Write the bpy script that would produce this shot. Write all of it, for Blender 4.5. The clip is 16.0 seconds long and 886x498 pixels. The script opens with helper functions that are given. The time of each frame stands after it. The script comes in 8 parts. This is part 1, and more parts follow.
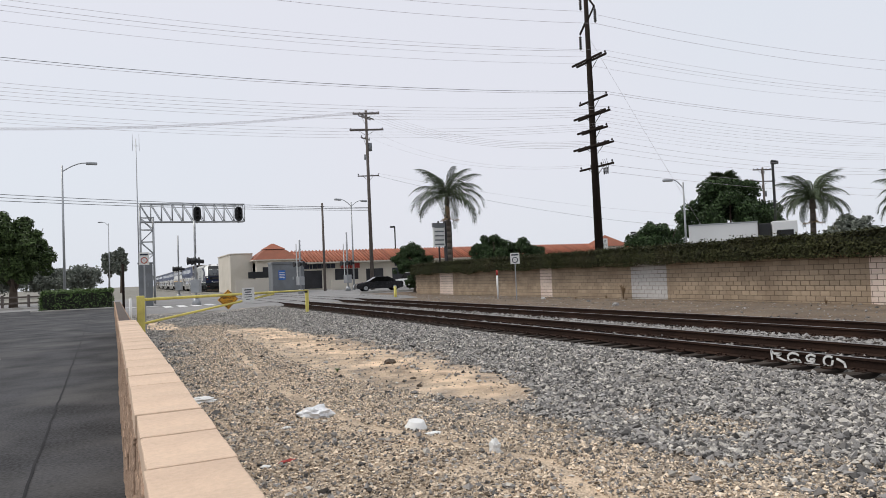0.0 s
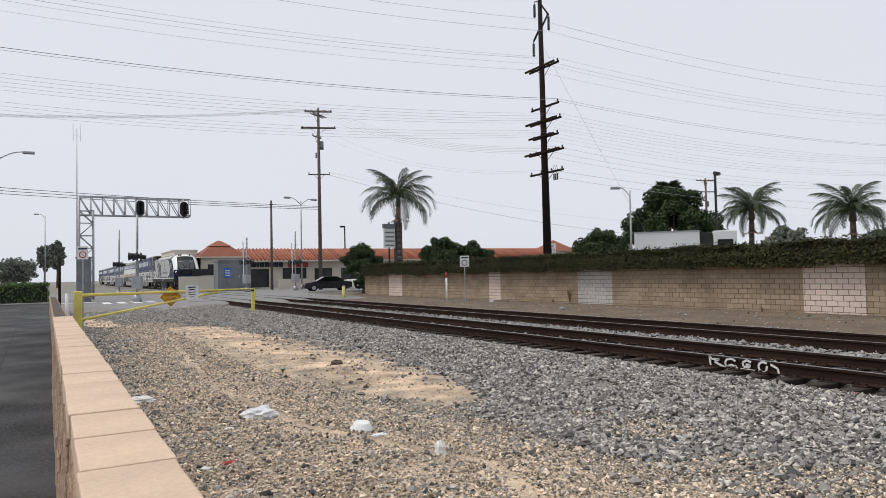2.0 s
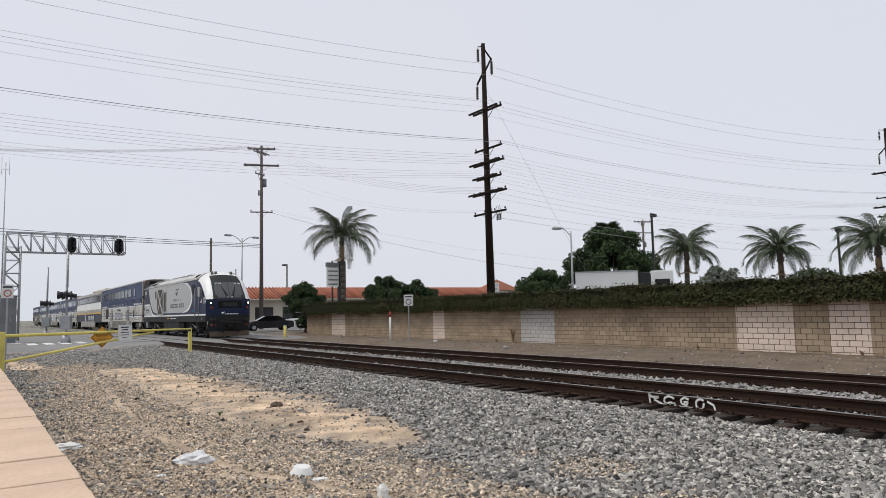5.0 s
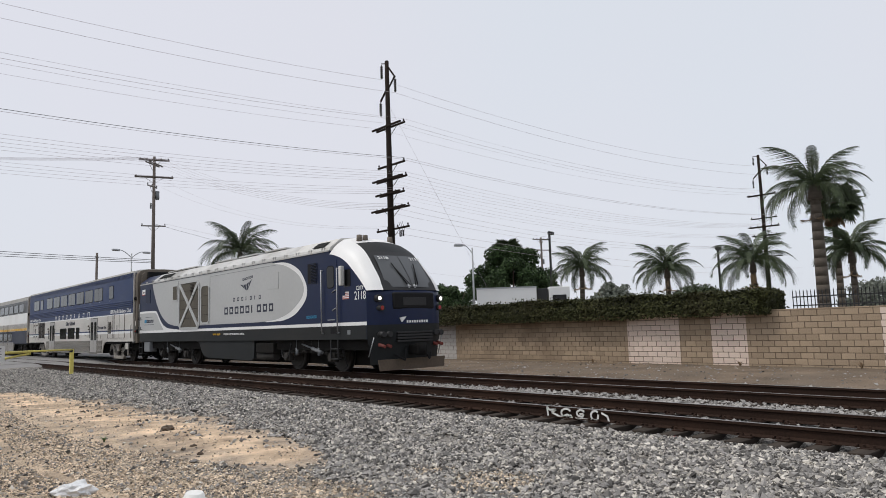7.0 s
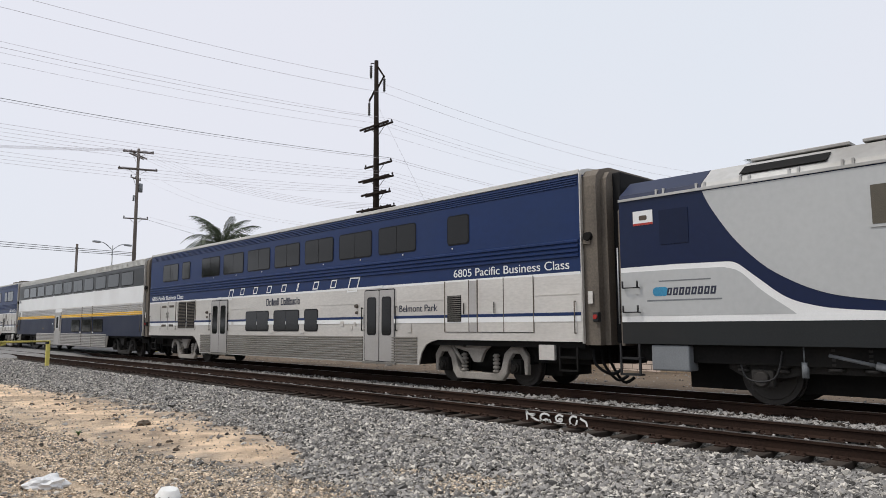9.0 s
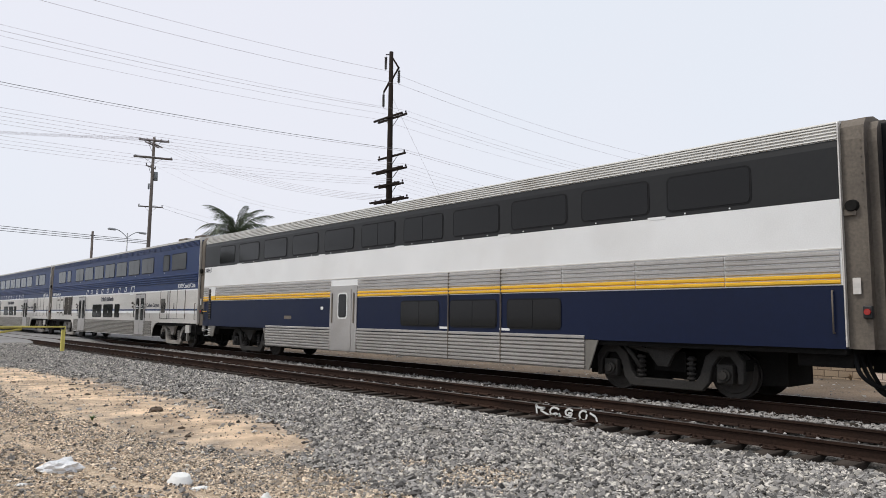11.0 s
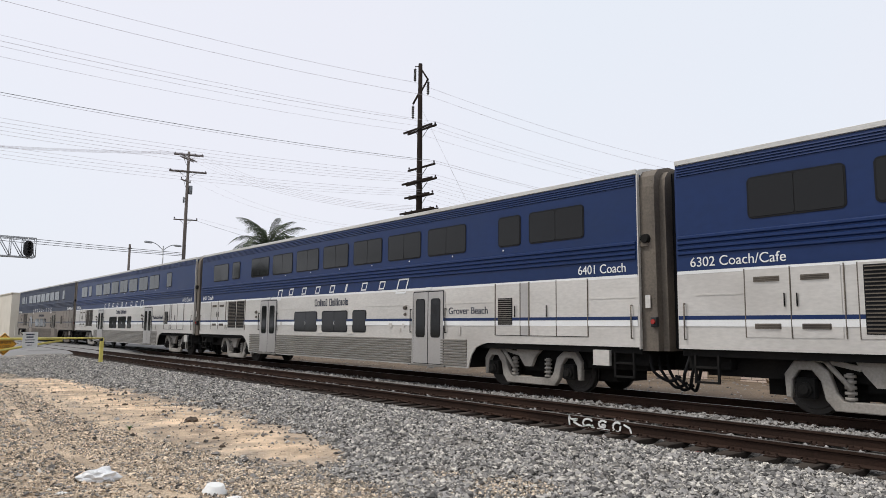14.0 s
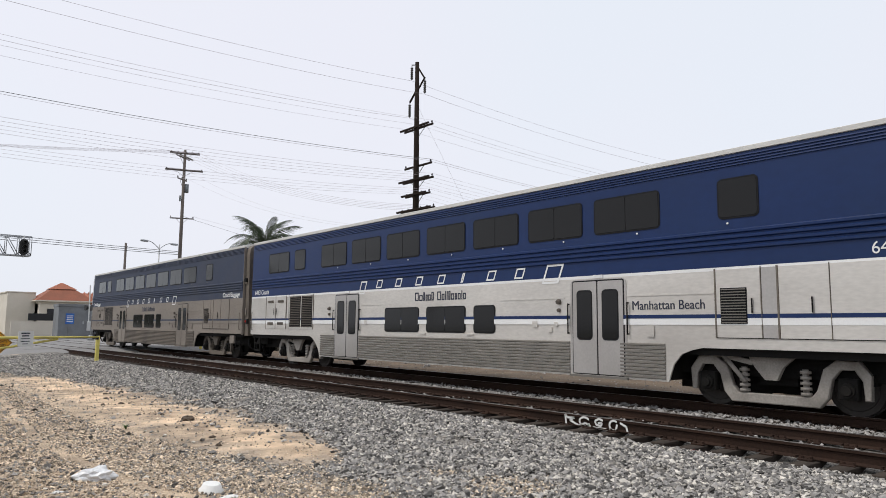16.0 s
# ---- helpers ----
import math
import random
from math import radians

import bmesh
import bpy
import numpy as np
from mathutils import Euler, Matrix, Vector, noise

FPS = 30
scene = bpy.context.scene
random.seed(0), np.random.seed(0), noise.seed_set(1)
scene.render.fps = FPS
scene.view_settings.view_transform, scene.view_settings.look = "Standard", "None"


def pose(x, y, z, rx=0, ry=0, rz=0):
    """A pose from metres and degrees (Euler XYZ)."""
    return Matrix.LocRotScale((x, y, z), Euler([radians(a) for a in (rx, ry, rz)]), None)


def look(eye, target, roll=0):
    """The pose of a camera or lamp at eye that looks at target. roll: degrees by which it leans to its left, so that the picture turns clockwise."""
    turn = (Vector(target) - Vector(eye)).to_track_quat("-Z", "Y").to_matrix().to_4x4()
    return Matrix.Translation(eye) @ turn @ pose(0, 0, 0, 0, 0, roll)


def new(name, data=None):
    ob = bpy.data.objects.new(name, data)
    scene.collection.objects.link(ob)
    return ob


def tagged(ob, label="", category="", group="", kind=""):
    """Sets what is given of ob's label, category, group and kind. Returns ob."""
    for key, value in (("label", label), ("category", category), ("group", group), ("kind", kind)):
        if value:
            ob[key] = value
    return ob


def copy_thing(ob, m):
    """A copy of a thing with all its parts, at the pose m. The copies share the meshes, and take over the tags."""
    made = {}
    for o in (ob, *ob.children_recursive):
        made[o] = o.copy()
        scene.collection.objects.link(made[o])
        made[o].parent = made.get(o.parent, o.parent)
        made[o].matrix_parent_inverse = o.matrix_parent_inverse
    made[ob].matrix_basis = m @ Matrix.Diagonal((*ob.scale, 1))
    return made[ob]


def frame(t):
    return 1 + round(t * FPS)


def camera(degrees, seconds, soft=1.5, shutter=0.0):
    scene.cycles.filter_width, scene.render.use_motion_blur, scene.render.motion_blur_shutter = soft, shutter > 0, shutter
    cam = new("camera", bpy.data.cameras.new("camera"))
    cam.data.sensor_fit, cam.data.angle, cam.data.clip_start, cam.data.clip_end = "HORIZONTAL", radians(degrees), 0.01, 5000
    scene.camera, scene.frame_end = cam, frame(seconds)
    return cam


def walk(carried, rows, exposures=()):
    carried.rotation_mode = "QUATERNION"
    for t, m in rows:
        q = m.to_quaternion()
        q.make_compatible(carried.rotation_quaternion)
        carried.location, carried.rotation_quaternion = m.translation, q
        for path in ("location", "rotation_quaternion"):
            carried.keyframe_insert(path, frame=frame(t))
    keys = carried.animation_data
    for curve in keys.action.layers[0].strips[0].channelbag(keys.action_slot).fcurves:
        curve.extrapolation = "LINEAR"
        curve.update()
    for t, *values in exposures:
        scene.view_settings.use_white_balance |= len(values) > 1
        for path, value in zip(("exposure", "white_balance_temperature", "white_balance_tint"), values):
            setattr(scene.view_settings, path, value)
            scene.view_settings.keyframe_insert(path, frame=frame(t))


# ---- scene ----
cam = camera(65.24, 16.0, 0.8)
PATH = [
    (0.0, pose(0, 0, 1.467, 92.01, 2.42, -24.94)),
    (0.5, pose(0, 0, 1.467, 91.76, 2.33, -25.77)),
    (1.0, pose(0, 0, 1.467, 91.63, 2.05, -26.81)),
    (1.5, pose(0, 0, 1.467, 91.68, 1.65, -27.95)),
    (2.0, pose(0, 0, 1.467, 92.02, 1.22, -29.12)),
    (2.5, pose(0, 0, 1.467, 92.63, 0.98, -30.06)),
    (3.0, pose(0, 0, 1.467, 93.26, 0.91, -30.67)),
    (5.5, pose(0, 0, 1.467, 95.56, 1.48, -35.24)),
    (6.0, pose(0, 0, 1.467, 95.87, 1.70, -37.21)),
    (6.5, pose(0, 0, 1.467, 96.11, 1.90, -39.47)),
    (7.0, pose(0, 0, 1.467, 96.28, 1.81, -41.77)),
    (7.5, pose(0, 0, 1.467, 96.38, 1.55, -43.33)),
    (8.0, pose(0, 0, 1.467, 96.37, 1.23, -44.07)),
    (8.5, pose(0, 0, 1.467, 96.40, 0.72, -43.93)),
    (9.0, pose(0, 0, 1.467, 96.40, 0.25, -43.25)),
    (11.5, pose(0, 0, 1.467, 95.73, -0.80, -42.12)),
    (12.0, pose(0, 0, 1.467, 95.91, -0.71, -41.51)),
    (12.5, pose(0, 0, 1.467, 96.10, -0.58, -40.78)),
    (13.0, pose(0, 0, 1.467, 96.31, -0.48, -40.22)),
    (13.5, pose(0, 0, 1.467, 96.45, -0.40, -39.92)),
    (14.0, pose(0, 0, 1.467, 96.60, -0.55, -39.80)),
    (14.5, pose(0, 0, 1.467, 96.65, -0.50, -39.70)),
    (15.0, pose(0, 0, 1.467, 96.64, -0.51, -39.63)),
    (15.5, pose(0, 0, 1.467, 96.58, -0.54, -39.65)),
    (16.0, pose(0, 0, 1.467, 96.49, -0.53, -40.07)),
]
walk(cam, PATH, [(0, -0.05), (2.0, -0.08), (3.2, -0.14), (5.5, -0.12), (7.5, -0.09), (9.0, 0.0), (11.5, 0.07), (16.0, 0.09)])

# ---- light ----
SUN_EL, SUN_AZ = 58.0, -60.0          # degrees; azimuth clockwise from +y
world = bpy.data.worlds.new("overcast_sky")
scene.world = world
world.use_nodes = True
wn = world.node_tree.nodes
wl = world.node_tree.links
bg = wn["Background"]
sky = wn.new("ShaderNodeTexSky")
sky.sky_type = "NISHITA"
sky.sun_disc = False
sky.sun_elevation = radians(SUN_EL)
sky.sun_rotation = radians(SUN_AZ)
sky.air_density, sky.dust_density = 1.0, 4.0
wscale = wn.new("ShaderNodeMixRGB")
wscale.blend_type = "MULTIPLY"
wscale.inputs[0].default_value = 1.0
wscale.inputs[2].default_value = (0.09, 0.09, 0.09, 1)
wl.new(sky.outputs[0], wscale.inputs[1])
wmix = wn.new("ShaderNodeMixRGB")     # high haze over the blue
wmix.inputs[0].default_value = 0.88
wpos, wnoise, whaze = wn.new("ShaderNodeTexCoord"), wn.new("ShaderNodeTexNoise"), wn.new("ShaderNodeValToRGB")
wnoise.inputs["Scale"].default_value, wnoise.inputs["Detail"].default_value = 1.1, 2
wl.new(wpos.outputs["Generated"], wnoise.inputs["Vector"])
whaze.color_ramp.elements[0].position, whaze.color_ramp.elements[1].position = 0.35, 0.65
whaze.color_ramp.elements[0].color, whaze.color_ramp.elements[1].color = (0.822, 0.880, 0.958, 1), (0.866, 0.876, 0.954, 1)
wl.new(wnoise.outputs[0], whaze.inputs[0])
wl.new(whaze.outputs[0], wmix.inputs[2])
wl.new(wscale.outputs[0], wmix.inputs[1])
wl.new(wmix.outputs[0], bg.inputs[0])
bg.inputs[1].default_value = 1.0
sun_data = bpy.data.lights.new("sun", "SUN")
sun_data.energy, sun_data.angle, sun_data.color = 1.85, radians(14), (1.0, 0.95, 0.88)
sun = new("sun", sun_data)
sx, sy = math.sin(radians(SUN_AZ)) * math.cos(radians(SUN_EL)), math.cos(radians(SUN_AZ)) * math.cos(radians(SUN_EL))
sun.matrix_world = look((sx * 100, sy * 100, math.sin(radians(SUN_EL)) * 100), (0, 0, 0))

# ---- materials ----
def material(name, colour, rough=0.7, metal=0.0, var=0.18, scale=3.0, fine=40.0, bump=0.15, dirt=None, dirt_amount=0.35, rand=0.0, stretch=(1, 1, 1), emit=None, spec=0.5, bumpdist=0.01):
    m = bpy.data.materials.new(name)
    m.use_nodes = True
    n, l = m.node_tree.nodes, m.node_tree.links
    b = n["Principled BSDF"]
    b.inputs["Roughness"].default_value = rough
    b.inputs["Metallic"].default_value = metal
    b.inputs["Specular IOR Level"].default_value = spec
    tc = n.new("ShaderNodeTexCoord")
    mp = n.new("ShaderNodeMapping")
    mp.inputs["Scale"].default_value = stretch
    l.new(tc.outputs["Object"], mp.inputs[0])
    big, small = n.new("ShaderNodeTexNoise"), n.new("ShaderNodeTexNoise")
    big.inputs["Scale"].default_value, big.inputs["Detail"].default_value = scale, 5
    small.inputs["Scale"].default_value, small.inputs["Detail"].default_value = fine, 4
    l.new(mp.outputs[0], big.inputs[0]), l.new(mp.outputs[0], small.inputs[0])
    add = n.new("ShaderNodeMath")
    add.operation = "ADD"
    l.new(big.outputs[0], add.inputs[0]), l.new(small.outputs[0], add.inputs[1])
    rng = n.new("ShaderNodeMapRange")
    rng.inputs[1].default_value, rng.inputs[2].default_value = 0.7, 1.3
    rng.inputs[3].default_value, rng.inputs[4].default_value = 1 - var, 1 + var
    l.new(add.outputs[0], rng.inputs[0])
    last = rng.outputs[0]
    if rand:
        oi, geo = n.new("ShaderNodeObjectInfo"), n.new("ShaderNodeNewGeometry")
        s = n.new("ShaderNodeMath")
        s.operation = "ADD"
        l.new(oi.outputs["Random"], s.inputs[0]), l.new(geo.outputs["Random Per Island"], s.inputs[1])
        fr = n.new("ShaderNodeMath")
        fr.operation = "FRACT"
        l.new(s.outputs[0], fr.inputs[0])
        r2 = n.new("ShaderNodeMapRange")
        r2.inputs[3].default_value, r2.inputs[4].default_value = 1 - rand, 1 + rand
        l.new(fr.outputs[0], r2.inputs[0])
        mu = n.new("ShaderNodeMath")
        mu.operation = "MULTIPLY"
        l.new(last, mu.inputs[0]), l.new(r2.outputs[0], mu.inputs[1])
        last = mu.outputs[0]
    col = n.new("ShaderNodeMixRGB")
    col.blend_type = "MULTIPLY"
    col.inputs[0].default_value = 1
    col.inputs[1].default_value = (*colour, 1)
    l.new(last, col.inputs[2])
    out = col.outputs[0]
    if dirt:
        dn = n.new("ShaderNodeTexNoise")
        dn.inputs["Scale"].default_value, dn.inputs["Detail"].default_value = scale * 0.6, 8
        l.new(mp.outputs[0], dn.inputs[0])
        dr = n.new("ShaderNodeMapRange")
        dr.inputs[1].default_value, dr.inputs[2].default_value = 0.48, 0.72
        dr.inputs[4].default_value = dirt_amount * 2
        l.new(dn.outputs[0], dr.inputs[0])
        dm = n.new("ShaderNodeMixRGB")
        dm.inputs[2].default_value = (*dirt, 1)
        l.new(dr.outputs[0], dm.inputs[0]), l.new(out, dm.inputs[1])
        out = dm.outputs[0]
    l.new(out, b.inputs["Base Color"])
    rr = n.new("ShaderNodeMapRange")
    rr.inputs[3].default_value, rr.inputs[4].default_value = max(0.03, rough - 0.12), min(1, rough + 0.12)
    l.new(big.outputs[0], rr.inputs[0]), l.new(rr.outputs[0], b.inputs["Roughness"])
    if bump:
        bp = n.new("ShaderNodeBump")
        bp.inputs["Strength"].default_value, bp.inputs["Distance"].default_value = bump, bumpdist
        l.new(small.outputs[0], bp.inputs["Height"]), l.new(bp.outputs[0], b.inputs["Normal"])
    if emit:
        b.inputs["Emission Color"].default_value = (*emit[:3], 1)
        b.inputs["Emission Strength"].default_value = emit[3]
    return m


M = {}
M["asphalt"] = material("asphalt", (0.046, 0.046, 0.049), 0.95, var=0.8, scale=0.9, fine=28, bump=0.4, dirt=(0.11, 0.107, 0.104), dirt_amount=0.4, spec=0.25)
M["street"] = material("street_asphalt", (0.22, 0.215, 0.21), 0.9, var=0.18, scale=0.25, fine=30, bump=0.3, dirt=(0.12, 0.115, 0.11), dirt_amount=0.25)
M["concrete"] = material("concrete", (0.42, 0.40, 0.37), 0.9, scale=1.5, dirt=(0.25, 0.22, 0.19))
M["far_ground"] = material("far_ground", (0.2, 0.19, 0.16), 0.95, scale=0.05, fine=0.8)
M["dirt"] = material("dirt", (0.165, 0.125, 0.09), 0.95, var=0.45, scale=0.8, fine=25, bump=0.8, dirt=(0.14, 0.115, 0.09), dirt_amount=0.4, bumpdist=0.04, spec=0.2)
M["stone"] = material("ballast_stone", (0.215, 0.205, 0.194), 0.9, var=0.2, scale=9, fine=70, bump=0.3, rand=0.75, spec=0.25)
M["stone_pale"] = material("pale_ballast_stone", (0.47, 0.44, 0.395), 0.95, var=0.15, scale=9, fine=70, bump=0.3, rand=0.45, spec=0.2)
M["grit"] = material("brown_grit", (0.55, 0.455, 0.35), 0.95, var=0.2, scale=9, fine=70, bump=0.2, rand=0.7, spec=0.2)
M["stone_white"] = material("dusty_stone", (0.31, 0.295, 0.28), 0.9, var=0.15, scale=9, fine=70, rand=0.3)
M["wood_tie"] = material("creosote_wood", (0.035, 0.028, 0.024), 0.95, var=0.35, scale=2, fine=30, bump=0.6, rand=0.4, dirt=(0.09, 0.075, 0.06), dirt_amount=0.2, spec=0.12, stretch=(0.3, 3, 3))
M["rail"] = material("rusty_rail", (0.030, 0.018, 0.0135), 0.9, 0.0, var=0.3, scale=1.2, fine=35, bump=0.4, dirt=(0.06, 0.033, 0.022), dirt_amount=0.25, spec=0.12)
M["rail_top"] = material("worn_rail_head", (0.30, 0.28, 0.27), 0.35, 0.9, var=0.15, scale=2, fine=50, bump=0.05)
M["block"] = material("tan_concrete_block", (0.355, 0.275, 0.195), 0.95, var=0.16, scale=1.3, fine=35, bump=0.5, rand=0.13, dirt=(0.21, 0.15, 0.105), dirt_amount=0.28, spec=0.2)
M["block_pink"] = material("pink_painted_block", (0.68, 0.56, 0.48), 0.9, var=0.08, scale=1.3, fine=35, bump=0.4, rand=0.05, dirt=(0.45, 0.34, 0.27), dirt_amount=0.15)
M["block_grey"] = material("grey_painted_block", (0.47, 0.45, 0.43), 0.9, var=0.08, scale=1.3, fine=35, bump=0.4, rand=0.05)
M["joint"] = material("dark_joint", (0.07, 0.05, 0.04), 0.95, scale=3, fine=50)
M["mortar"] = material("mortar", (0.16, 0.12, 0.09), 0.95, scale=3, fine=50)
M["slump"] = material("slump_block", (0.37, 0.245, 0.165), 0.93, var=0.22, scale=4, fine=25, bump=1.0, rand=0.08, dirt=(0.24, 0.155, 0.1), dirt_amount=0.35, bumpdist=0.03)
M["cap"] = material("salmon_cap_block", (0.60, 0.445, 0.325), 0.9, var=0.10, scale=4, fine=60, bump=0.45, rand=0.07, dirt=(0.40, 0.28, 0.21), dirt_amount=0.22)
M["hedge"] = material("hedge_leaf", (0.038, 0.041, 0.014), 0.7, var=0.35, scale=0.7, fine=9, bump=0, rand=0.55, dirt=(0.06, 0.042, 0.022), dirt_amount=0.2, spec=0.2)
M["leaf"] = material("tree_leaf", (0.036, 0.062, 0.022), 0.65, var=0.35, scale=0.5, fine=9, bump=0, rand=0.55, spec=0.25)
M["leaf_bright"] = material("trimmed_hedge_leaf", (0.075, 0.13, 0.03), 0.6, var=0.3, scale=1, fine=9, bump=0, rand=0.5)
M["leaf_street"] = material("street_tree_leaf", (0.058, 0.088, 0.028), 0.6, var=0.35, scale=0.5, fine=9, bump=0, rand=0.6, spec=0.25)
# for distant trees: the haze in front of them is mixed into the leaf colour
M["leaf_far"] = material("haze_paled_leaf", (0.17, 0.185, 0.155), 0.85, var=0.3, scale=0.3, fine=5, bump=0, rand=0.4, spec=0.2)
# near-black, so the hedge core's colour holds the shade behind the leaves
M["hedge_core"] = material("near_black_green", (0.010, 0.012, 0.006), 0.95, scale=2, fine=20, bump=0.3)
M["palm_leaf"] = material("palm_frond", (0.040, 0.058, 0.022), 0.6, var=0.3, scale=0.8, fine=9, bump=0, rand=0.4)
M["palm_dead"] = material("dry_palm_frond", (0.25, 0.17, 0.10), 0.85, scale=2, fine=20, bump=0)
M["palm_trunk"] = material("palm_trunk", (0.085, 0.07, 0.056), 0.95, var=0.25, scale=2, fine=20, bump=0.8, stretch=(1, 1, 6))
M["bark"] = material("bark", (0.10, 0.075, 0.055), 0.95, scale=3, fine=20, bump=0.8)
M["pole_wood"] = material("tarred_pole_wood", (0.022, 0.016, 0.013), 0.95, var=0.3, scale=1.5, fine=25, bump=0.6, spec=0.1, stretch=(4, 4, 0.5))
M["pole_old"] = material("weathered_pole_wood", (0.12, 0.10, 0.088), 0.95, var=0.25, scale=1.5, fine=25, bump=0.6, stretch=(4, 4, 0.5))
# thin wires, their colour lifted to stand for the haze over them
M["wire"] = material("haze_paled_wire", (0.45, 0.41, 0.44), 0.7, bump=0)
M["wire_dark"] = material("dark_insulated_wire", (0.06, 0.06, 0.065), 0.7, bump=0)
M["insulator"] = material("brown_porcelain", (0.035, 0.03, 0.03), 0.25, bump=0)
M["galv"] = material("galvanised_steel", (0.36, 0.37, 0.38), 0.5, 0.6, var=0.12, scale=2, fine=30, bump=0.1)
M["grey_paint"] = material("grey_paint", (0.17, 0.18, 0.19), 0.6, scale=1.5, dirt=(0.12, 0.12, 0.12))
M["dark_steel"] = material("dark_painted_steel", (0.012, 0.012, 0.013), 0.6, scale=2, bump=0.1)
M["black"] = material("black_rubber", (0.008, 0.008, 0.009), 0.75, bump=0.05, spec=0.25)
M["yellow"] = material("yellow_paint", (0.70, 0.60, 0.15), 0.6, var=0.12, scale=3, dirt=(0.40, 0.32, 0.10), dirt_amount=0.25)
M["sign_yellow"] = material("amber_sign", (0.70, 0.34, 0.02), 0.5, var=0.06, bump=0)
M["white"] = material("white_paint", (0.74, 0.74, 0.72), 0.6, var=0.06, scale=2, bump=0.05, dirt=(0.55, 0.53, 0.5), dirt_amount=0.2)
M["red"] = material("red_paint", (0.36, 0.035, 0.025), 0.6, var=0.1, bump=0.05)
M["stucco"] = material("cream_stucco", (0.62, 0.57, 0.49), 0.95, var=0.07, scale=0.6, fine=15, dirt=(0.45, 0.39, 0.31), dirt_amount=0.2)
M["roof_tile"] = material("terracotta_tile", (0.30, 0.105, 0.06), 0.85, var=0.2, scale=0.8, fine=12, rand=0.25)
M["shop_dark"] = material("shop_glass", (0.03, 0.03, 0.035), 0.2, var=0.3, scale=0.8, bump=0)
M["truck_white"] = material("white_trailer_panel", (0.72, 0.72, 0.72), 0.5, var=0.05, scale=0.6, bump=0.05, dirt=(0.6, 0.59, 0.57), dirt_amount=0.15)
# train
M["navy"] = material("navy_train_paint", (0.0078, 0.025, 0.096), 0.42, 0.0, var=0.10, scale=0.5, fine=8, bump=0.04, dirt=(0.016, 0.033, 0.070), dirt_amount=0.2, spec=0.28, stretch=(1, 0.6, 1))
M["navy_loco"] = material("deep_navy_loco_paint", (0.0036, 0.0108, 0.046), 0.40, 0.0, var=0.10, scale=0.5, fine=8, bump=0.04, dirt=(0.010, 0.020, 0.046), dirt_amount=0.2, spec=0.3)
M["navy_dark"] = material("dark_navy_train_paint", (0.0035, 0.009, 0.034), 0.42, 0.0, var=0.1, scale=0.5, fine=8, bump=0.04, spec=0.25)
M["steel"] = material("stainless_side", (0.64, 0.61, 0.565), 0.40, 0.5, var=0.10, scale=0.7, fine=14, bump=0.05, dirt=(0.32, 0.29, 0.26), dirt_amount=0.22, stretch=(1, 0.5, 1.6))
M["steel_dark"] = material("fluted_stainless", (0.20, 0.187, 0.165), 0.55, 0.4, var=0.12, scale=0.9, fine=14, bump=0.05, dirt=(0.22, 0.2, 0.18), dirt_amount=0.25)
M["door_steel"] = material("brushed_door_steel", (0.46, 0.44, 0.42), 0.4, 0.6, var=0.08, scale=1.2, fine=20, bump=0.04, dirt=(0.33, 0.3, 0.27), dirt_amount=0.2)
M["silver"] = material("silver_train_paint", (0.46, 0.465, 0.46), 0.45, 0.15, var=0.05, scale=0.5, fine=8, bump=0.03, dirt=(0.42, 0.42, 0.41), dirt_amount=0.2)
M["roof_white"] = material("pale_train_roof", (0.58, 0.57, 0.54), 0.55, 0.1, var=0.08, scale=0.8, fine=8, bump=0.05, dirt=(0.40, 0.37, 0.33), dirt_amount=0.3)
M["loco_roof"] = material("sooty_silver_roof", (0.50, 0.495, 0.48), 0.5, 0.1, var=0.10, scale=0.7, fine=8, bump=0.05, dirt=(0.20, 0.185, 0.165), dirt_amount=0.35)
M["train_white"] = material("white_train_paint", (0.78, 0.78, 0.77), 0.45, 0.0, var=0.05, scale=0.8, bump=0.03, dirt=(0.58, 0.56, 0.53), dirt_amount=0.18)
M["train_yellow"] = material("yellow_train_stripe", (0.75, 0.43, 0.02), 0.45, var=0.05, bump=0.03)
M["band_black"] = material("gloss_black_panel", (0.012, 0.012, 0.012), 0.35, 0.0, var=0.15, scale=0.8, fine=10, bump=0.03, spec=0.35)
M["sill_grey"] = material("charcoal_frame_paint", (0.017, 0.019, 0.020), 0.65, var=0.15, scale=0.8, bump=0.08, dirt=(0.03, 0.028, 0.025), dirt_amount=0.25, spec=0.25)
M["grime"] = material("grimy_end_steel", (0.145, 0.122, 0.098), 0.75, 0.1, var=0.25, scale=1.2, fine=20, bump=0.15, dirt=(0.06, 0.05, 0.045), dirt_amount=0.35)
M["steel_grimy"] = material("grime_coated_stainless", (0.225, 0.195, 0.165), 0.65, 0.1, var=0.15, scale=0.8, fine=14, bump=0.08, dirt=(0.14, 0.115, 0.095), dirt_amount=0.3, stretch=(1, 0.5, 1.6))
M["navy_grimy"] = material("grime_coated_navy", (0.020, 0.030, 0.062), 0.6, 0.0, var=0.15, scale=0.6, fine=10, bump=0.05, dirt=(0.035, 0.038, 0.055), dirt_amount=0.35)
M["under"] = material("underframe_black", (0.009, 0.0085, 0.008), 0.9, var=0.3, scale=2, fine=20, bump=0.2, dirt=(0.022, 0.019, 0.016), dirt_amount=0.25, spec=0.2)
M["truck_frame"] = material("dusty_cast_bogie", (0.31, 0.285, 0.255), 0.75, 0.1, var=0.2, scale=2, fine=25, bump=0.25, dirt=(0.10, 0.09, 0.08), dirt_amount=0.35)
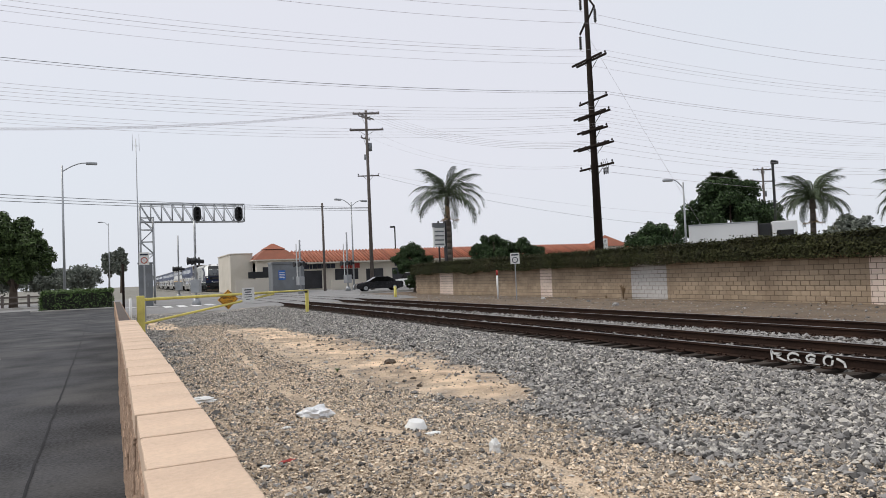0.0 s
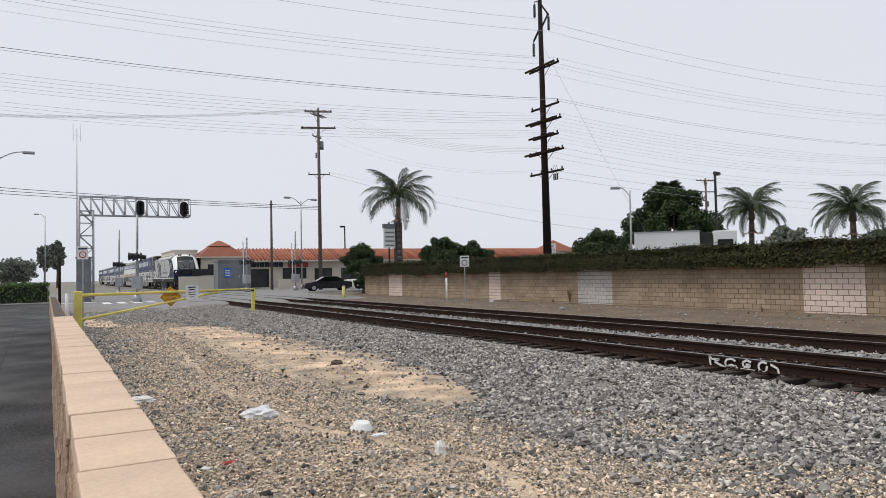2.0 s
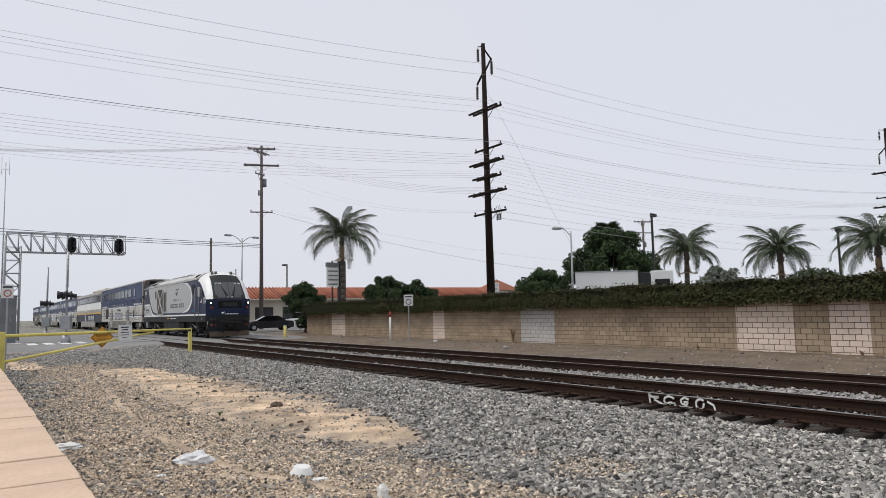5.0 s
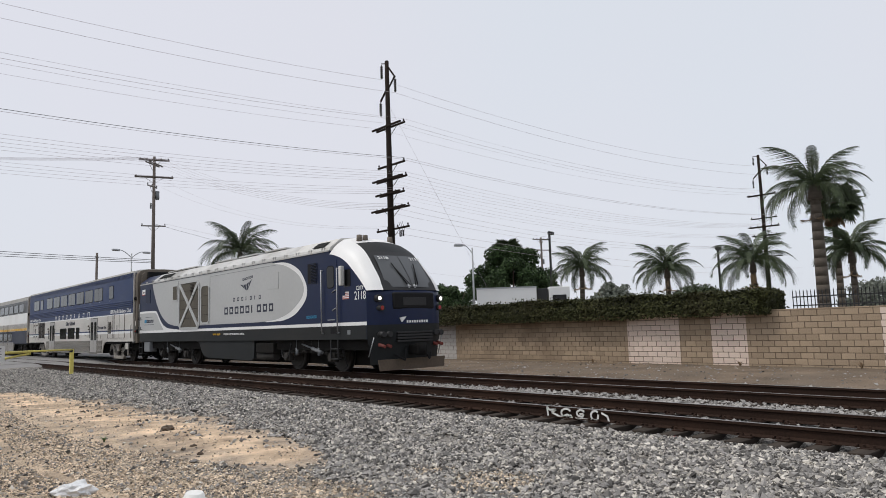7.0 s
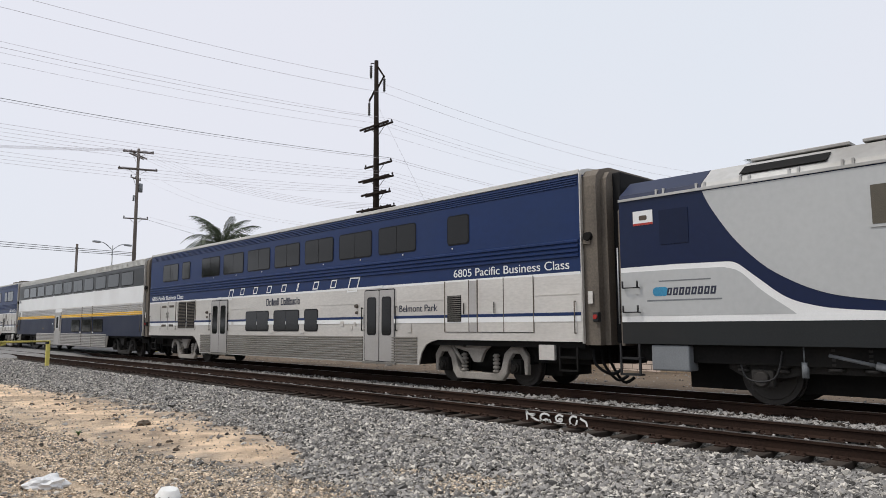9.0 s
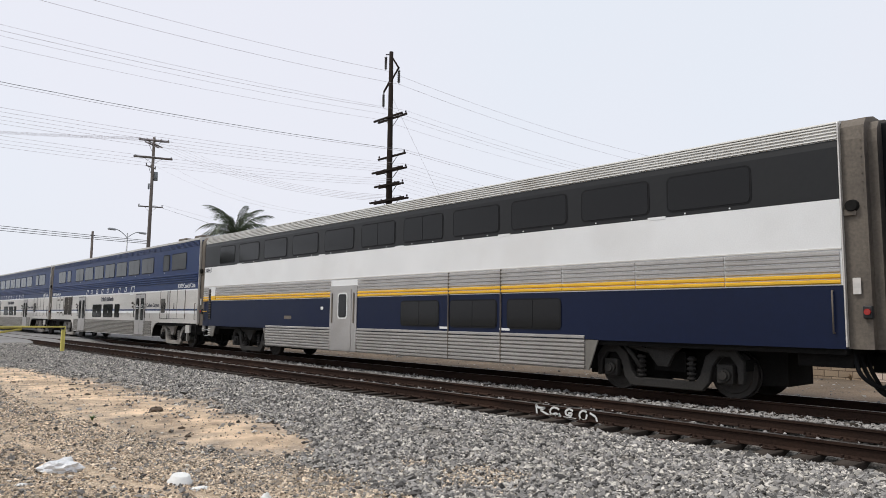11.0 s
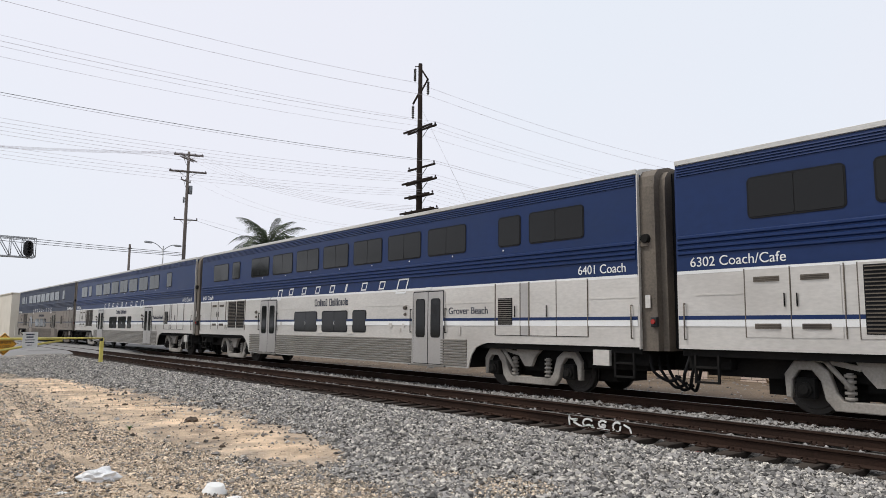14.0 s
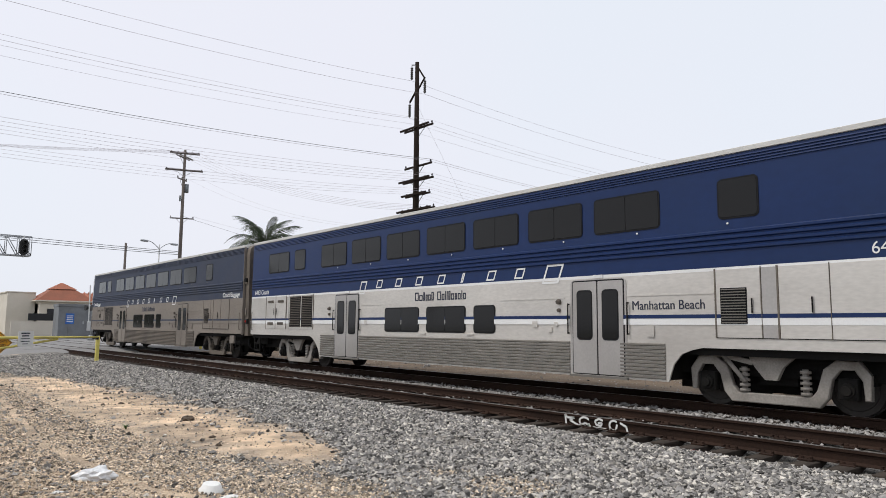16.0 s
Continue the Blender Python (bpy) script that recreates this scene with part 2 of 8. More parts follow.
M["loco_truck"] = material("dark_cast_bogie", (0.030, 0.028, 0.026), 0.8, 0.0, var=0.3, scale=2, fine=25, bump=0.25, dirt=(0.04, 0.035, 0.03), dirt_amount=0.2, spec=0.25)
M["wheel"] = material("wheel_steel", (0.035, 0.031, 0.028), 0.65, 0.3, var=0.2, scale=3, fine=30, bump=0.1)
M["mesh_grille"] = material("dark_radiator_mesh", (0.10, 0.088, 0.068), 0.7, 0.3, var=0.25, scale=3, fine=60, bump=0.5)
M["ink"] = material("dark_lettering", (0.02, 0.024, 0.045), 0.6, bump=0)
M["logo_teal"] = material("teal_emblem", (0.03, 0.22, 0.38), 0.6, bump=0)
M["headlight"] = material("lit_headlight", (0.9, 0.9, 0.85), 0.3, bump=0, emit=(1.0, 0.95, 0.85, 2.5))
M["hose_red"] = material("grimy_red_coupling", (0.16, 0.03, 0.022), 0.7, bump=0.05, dirt=(0.04, 0.02, 0.018), dirt_amount=0.4)
M["lens_red"] = material("red_marker_lens", (0.32, 0.02, 0.015), 0.25, bump=0)
M["blue_sign"] = material("blue_sign", (0.02, 0.12, 0.42), 0.5, bump=0)
M["plastic"] = material("crumpled_plastic", (0.72, 0.73, 0.74), 0.3, var=0.12, scale=8, bump=0.4)


def glass_dark(name, tint, rough):
    m = bpy.data.materials.new(name)
    m.use_nodes = True
    b = m.node_tree.nodes["Principled BSDF"]
    b.inputs["Base Color"].default_value = (*tint, 1)
    b.inputs["Roughness"].default_value = rough
    b.inputs["Specular IOR Level"].default_value = 0.24
    b.inputs["Coat Weight"].default_value = 0.1
    b.inputs["Coat Roughness"].default_value = 0.05
    return m


M["window"] = glass_dark("tinted_window_glass", (0.007, 0.007, 0.007), 0.10)
M["windshield"] = glass_dark("windshield_glass", (0.10, 0.105, 0.11), 0.05)


def ground_material():
    """Dust, sand and fine gravel; the sand attribute says where traffic wore the gravel away."""
    m = bpy.data.materials.new("gravelly_ground")
    m.use_nodes = True
    n, l = m.node_tree.nodes, m.node_tree.links
    b = n["Principled BSDF"]
    b.inputs["Roughness"].default_value = 0.95
    tc = n.new("ShaderNodeTexCoord")
    v = n.new("ShaderNodeTexVoronoi")
    v.inputs["Scale"].default_value = 26
    v2 = n.new("ShaderNodeTexNoise")
    v2.inputs["Scale"].default_value, v2.inputs["Detail"].default_value = 2.2, 8
    v3 = n.new("ShaderNodeTexNoise")
    v3.inputs["Scale"].default_value, v3.inputs["Detail"].default_value = 45, 5
    for x in (v, v2, v3):
        l.new(tc.outputs["Object"], x.inputs["Vector"])
    gr = n.new("ShaderNodeValToRGB")
    gr.color_ramp.elements[0].color, gr.color_ramp.elements[1].color = (0.04, 0.036, 0.032, 1), (0.40, 0.37, 0.33, 1)
    l.new(v.outputs["Color"], gr.inputs[0])
    sn = n.new("ShaderNodeValToRGB")
    sn.color_ramp.elements[0].color, sn.color_ramp.elements[1].color = (0.48, 0.345, 0.225, 1), (0.82, 0.62, 0.43, 1)
    sn.color_ramp.elements[0].position, sn.color_ramp.elements[1].position = 0.3, 0.66
    l.new(v2.outputs[0], sn.inputs[0])
    br = n.new("ShaderNodeValToRGB")
    br.color_ramp.elements[0].color, br.color_ramp.elements[1].color = (0.20, 0.152, 0.11, 1), (0.74, 0.595, 0.435, 1)
    br.color_ramp.elements[0].position, br.color_ramp.elements[1].position = 0.3, 0.7
    l.new(v3.outputs[0], br.inputs[0])
    a1, a2 = n.new("ShaderNodeAttribute"), n.new("ShaderNodeAttribute")
    a1.attribute_name, a2.attribute_name = "sand", "brown"
    def edge(src, lo, hi):
        add = n.new("ShaderNodeMath")
        add.operation = "MULTIPLY_ADD"
        add.inputs[1].default_value, add.inputs[2].default_value = 1.1, -0.55
        l.new(v2.outputs[0], add.inputs[0])
        s = n.new("ShaderNodeMath")
        s.operation = "ADD"
        l.new(add.outputs[0], s.inputs[0]), l.new(src, s.inputs[1])
        r = n.new("ShaderNodeMapRange")
        r.inputs[1].default_value, r.inputs[2].default_value = lo, hi
        l.new(s.outputs[0], r.inputs[0])
        return r.outputs[0]
    m1, m2 = n.new("ShaderNodeMixRGB"), n.new("ShaderNodeMixRGB")
    l.new(edge(a2.outputs["Fac"], 0.3, 0.7), m1.inputs[0]), l.new(gr.outputs[0], m1.inputs[1]), l.new(br.outputs[0], m1.inputs[2])
    l.new(edge(a1.outputs["Fac"], 0.08, 0.92), m2.inputs[0]), l.new(m1.outputs[0], m2.inputs[1]), l.new(sn.outputs[0], m2.inputs[2])
    v4 = n.new("ShaderNodeTexNoise")
    v4.inputs["Scale"].default_value, v4.inputs["Detail"].default_value = 0.9, 7
    l.new(tc.outputs["Object"], v4.inputs["Vector"])
    r4 = n.new("ShaderNodeMapRange")
    r4.inputs[1].default_value, r4.inputs[2].default_value, r4.inputs[3].default_value, r4.inputs[4].default_value = 0.35, 0.62, 0.70, 1.15
    l.new(v4.outputs[0], r4.inputs[0])
    m3 = n.new("ShaderNodeMixRGB")
    m3.blend_type = "MULTIPLY"
    m3.inputs[0].default_value = 1
    l.new(m2.outputs[0], m3.inputs[1]), l.new(r4.outputs[0], m3.inputs[2])
    l.new(m3.outputs[0], b.inputs["Base Color"])
    bp = n.new("ShaderNodeBump")
    bp.inputs["Strength"].default_value, bp.inputs["Distance"].default_value = 1.0, 0.035
    l.new(v3.outputs[0], bp.inputs["Height"]), l.new(bp.outputs[0], b.inputs["Normal"])
    return m


M["ground"] = ground_material()


# ---- mesh helpers ----
def part(name, bm, mat, parent=None, label=""):
    """One bmesh as one mesh object, under a thing or part."""
    me = bpy.data.meshes.new(name)
    bm.normal_update()
    bm.to_mesh(me)
    bm.free()
    me.materials.append(M[mat])
    ob = new(name, me)
    if parent:
        ob.parent = parent
    if label:
        ob["label"] = label
    return ob


def thing(name, m, label, category, group="", kind=""):
    ob = new(name)
    ob.matrix_basis = m
    return tagged(ob, label, category, group, kind)


def box(x0, x1, y0, y1, z0, z1, bm=None, bevel=0.0):
    own = bmesh.new()
    c = [own.verts.new((x, y, z)) for z in (z0, z1) for y in (y0, y1) for x in (x0, x1)]
    for f in ((0, 2, 3, 1), (4, 5, 7, 6), (0, 1, 5, 4), (2, 6, 7, 3), (0, 4, 6, 2), (1, 3, 7, 5)):
        own.faces.new([c[i] for i in f])
    if bevel:
        bmesh.ops.bevel(own, geom=list(own.edges), offset=bevel, segments=2, affect="EDGES", profile=0.5)
    return merge(bm, own)


def merge(bm, own):
    if bm is None:
        return own
    tmp = bpy.data.meshes.new("tmp")
    own.to_mesh(tmp)
    own.free()
    bm.from_mesh(tmp)
    bpy.data.meshes.remove(tmp)
    return bm


def rod(p0, p1, r0, r1=None, n=10, bm=None, caps=True):
    """A round bar from p0 to p1."""
    bm = bm if bm is not None else bmesh.new()
    r1 = r0 if r1 is None else r1
    p0, p1 = Vector(p0), Vector(p1)
    q = (p1 - p0).to_track_quat("Z", "Y")
    rings = []
    for p, r in ((p0, r0), (p1, r1)):
        rings.append([bm.verts.new(p + q @ Vector((math.cos(2 * math.pi * i / n) * r, math.sin(2 * math.pi * i / n) * r, 0))) for i in range(n)])
    for i in range(n):
        f = bm.faces.new((rings[0][i], rings[0][(i + 1) % n], rings[1][(i + 1) % n], rings[1][i]))
        f.smooth = True
    if caps:
        bm.faces.new(rings[0][::-1])
        bm.faces.new(rings[1])
    return bm


def beam(p0, p1, w, h, bm=None):
    """A square bar from p0 to p1, w wide and h deep."""
    own = box(-w / 2, w / 2, -h / 2, h / 2, 0, (Vector(p1) - Vector(p0)).length)
    q = (Vector(p1) - Vector(p0)).to_track_quat("Z", "Y")
    bmesh.ops.transform(own, matrix=Matrix.Translation(p0) @ q.to_matrix().to_4x4(), verts=own.verts)
    return merge(bm, own)


def prism(outline, depth, place, bm=None):
    """A flat outline of (u, v), thickened by depth along its normal, laid by the pose place."""
    own = bmesh.new()
    a = [own.verts.new((u, v, 0)) for u, v in outline]
    b = [own.verts.new((u, v, depth)) for u, v in outline]
    own.faces.new(a[::-1])
    own.faces.new(b)
    for i in range(len(a)):
        j = (i + 1) % len(a)
        own.faces.new((a[i], a[j], b[j], b[i]))
    bmesh.ops.transform(own, matrix=place, verts=own.verts)
    return merge(bm, own)


def rounded(w, h, r, n=4):
    """Outline of a rounded rectangle from (0, 0)."""
    out = []
    for cx, cy, a0 in ((w - r, r, -90), (w - r, h - r, 0), (r, h - r, 90), (r, r, 180)):
        for i in range(n + 1):
            a = radians(a0 + 90 * i / n)
            out.append((cx + r * math.cos(a), cy + r * math.sin(a)))
    return out


def raw(name, verts, faces, mat, parent=None, smooth=False):
    me = bpy.data.meshes.new(name)
    me.from_pydata(verts, [], faces)
    me.materials.append(M[mat])
    if smooth:
        me.polygons.foreach_set("use_smooth", [True] * len(me.polygons))
    me.update()
    ob = new(name, me)
    if parent:
        ob.parent = parent
    return ob


def lettering(name, text, size, mat, parent, place, width=0.0, depth=0.004, label=""):
    """Writing as a mesh; place is the pose of its lower left corner."""
    cu = bpy.data.curves.new(name, "FONT")
    cu.body, cu.size, cu.extrude = text, size, depth
    tmp = bpy.data.objects.new(name, cu)
    scene.collection.objects.link(tmp)
    bpy.context.view_layer.update()
    me = bpy.data.meshes.new_from_object(tmp.evaluated_get(bpy.context.evaluated_depsgraph_get()))
    bpy.data.objects.remove(tmp)
    bpy.data.curves.remove(cu)
    if width:
        xs = [v.co.x for v in me.vertices]
        me.transform(Matrix.Translation((-min(xs), 0, 0)))
        me.transform(Matrix.Diagonal((width / (max(xs) - min(xs)), 1, 1, 1)))
    me.transform(place)
    me.materials.clear()
    me.materials.append(M[mat])
    ob = new(name, me)
    ob.parent = parent
    ob["label"] = label or f"lettering that reads {text}"
    return ob


def side(y, z, x=-1.55):
    """Pose of a plate on a train's track side: u runs along -y, v up, normal towards -x."""
    return Matrix(((0, 0, -1, x), (-1, 0, 0, y), (0, 1, 0, z), (0, 0, 0, 1)))

# ---- ground ----
def smooth(a, b, t):
    t = min(1, max(0, (t - a) / (b - a)))
    return t * t * (3 - 2 * t)


def ground_z(x, y):
    lot = -0.25 + 0.2 * smooth(45, 60, y)
    if x < 0.1:
        return lot
    z = -0.36 + 0.15 * smooth(6.0, 8.6, x) - 0.05 * smooth(16.2, 18, x) + 0.0 * smooth(20, 24, x)
    z -= 0.06 * smooth(8.95, 9.1, x) * smooth(9.8, 9.6, x)
    z += 0.02 * math.sin(x * 1.7 + y * 0.45) * (1 - smooth(7, 8.5, x)) * smooth(0.3, 1.5, x)
    z += 0.10 * smooth(17.0, 21, x) * smooth(24, 20, x) * 0.5
    road = -0.03
    return z + (road - z) * smooth(43.5, 47, y) if x < 19 else z + (road - z) * smooth(57, 60, y)


def patch(x, y, pts):
    """How deep (x, y) lies in a worn strip given by rows of x, y, half width."""
    best = 0
    for (x0, y0, w0), (x1, y1, w1) in zip(pts, pts[1:]):
        dx, dy = x1 - x0, y1 - y0
        t = min(1, max(0, ((x - x0) * dx + (y - y0) * dy) / (dx * dx + dy * dy)))
        d = math.hypot(x - x0 - t * dx, (y - y0 - t * dy))
        best = max(best, 1 - d / (2 * (w0 + t * (w1 - w0))))
    return best


SAND = [(4.6, 27, 0.75), (4.95, 21, 1.0), (5.1, 16, 1.15), (5.15, 12.5, 1.0), (5.1, 9.2, 0.55)]
SAND2 = [(1.3, 36, 0.7), (1.5, 31, 0.7)]
PALE = [(3.2, 4.0, 0.8), (3.6, 5.6, 0.6), (2.6, 8.2, 0.5), (2.3, 12.0, 0.6), (2.7, 18.0, 0.6), (3.2, 25.0, 0.5)]
BROWN = [(2.9, 30, 0.9), (3.1, 22, 1.2), (2.8, 14, 1.5), (2.5, 9, 1.6), (2.7, 6, 1.8), (3.0, 3, 2.0)]


def sand_at(x, y):
    return max(patch(x, y, SAND), patch(x, y, SAND2), 0.30 * patch(x, y, PALE))


def brown_at(x, y):
    return max(patch(x, y, BROWN), smooth(16.8, 17.6, x) * 0.75 if y < 60 else 0)


def make_ground():
    xs = [-1500, -700, -300, -120, -60, -30, -15, -8, -4, -2, -0.6, 0.08, 0.12]
    xs += [0.12 + 0.2 * i for i in range(1, 44)] + [8.95, 9.1, 9.3, 9.6, 9.8] + [10.2 + 0.5 * i for i in range(0, 14)] + [17.4 + 0.5 * i for i in range(0, 14)]
    xs += [25, 28, 33, 40, 60, 90, 150, 300, 700, 1500]
    ys = [-1500, -600, -200, -80, -40, -20, -10, -5, -2, 0] + [0.25 * i for i in range(1, 150)] + [38 + i for i in range(0, 26)]
    ys += [66, 70, 75, 82, 90, 100, 130, 180, 260, 400, 800, 2500]
    verts = [(x, y, ground_z(x, y) + (noise.noise((x * 2.3, y * 2.3, 0)) * 0.018 if 0.2 < x < 24 and 0 < y < 44 else 0)) for y in ys for x in xs]
    w = len(xs)
    me = bpy.data.meshes.new("ground")
    faces = [(j * w + i, j * w + i + 1, (j + 1) * w + i + 1, (j + 1) * w + i) for j in range(len(ys) - 1) for i in range(w - 1)]
    me.from_pydata(verts, [], faces)
    for name in ("ground", "asphalt", "street", "far_ground", "dirt"):
        me.materials.append(M[name])
    idx = []
    for f in faces:
        cx, cy = (verts[f[0]][0] + verts[f[2]][0]) / 2, (verts[f[0]][1] + verts[f[2]][1]) / 2
        if cx < 0.1 and cy < 60:
            k = 1 if cx > -40 and cy > -60 else 3
        elif 45 < cy < 92 and -60 < cx < 95 and (cx < 19 or cy > 59):
            k = 2
        elif 0.1 < cx < 25 and cy < 45 or (cx < 25 and cy < 60):
            k = 0 if cx < 16.9 else 4
        else:
            k = 3
        idx.append(k)
    me.polygons.foreach_set("material_index", idx)
    for name, fn in (("sand", sand_at), ("brown", brown_at)):
        at = me.attributes.new(name, "FLOAT", "POINT")
        at.data.foreach_set("value", [fn(v[0], v[1]) if -1 < v[0] < 30 and -10 < v[1] < 64 else 0.0 for v in verts])
    ob = new("ground", me)
    tagged(ob, "flat ground of gravel, dusty sand and worn grey asphalt", "ground", kind="structure")


make_ground()


def stones(name, count, spots, size, mat, label, seed):
    """Loose stones, each a crushed octahedron, joined into one heap."""
    rng = np.random.default_rng(seed)
    pts = spots(rng, count)
    n = len(pts)
    base = np.array([(1, 0, 0), (-1, 0, 0), (0, 1, 0), (0, -1, 0), (0, 0, 1), (0, 0, -1)], float)
    tri = np.array([(0, 2, 4), (2, 1, 4), (1, 3, 4), (3, 0, 4), (2, 0, 5), (1, 2, 5), (3, 1, 5), (0, 3, 5)])
    v = base[None] * rng.uniform(0.75, 1.25, (n, 6, 1)) + rng.uniform(-0.35, 0.35, (n, 6, 3))
    s = (size * rng.lognormal(0, 0.35, (n, 1, 1))).clip(size * 0.35, size * 2.2) * rng.uniform(0.6, 1.2, (n, 1, 3))
    s[:, :, 2] *= 0.72
    v = v * s
    a = rng.uniform(0, 6.283, n)
    c, q = np.cos(a)[:, None], np.sin(a)[:, None]
    x, y = v[..., 0] * c - v[..., 1] * q, v[..., 0] * q + v[..., 1] * c
    t = rng.normal(0, 0.45, (n, 1))
    y, z = y * np.cos(t) - v[..., 2] * np.sin(t), y * np.sin(t) + v[..., 2] * np.cos(t)
    v = np.stack([x, y, z], -1) + pts[:, None]
    f = (tri[None] + 6 * np.arange(n)[:, None, None]).reshape(-1, 3)
    me = bpy.data.meshes.new(name)
    me.vertices.add(n * 6)
    me.vertices.foreach_set("co", v.ravel())
    me.loops.add(len(f) * 3)
    me.loops.foreach_set("vertex_index", f.ravel())
    me.polygons.add(len(f))
    me.polygons.foreach_set("loop_start", np.arange(0, len(f) * 3, 3))
    me.update(calc_edges=True)
    me.polygons.foreach_set("use_smooth", np.zeros(len(f), dtype=bool))
    me.materials.append(M[mat])
    return tagged(new(name, me), label, "ballast", kind="stuff")


def gravel_spots(rng, count):
    out = []
    while len(out) < count:
        k = rng.random()
        y = 0.2 + 44 * k ** 1.7
        x = rng.uniform(0.35, 9.04)
        if y < 2.4 and x < 2.6:
            continue
        if x > 8.95 and rng.random() < 0.6:
            continue
        s, b = sand_at(x, y) + 0.35 * noise.noise((x * 1.3, y * 1.3, 3)), brown_at(x, y) + 0.5 * noise.noise((x * 0.9, y * 0.9, 7))
        if s > 0.5 and rng.random() < 0.93 or s > 0.3 and rng.random() < 0.45 or b > 0.22 and rng.random() < 0.78 + 0.4 * min(0.5, b):
            continue
        out.append((x, y, ground_z(x, y) + rng.uniform(-0.005, 0.03)))
    return np.array(out)


def bed_spots(rng, count):
    x = np.where(rng.random(count) < 0.55, rng.uniform(11.2, 13.3, count), rng.uniform(9.8, 17.0, count))
    y = -4 + 50 * rng.random(count) ** 1.4
    return np.stack([x, y, -0.205 + rng.uniform(-0.01, 0.025, count)], -1)


def verge_spots(rng, count):
    x, y = rng.uniform(16.5, 23.8, count), rng.uniform(2, 56, count)
    return np.stack([x, y, [ground_z(a, b) for a, b in zip(x, y)]], -1)


stones("ballast_gravel", 105000, gravel_spots, 0.030, "stone", "crushed grey ballast gravel scattered over dirt", 3)
stones("pale_gravel", 75000, gravel_spots, 0.025, "stone_pale", "pale dusty gravel scattered among darker stones", 4)
def grit_spots(rng, count):
    out = []
    while len(out) < count:
        y = 1.0 + 31 * rng.random() ** 1.9
        x = rng.uniform(0.4, 6.8)
        s, b = sand_at(x, y), brown_at(x, y) + 0.4 * noise.noise((x * 0.9, y * 0.9, 7))
        if s > 0.28 and rng.random() < 0.92 or b < 0.1:
            continue
        out.append((x, y, ground_z(x, y) + rng.uniform(0.0, 0.014)))
    return np.array(out)


stones("dirt_grit", 85000, grit_spots, 0.015, "grit", "fine brown grit over the trodden dirt", 6)
stones("fine_gravel", 34000, grit_spots, 0.0145, "stone", "fine dark gravel trodden into the dirt", 9)
stones("track_ballast", 26000, bed_spots, 0.034, "stone_white", "pale dusty ballast stones packed between the sleepers", 5)
stones("verge_pebbles", 2500, verge_spots, 0.03, "stone", "scattered pebbles on the bare dirt verge", 8)

# ---- tracks ----
TRACK_X = (10.375, 14.155)


def rail_profile():
    """Half section of a flat-bottomed rail, top at 0, from the head down."""
    half = [(0.036, 0.0), (0.036, -0.035), (0.010, -0.048), (0.009, -0.145), (0.025, -0.158), (0.072, -0.168), (0.072, -0.178)]
    return half + [(-x, z) for x, z in half[::-1]]


def make_tracks():
    rng = random.Random(4)
    tie = box(-1.3, 1.3, -0.115, 0.115, -0.36, -0.185, bevel=0.012)
    me = bpy.data.meshes.new("sleeper")
    tie.to_mesh(me)
    me.materials.append(M["wood_tie"])
    for k, tx in enumerate(TRACK_X):
        tr = thing("railway_track", pose(tx, 0, 0), ("near" if not k else "far") + " standard-gauge railway track, rusty rails on dark timber sleepers", "railway track", "tracks", "structure")
        for s in (-0.755, 0.755):
            prof = rail_profile()
            bm = bmesh.new()
            rings = [[bm.verts.new((s + x, y, z)) for x, z in prof] for y in (-150, 420)]
            for i in range(len(prof)):
                j = (i + 1) % len(prof)
                bm.faces.new((rings[0][i], rings[0][j], rings[1][j], rings[1][i]))
            part("rail", bm, "rail", tr)
            part("running_band", box(s - 0.030, s + 0.030, -150, 420, 0.0, 0.003), "rail_top", tr, "bright worn top of the rail")
        for i in range(150):
            o = new("sleeper", me)
            o.parent = tr
            o.matrix_basis = pose(rng.uniform(-0.07, 0.07), -14 + 0.5 * i + rng.uniform(-0.03, 0.03), rng.uniform(-0.012, 0.006), 0, 0, rng.uniform(-1.2, 1.2))
        bm = bmesh.new()
        for i in range(330):
            y = 61 + 0.5 * i
            box(-1.3, 1.3, y - 0.11, y + 0.11, -0.36, -0.19, bm)
        for i in range(200):
            y = -114 + 0.5 * i
            box(-1.3, 1.3, y - 0.11, y + 0.11, -0.36, -0.19, bm)
        far = part("far_sleepers", bm, "wood_tie", tr)
        far["kind"] = "stuff"
        bm = bmesh.new()
        for i in range(150):
            y = -14 + 0.5 * i
            for s in (-0.755, 0.755):
                box(s - 0.17, s + 0.17, y - 0.09, y + 0.09, -0.188, -0.172, bm)
                for dx in (-0.085, 0.085):
                    box(s + dx - 0.012, s + dx + 0.012, y - 0.07, y - 0.045, -0.175, -0.140, bm)
                    box(s + dx - 0.012, s + dx + 0.012, y + 0.045, y + 0.07, -0.175, -0.140, bm)
                    box(s + dx * 0.7 - 0.03, s + dx * 0.7 + 0.03, y + 0.13, y + 0.15, -0.178, -0.145, bm)
        pl = part("tie_plates", bm, "rail", tr, "rusty tie plates, spikes and rail anchors")
        pl["kind"] = "stuff"
    panel = thing("crossing_panel", pose(12.26, 0, 0), "worn asphalt crossing surface between the rails", "level crossing", kind="structure")
    for x0, x1 in ((-4.6, -2.73), (-2.55, -1.22), (-1.04, 1.05), (1.22, 2.55), (2.74, 4.6)):
        part("slab", box(x0, x1, 47.5, 70, -0.25, -0.012, bevel=0.01), "street", panel)


make_tracks()


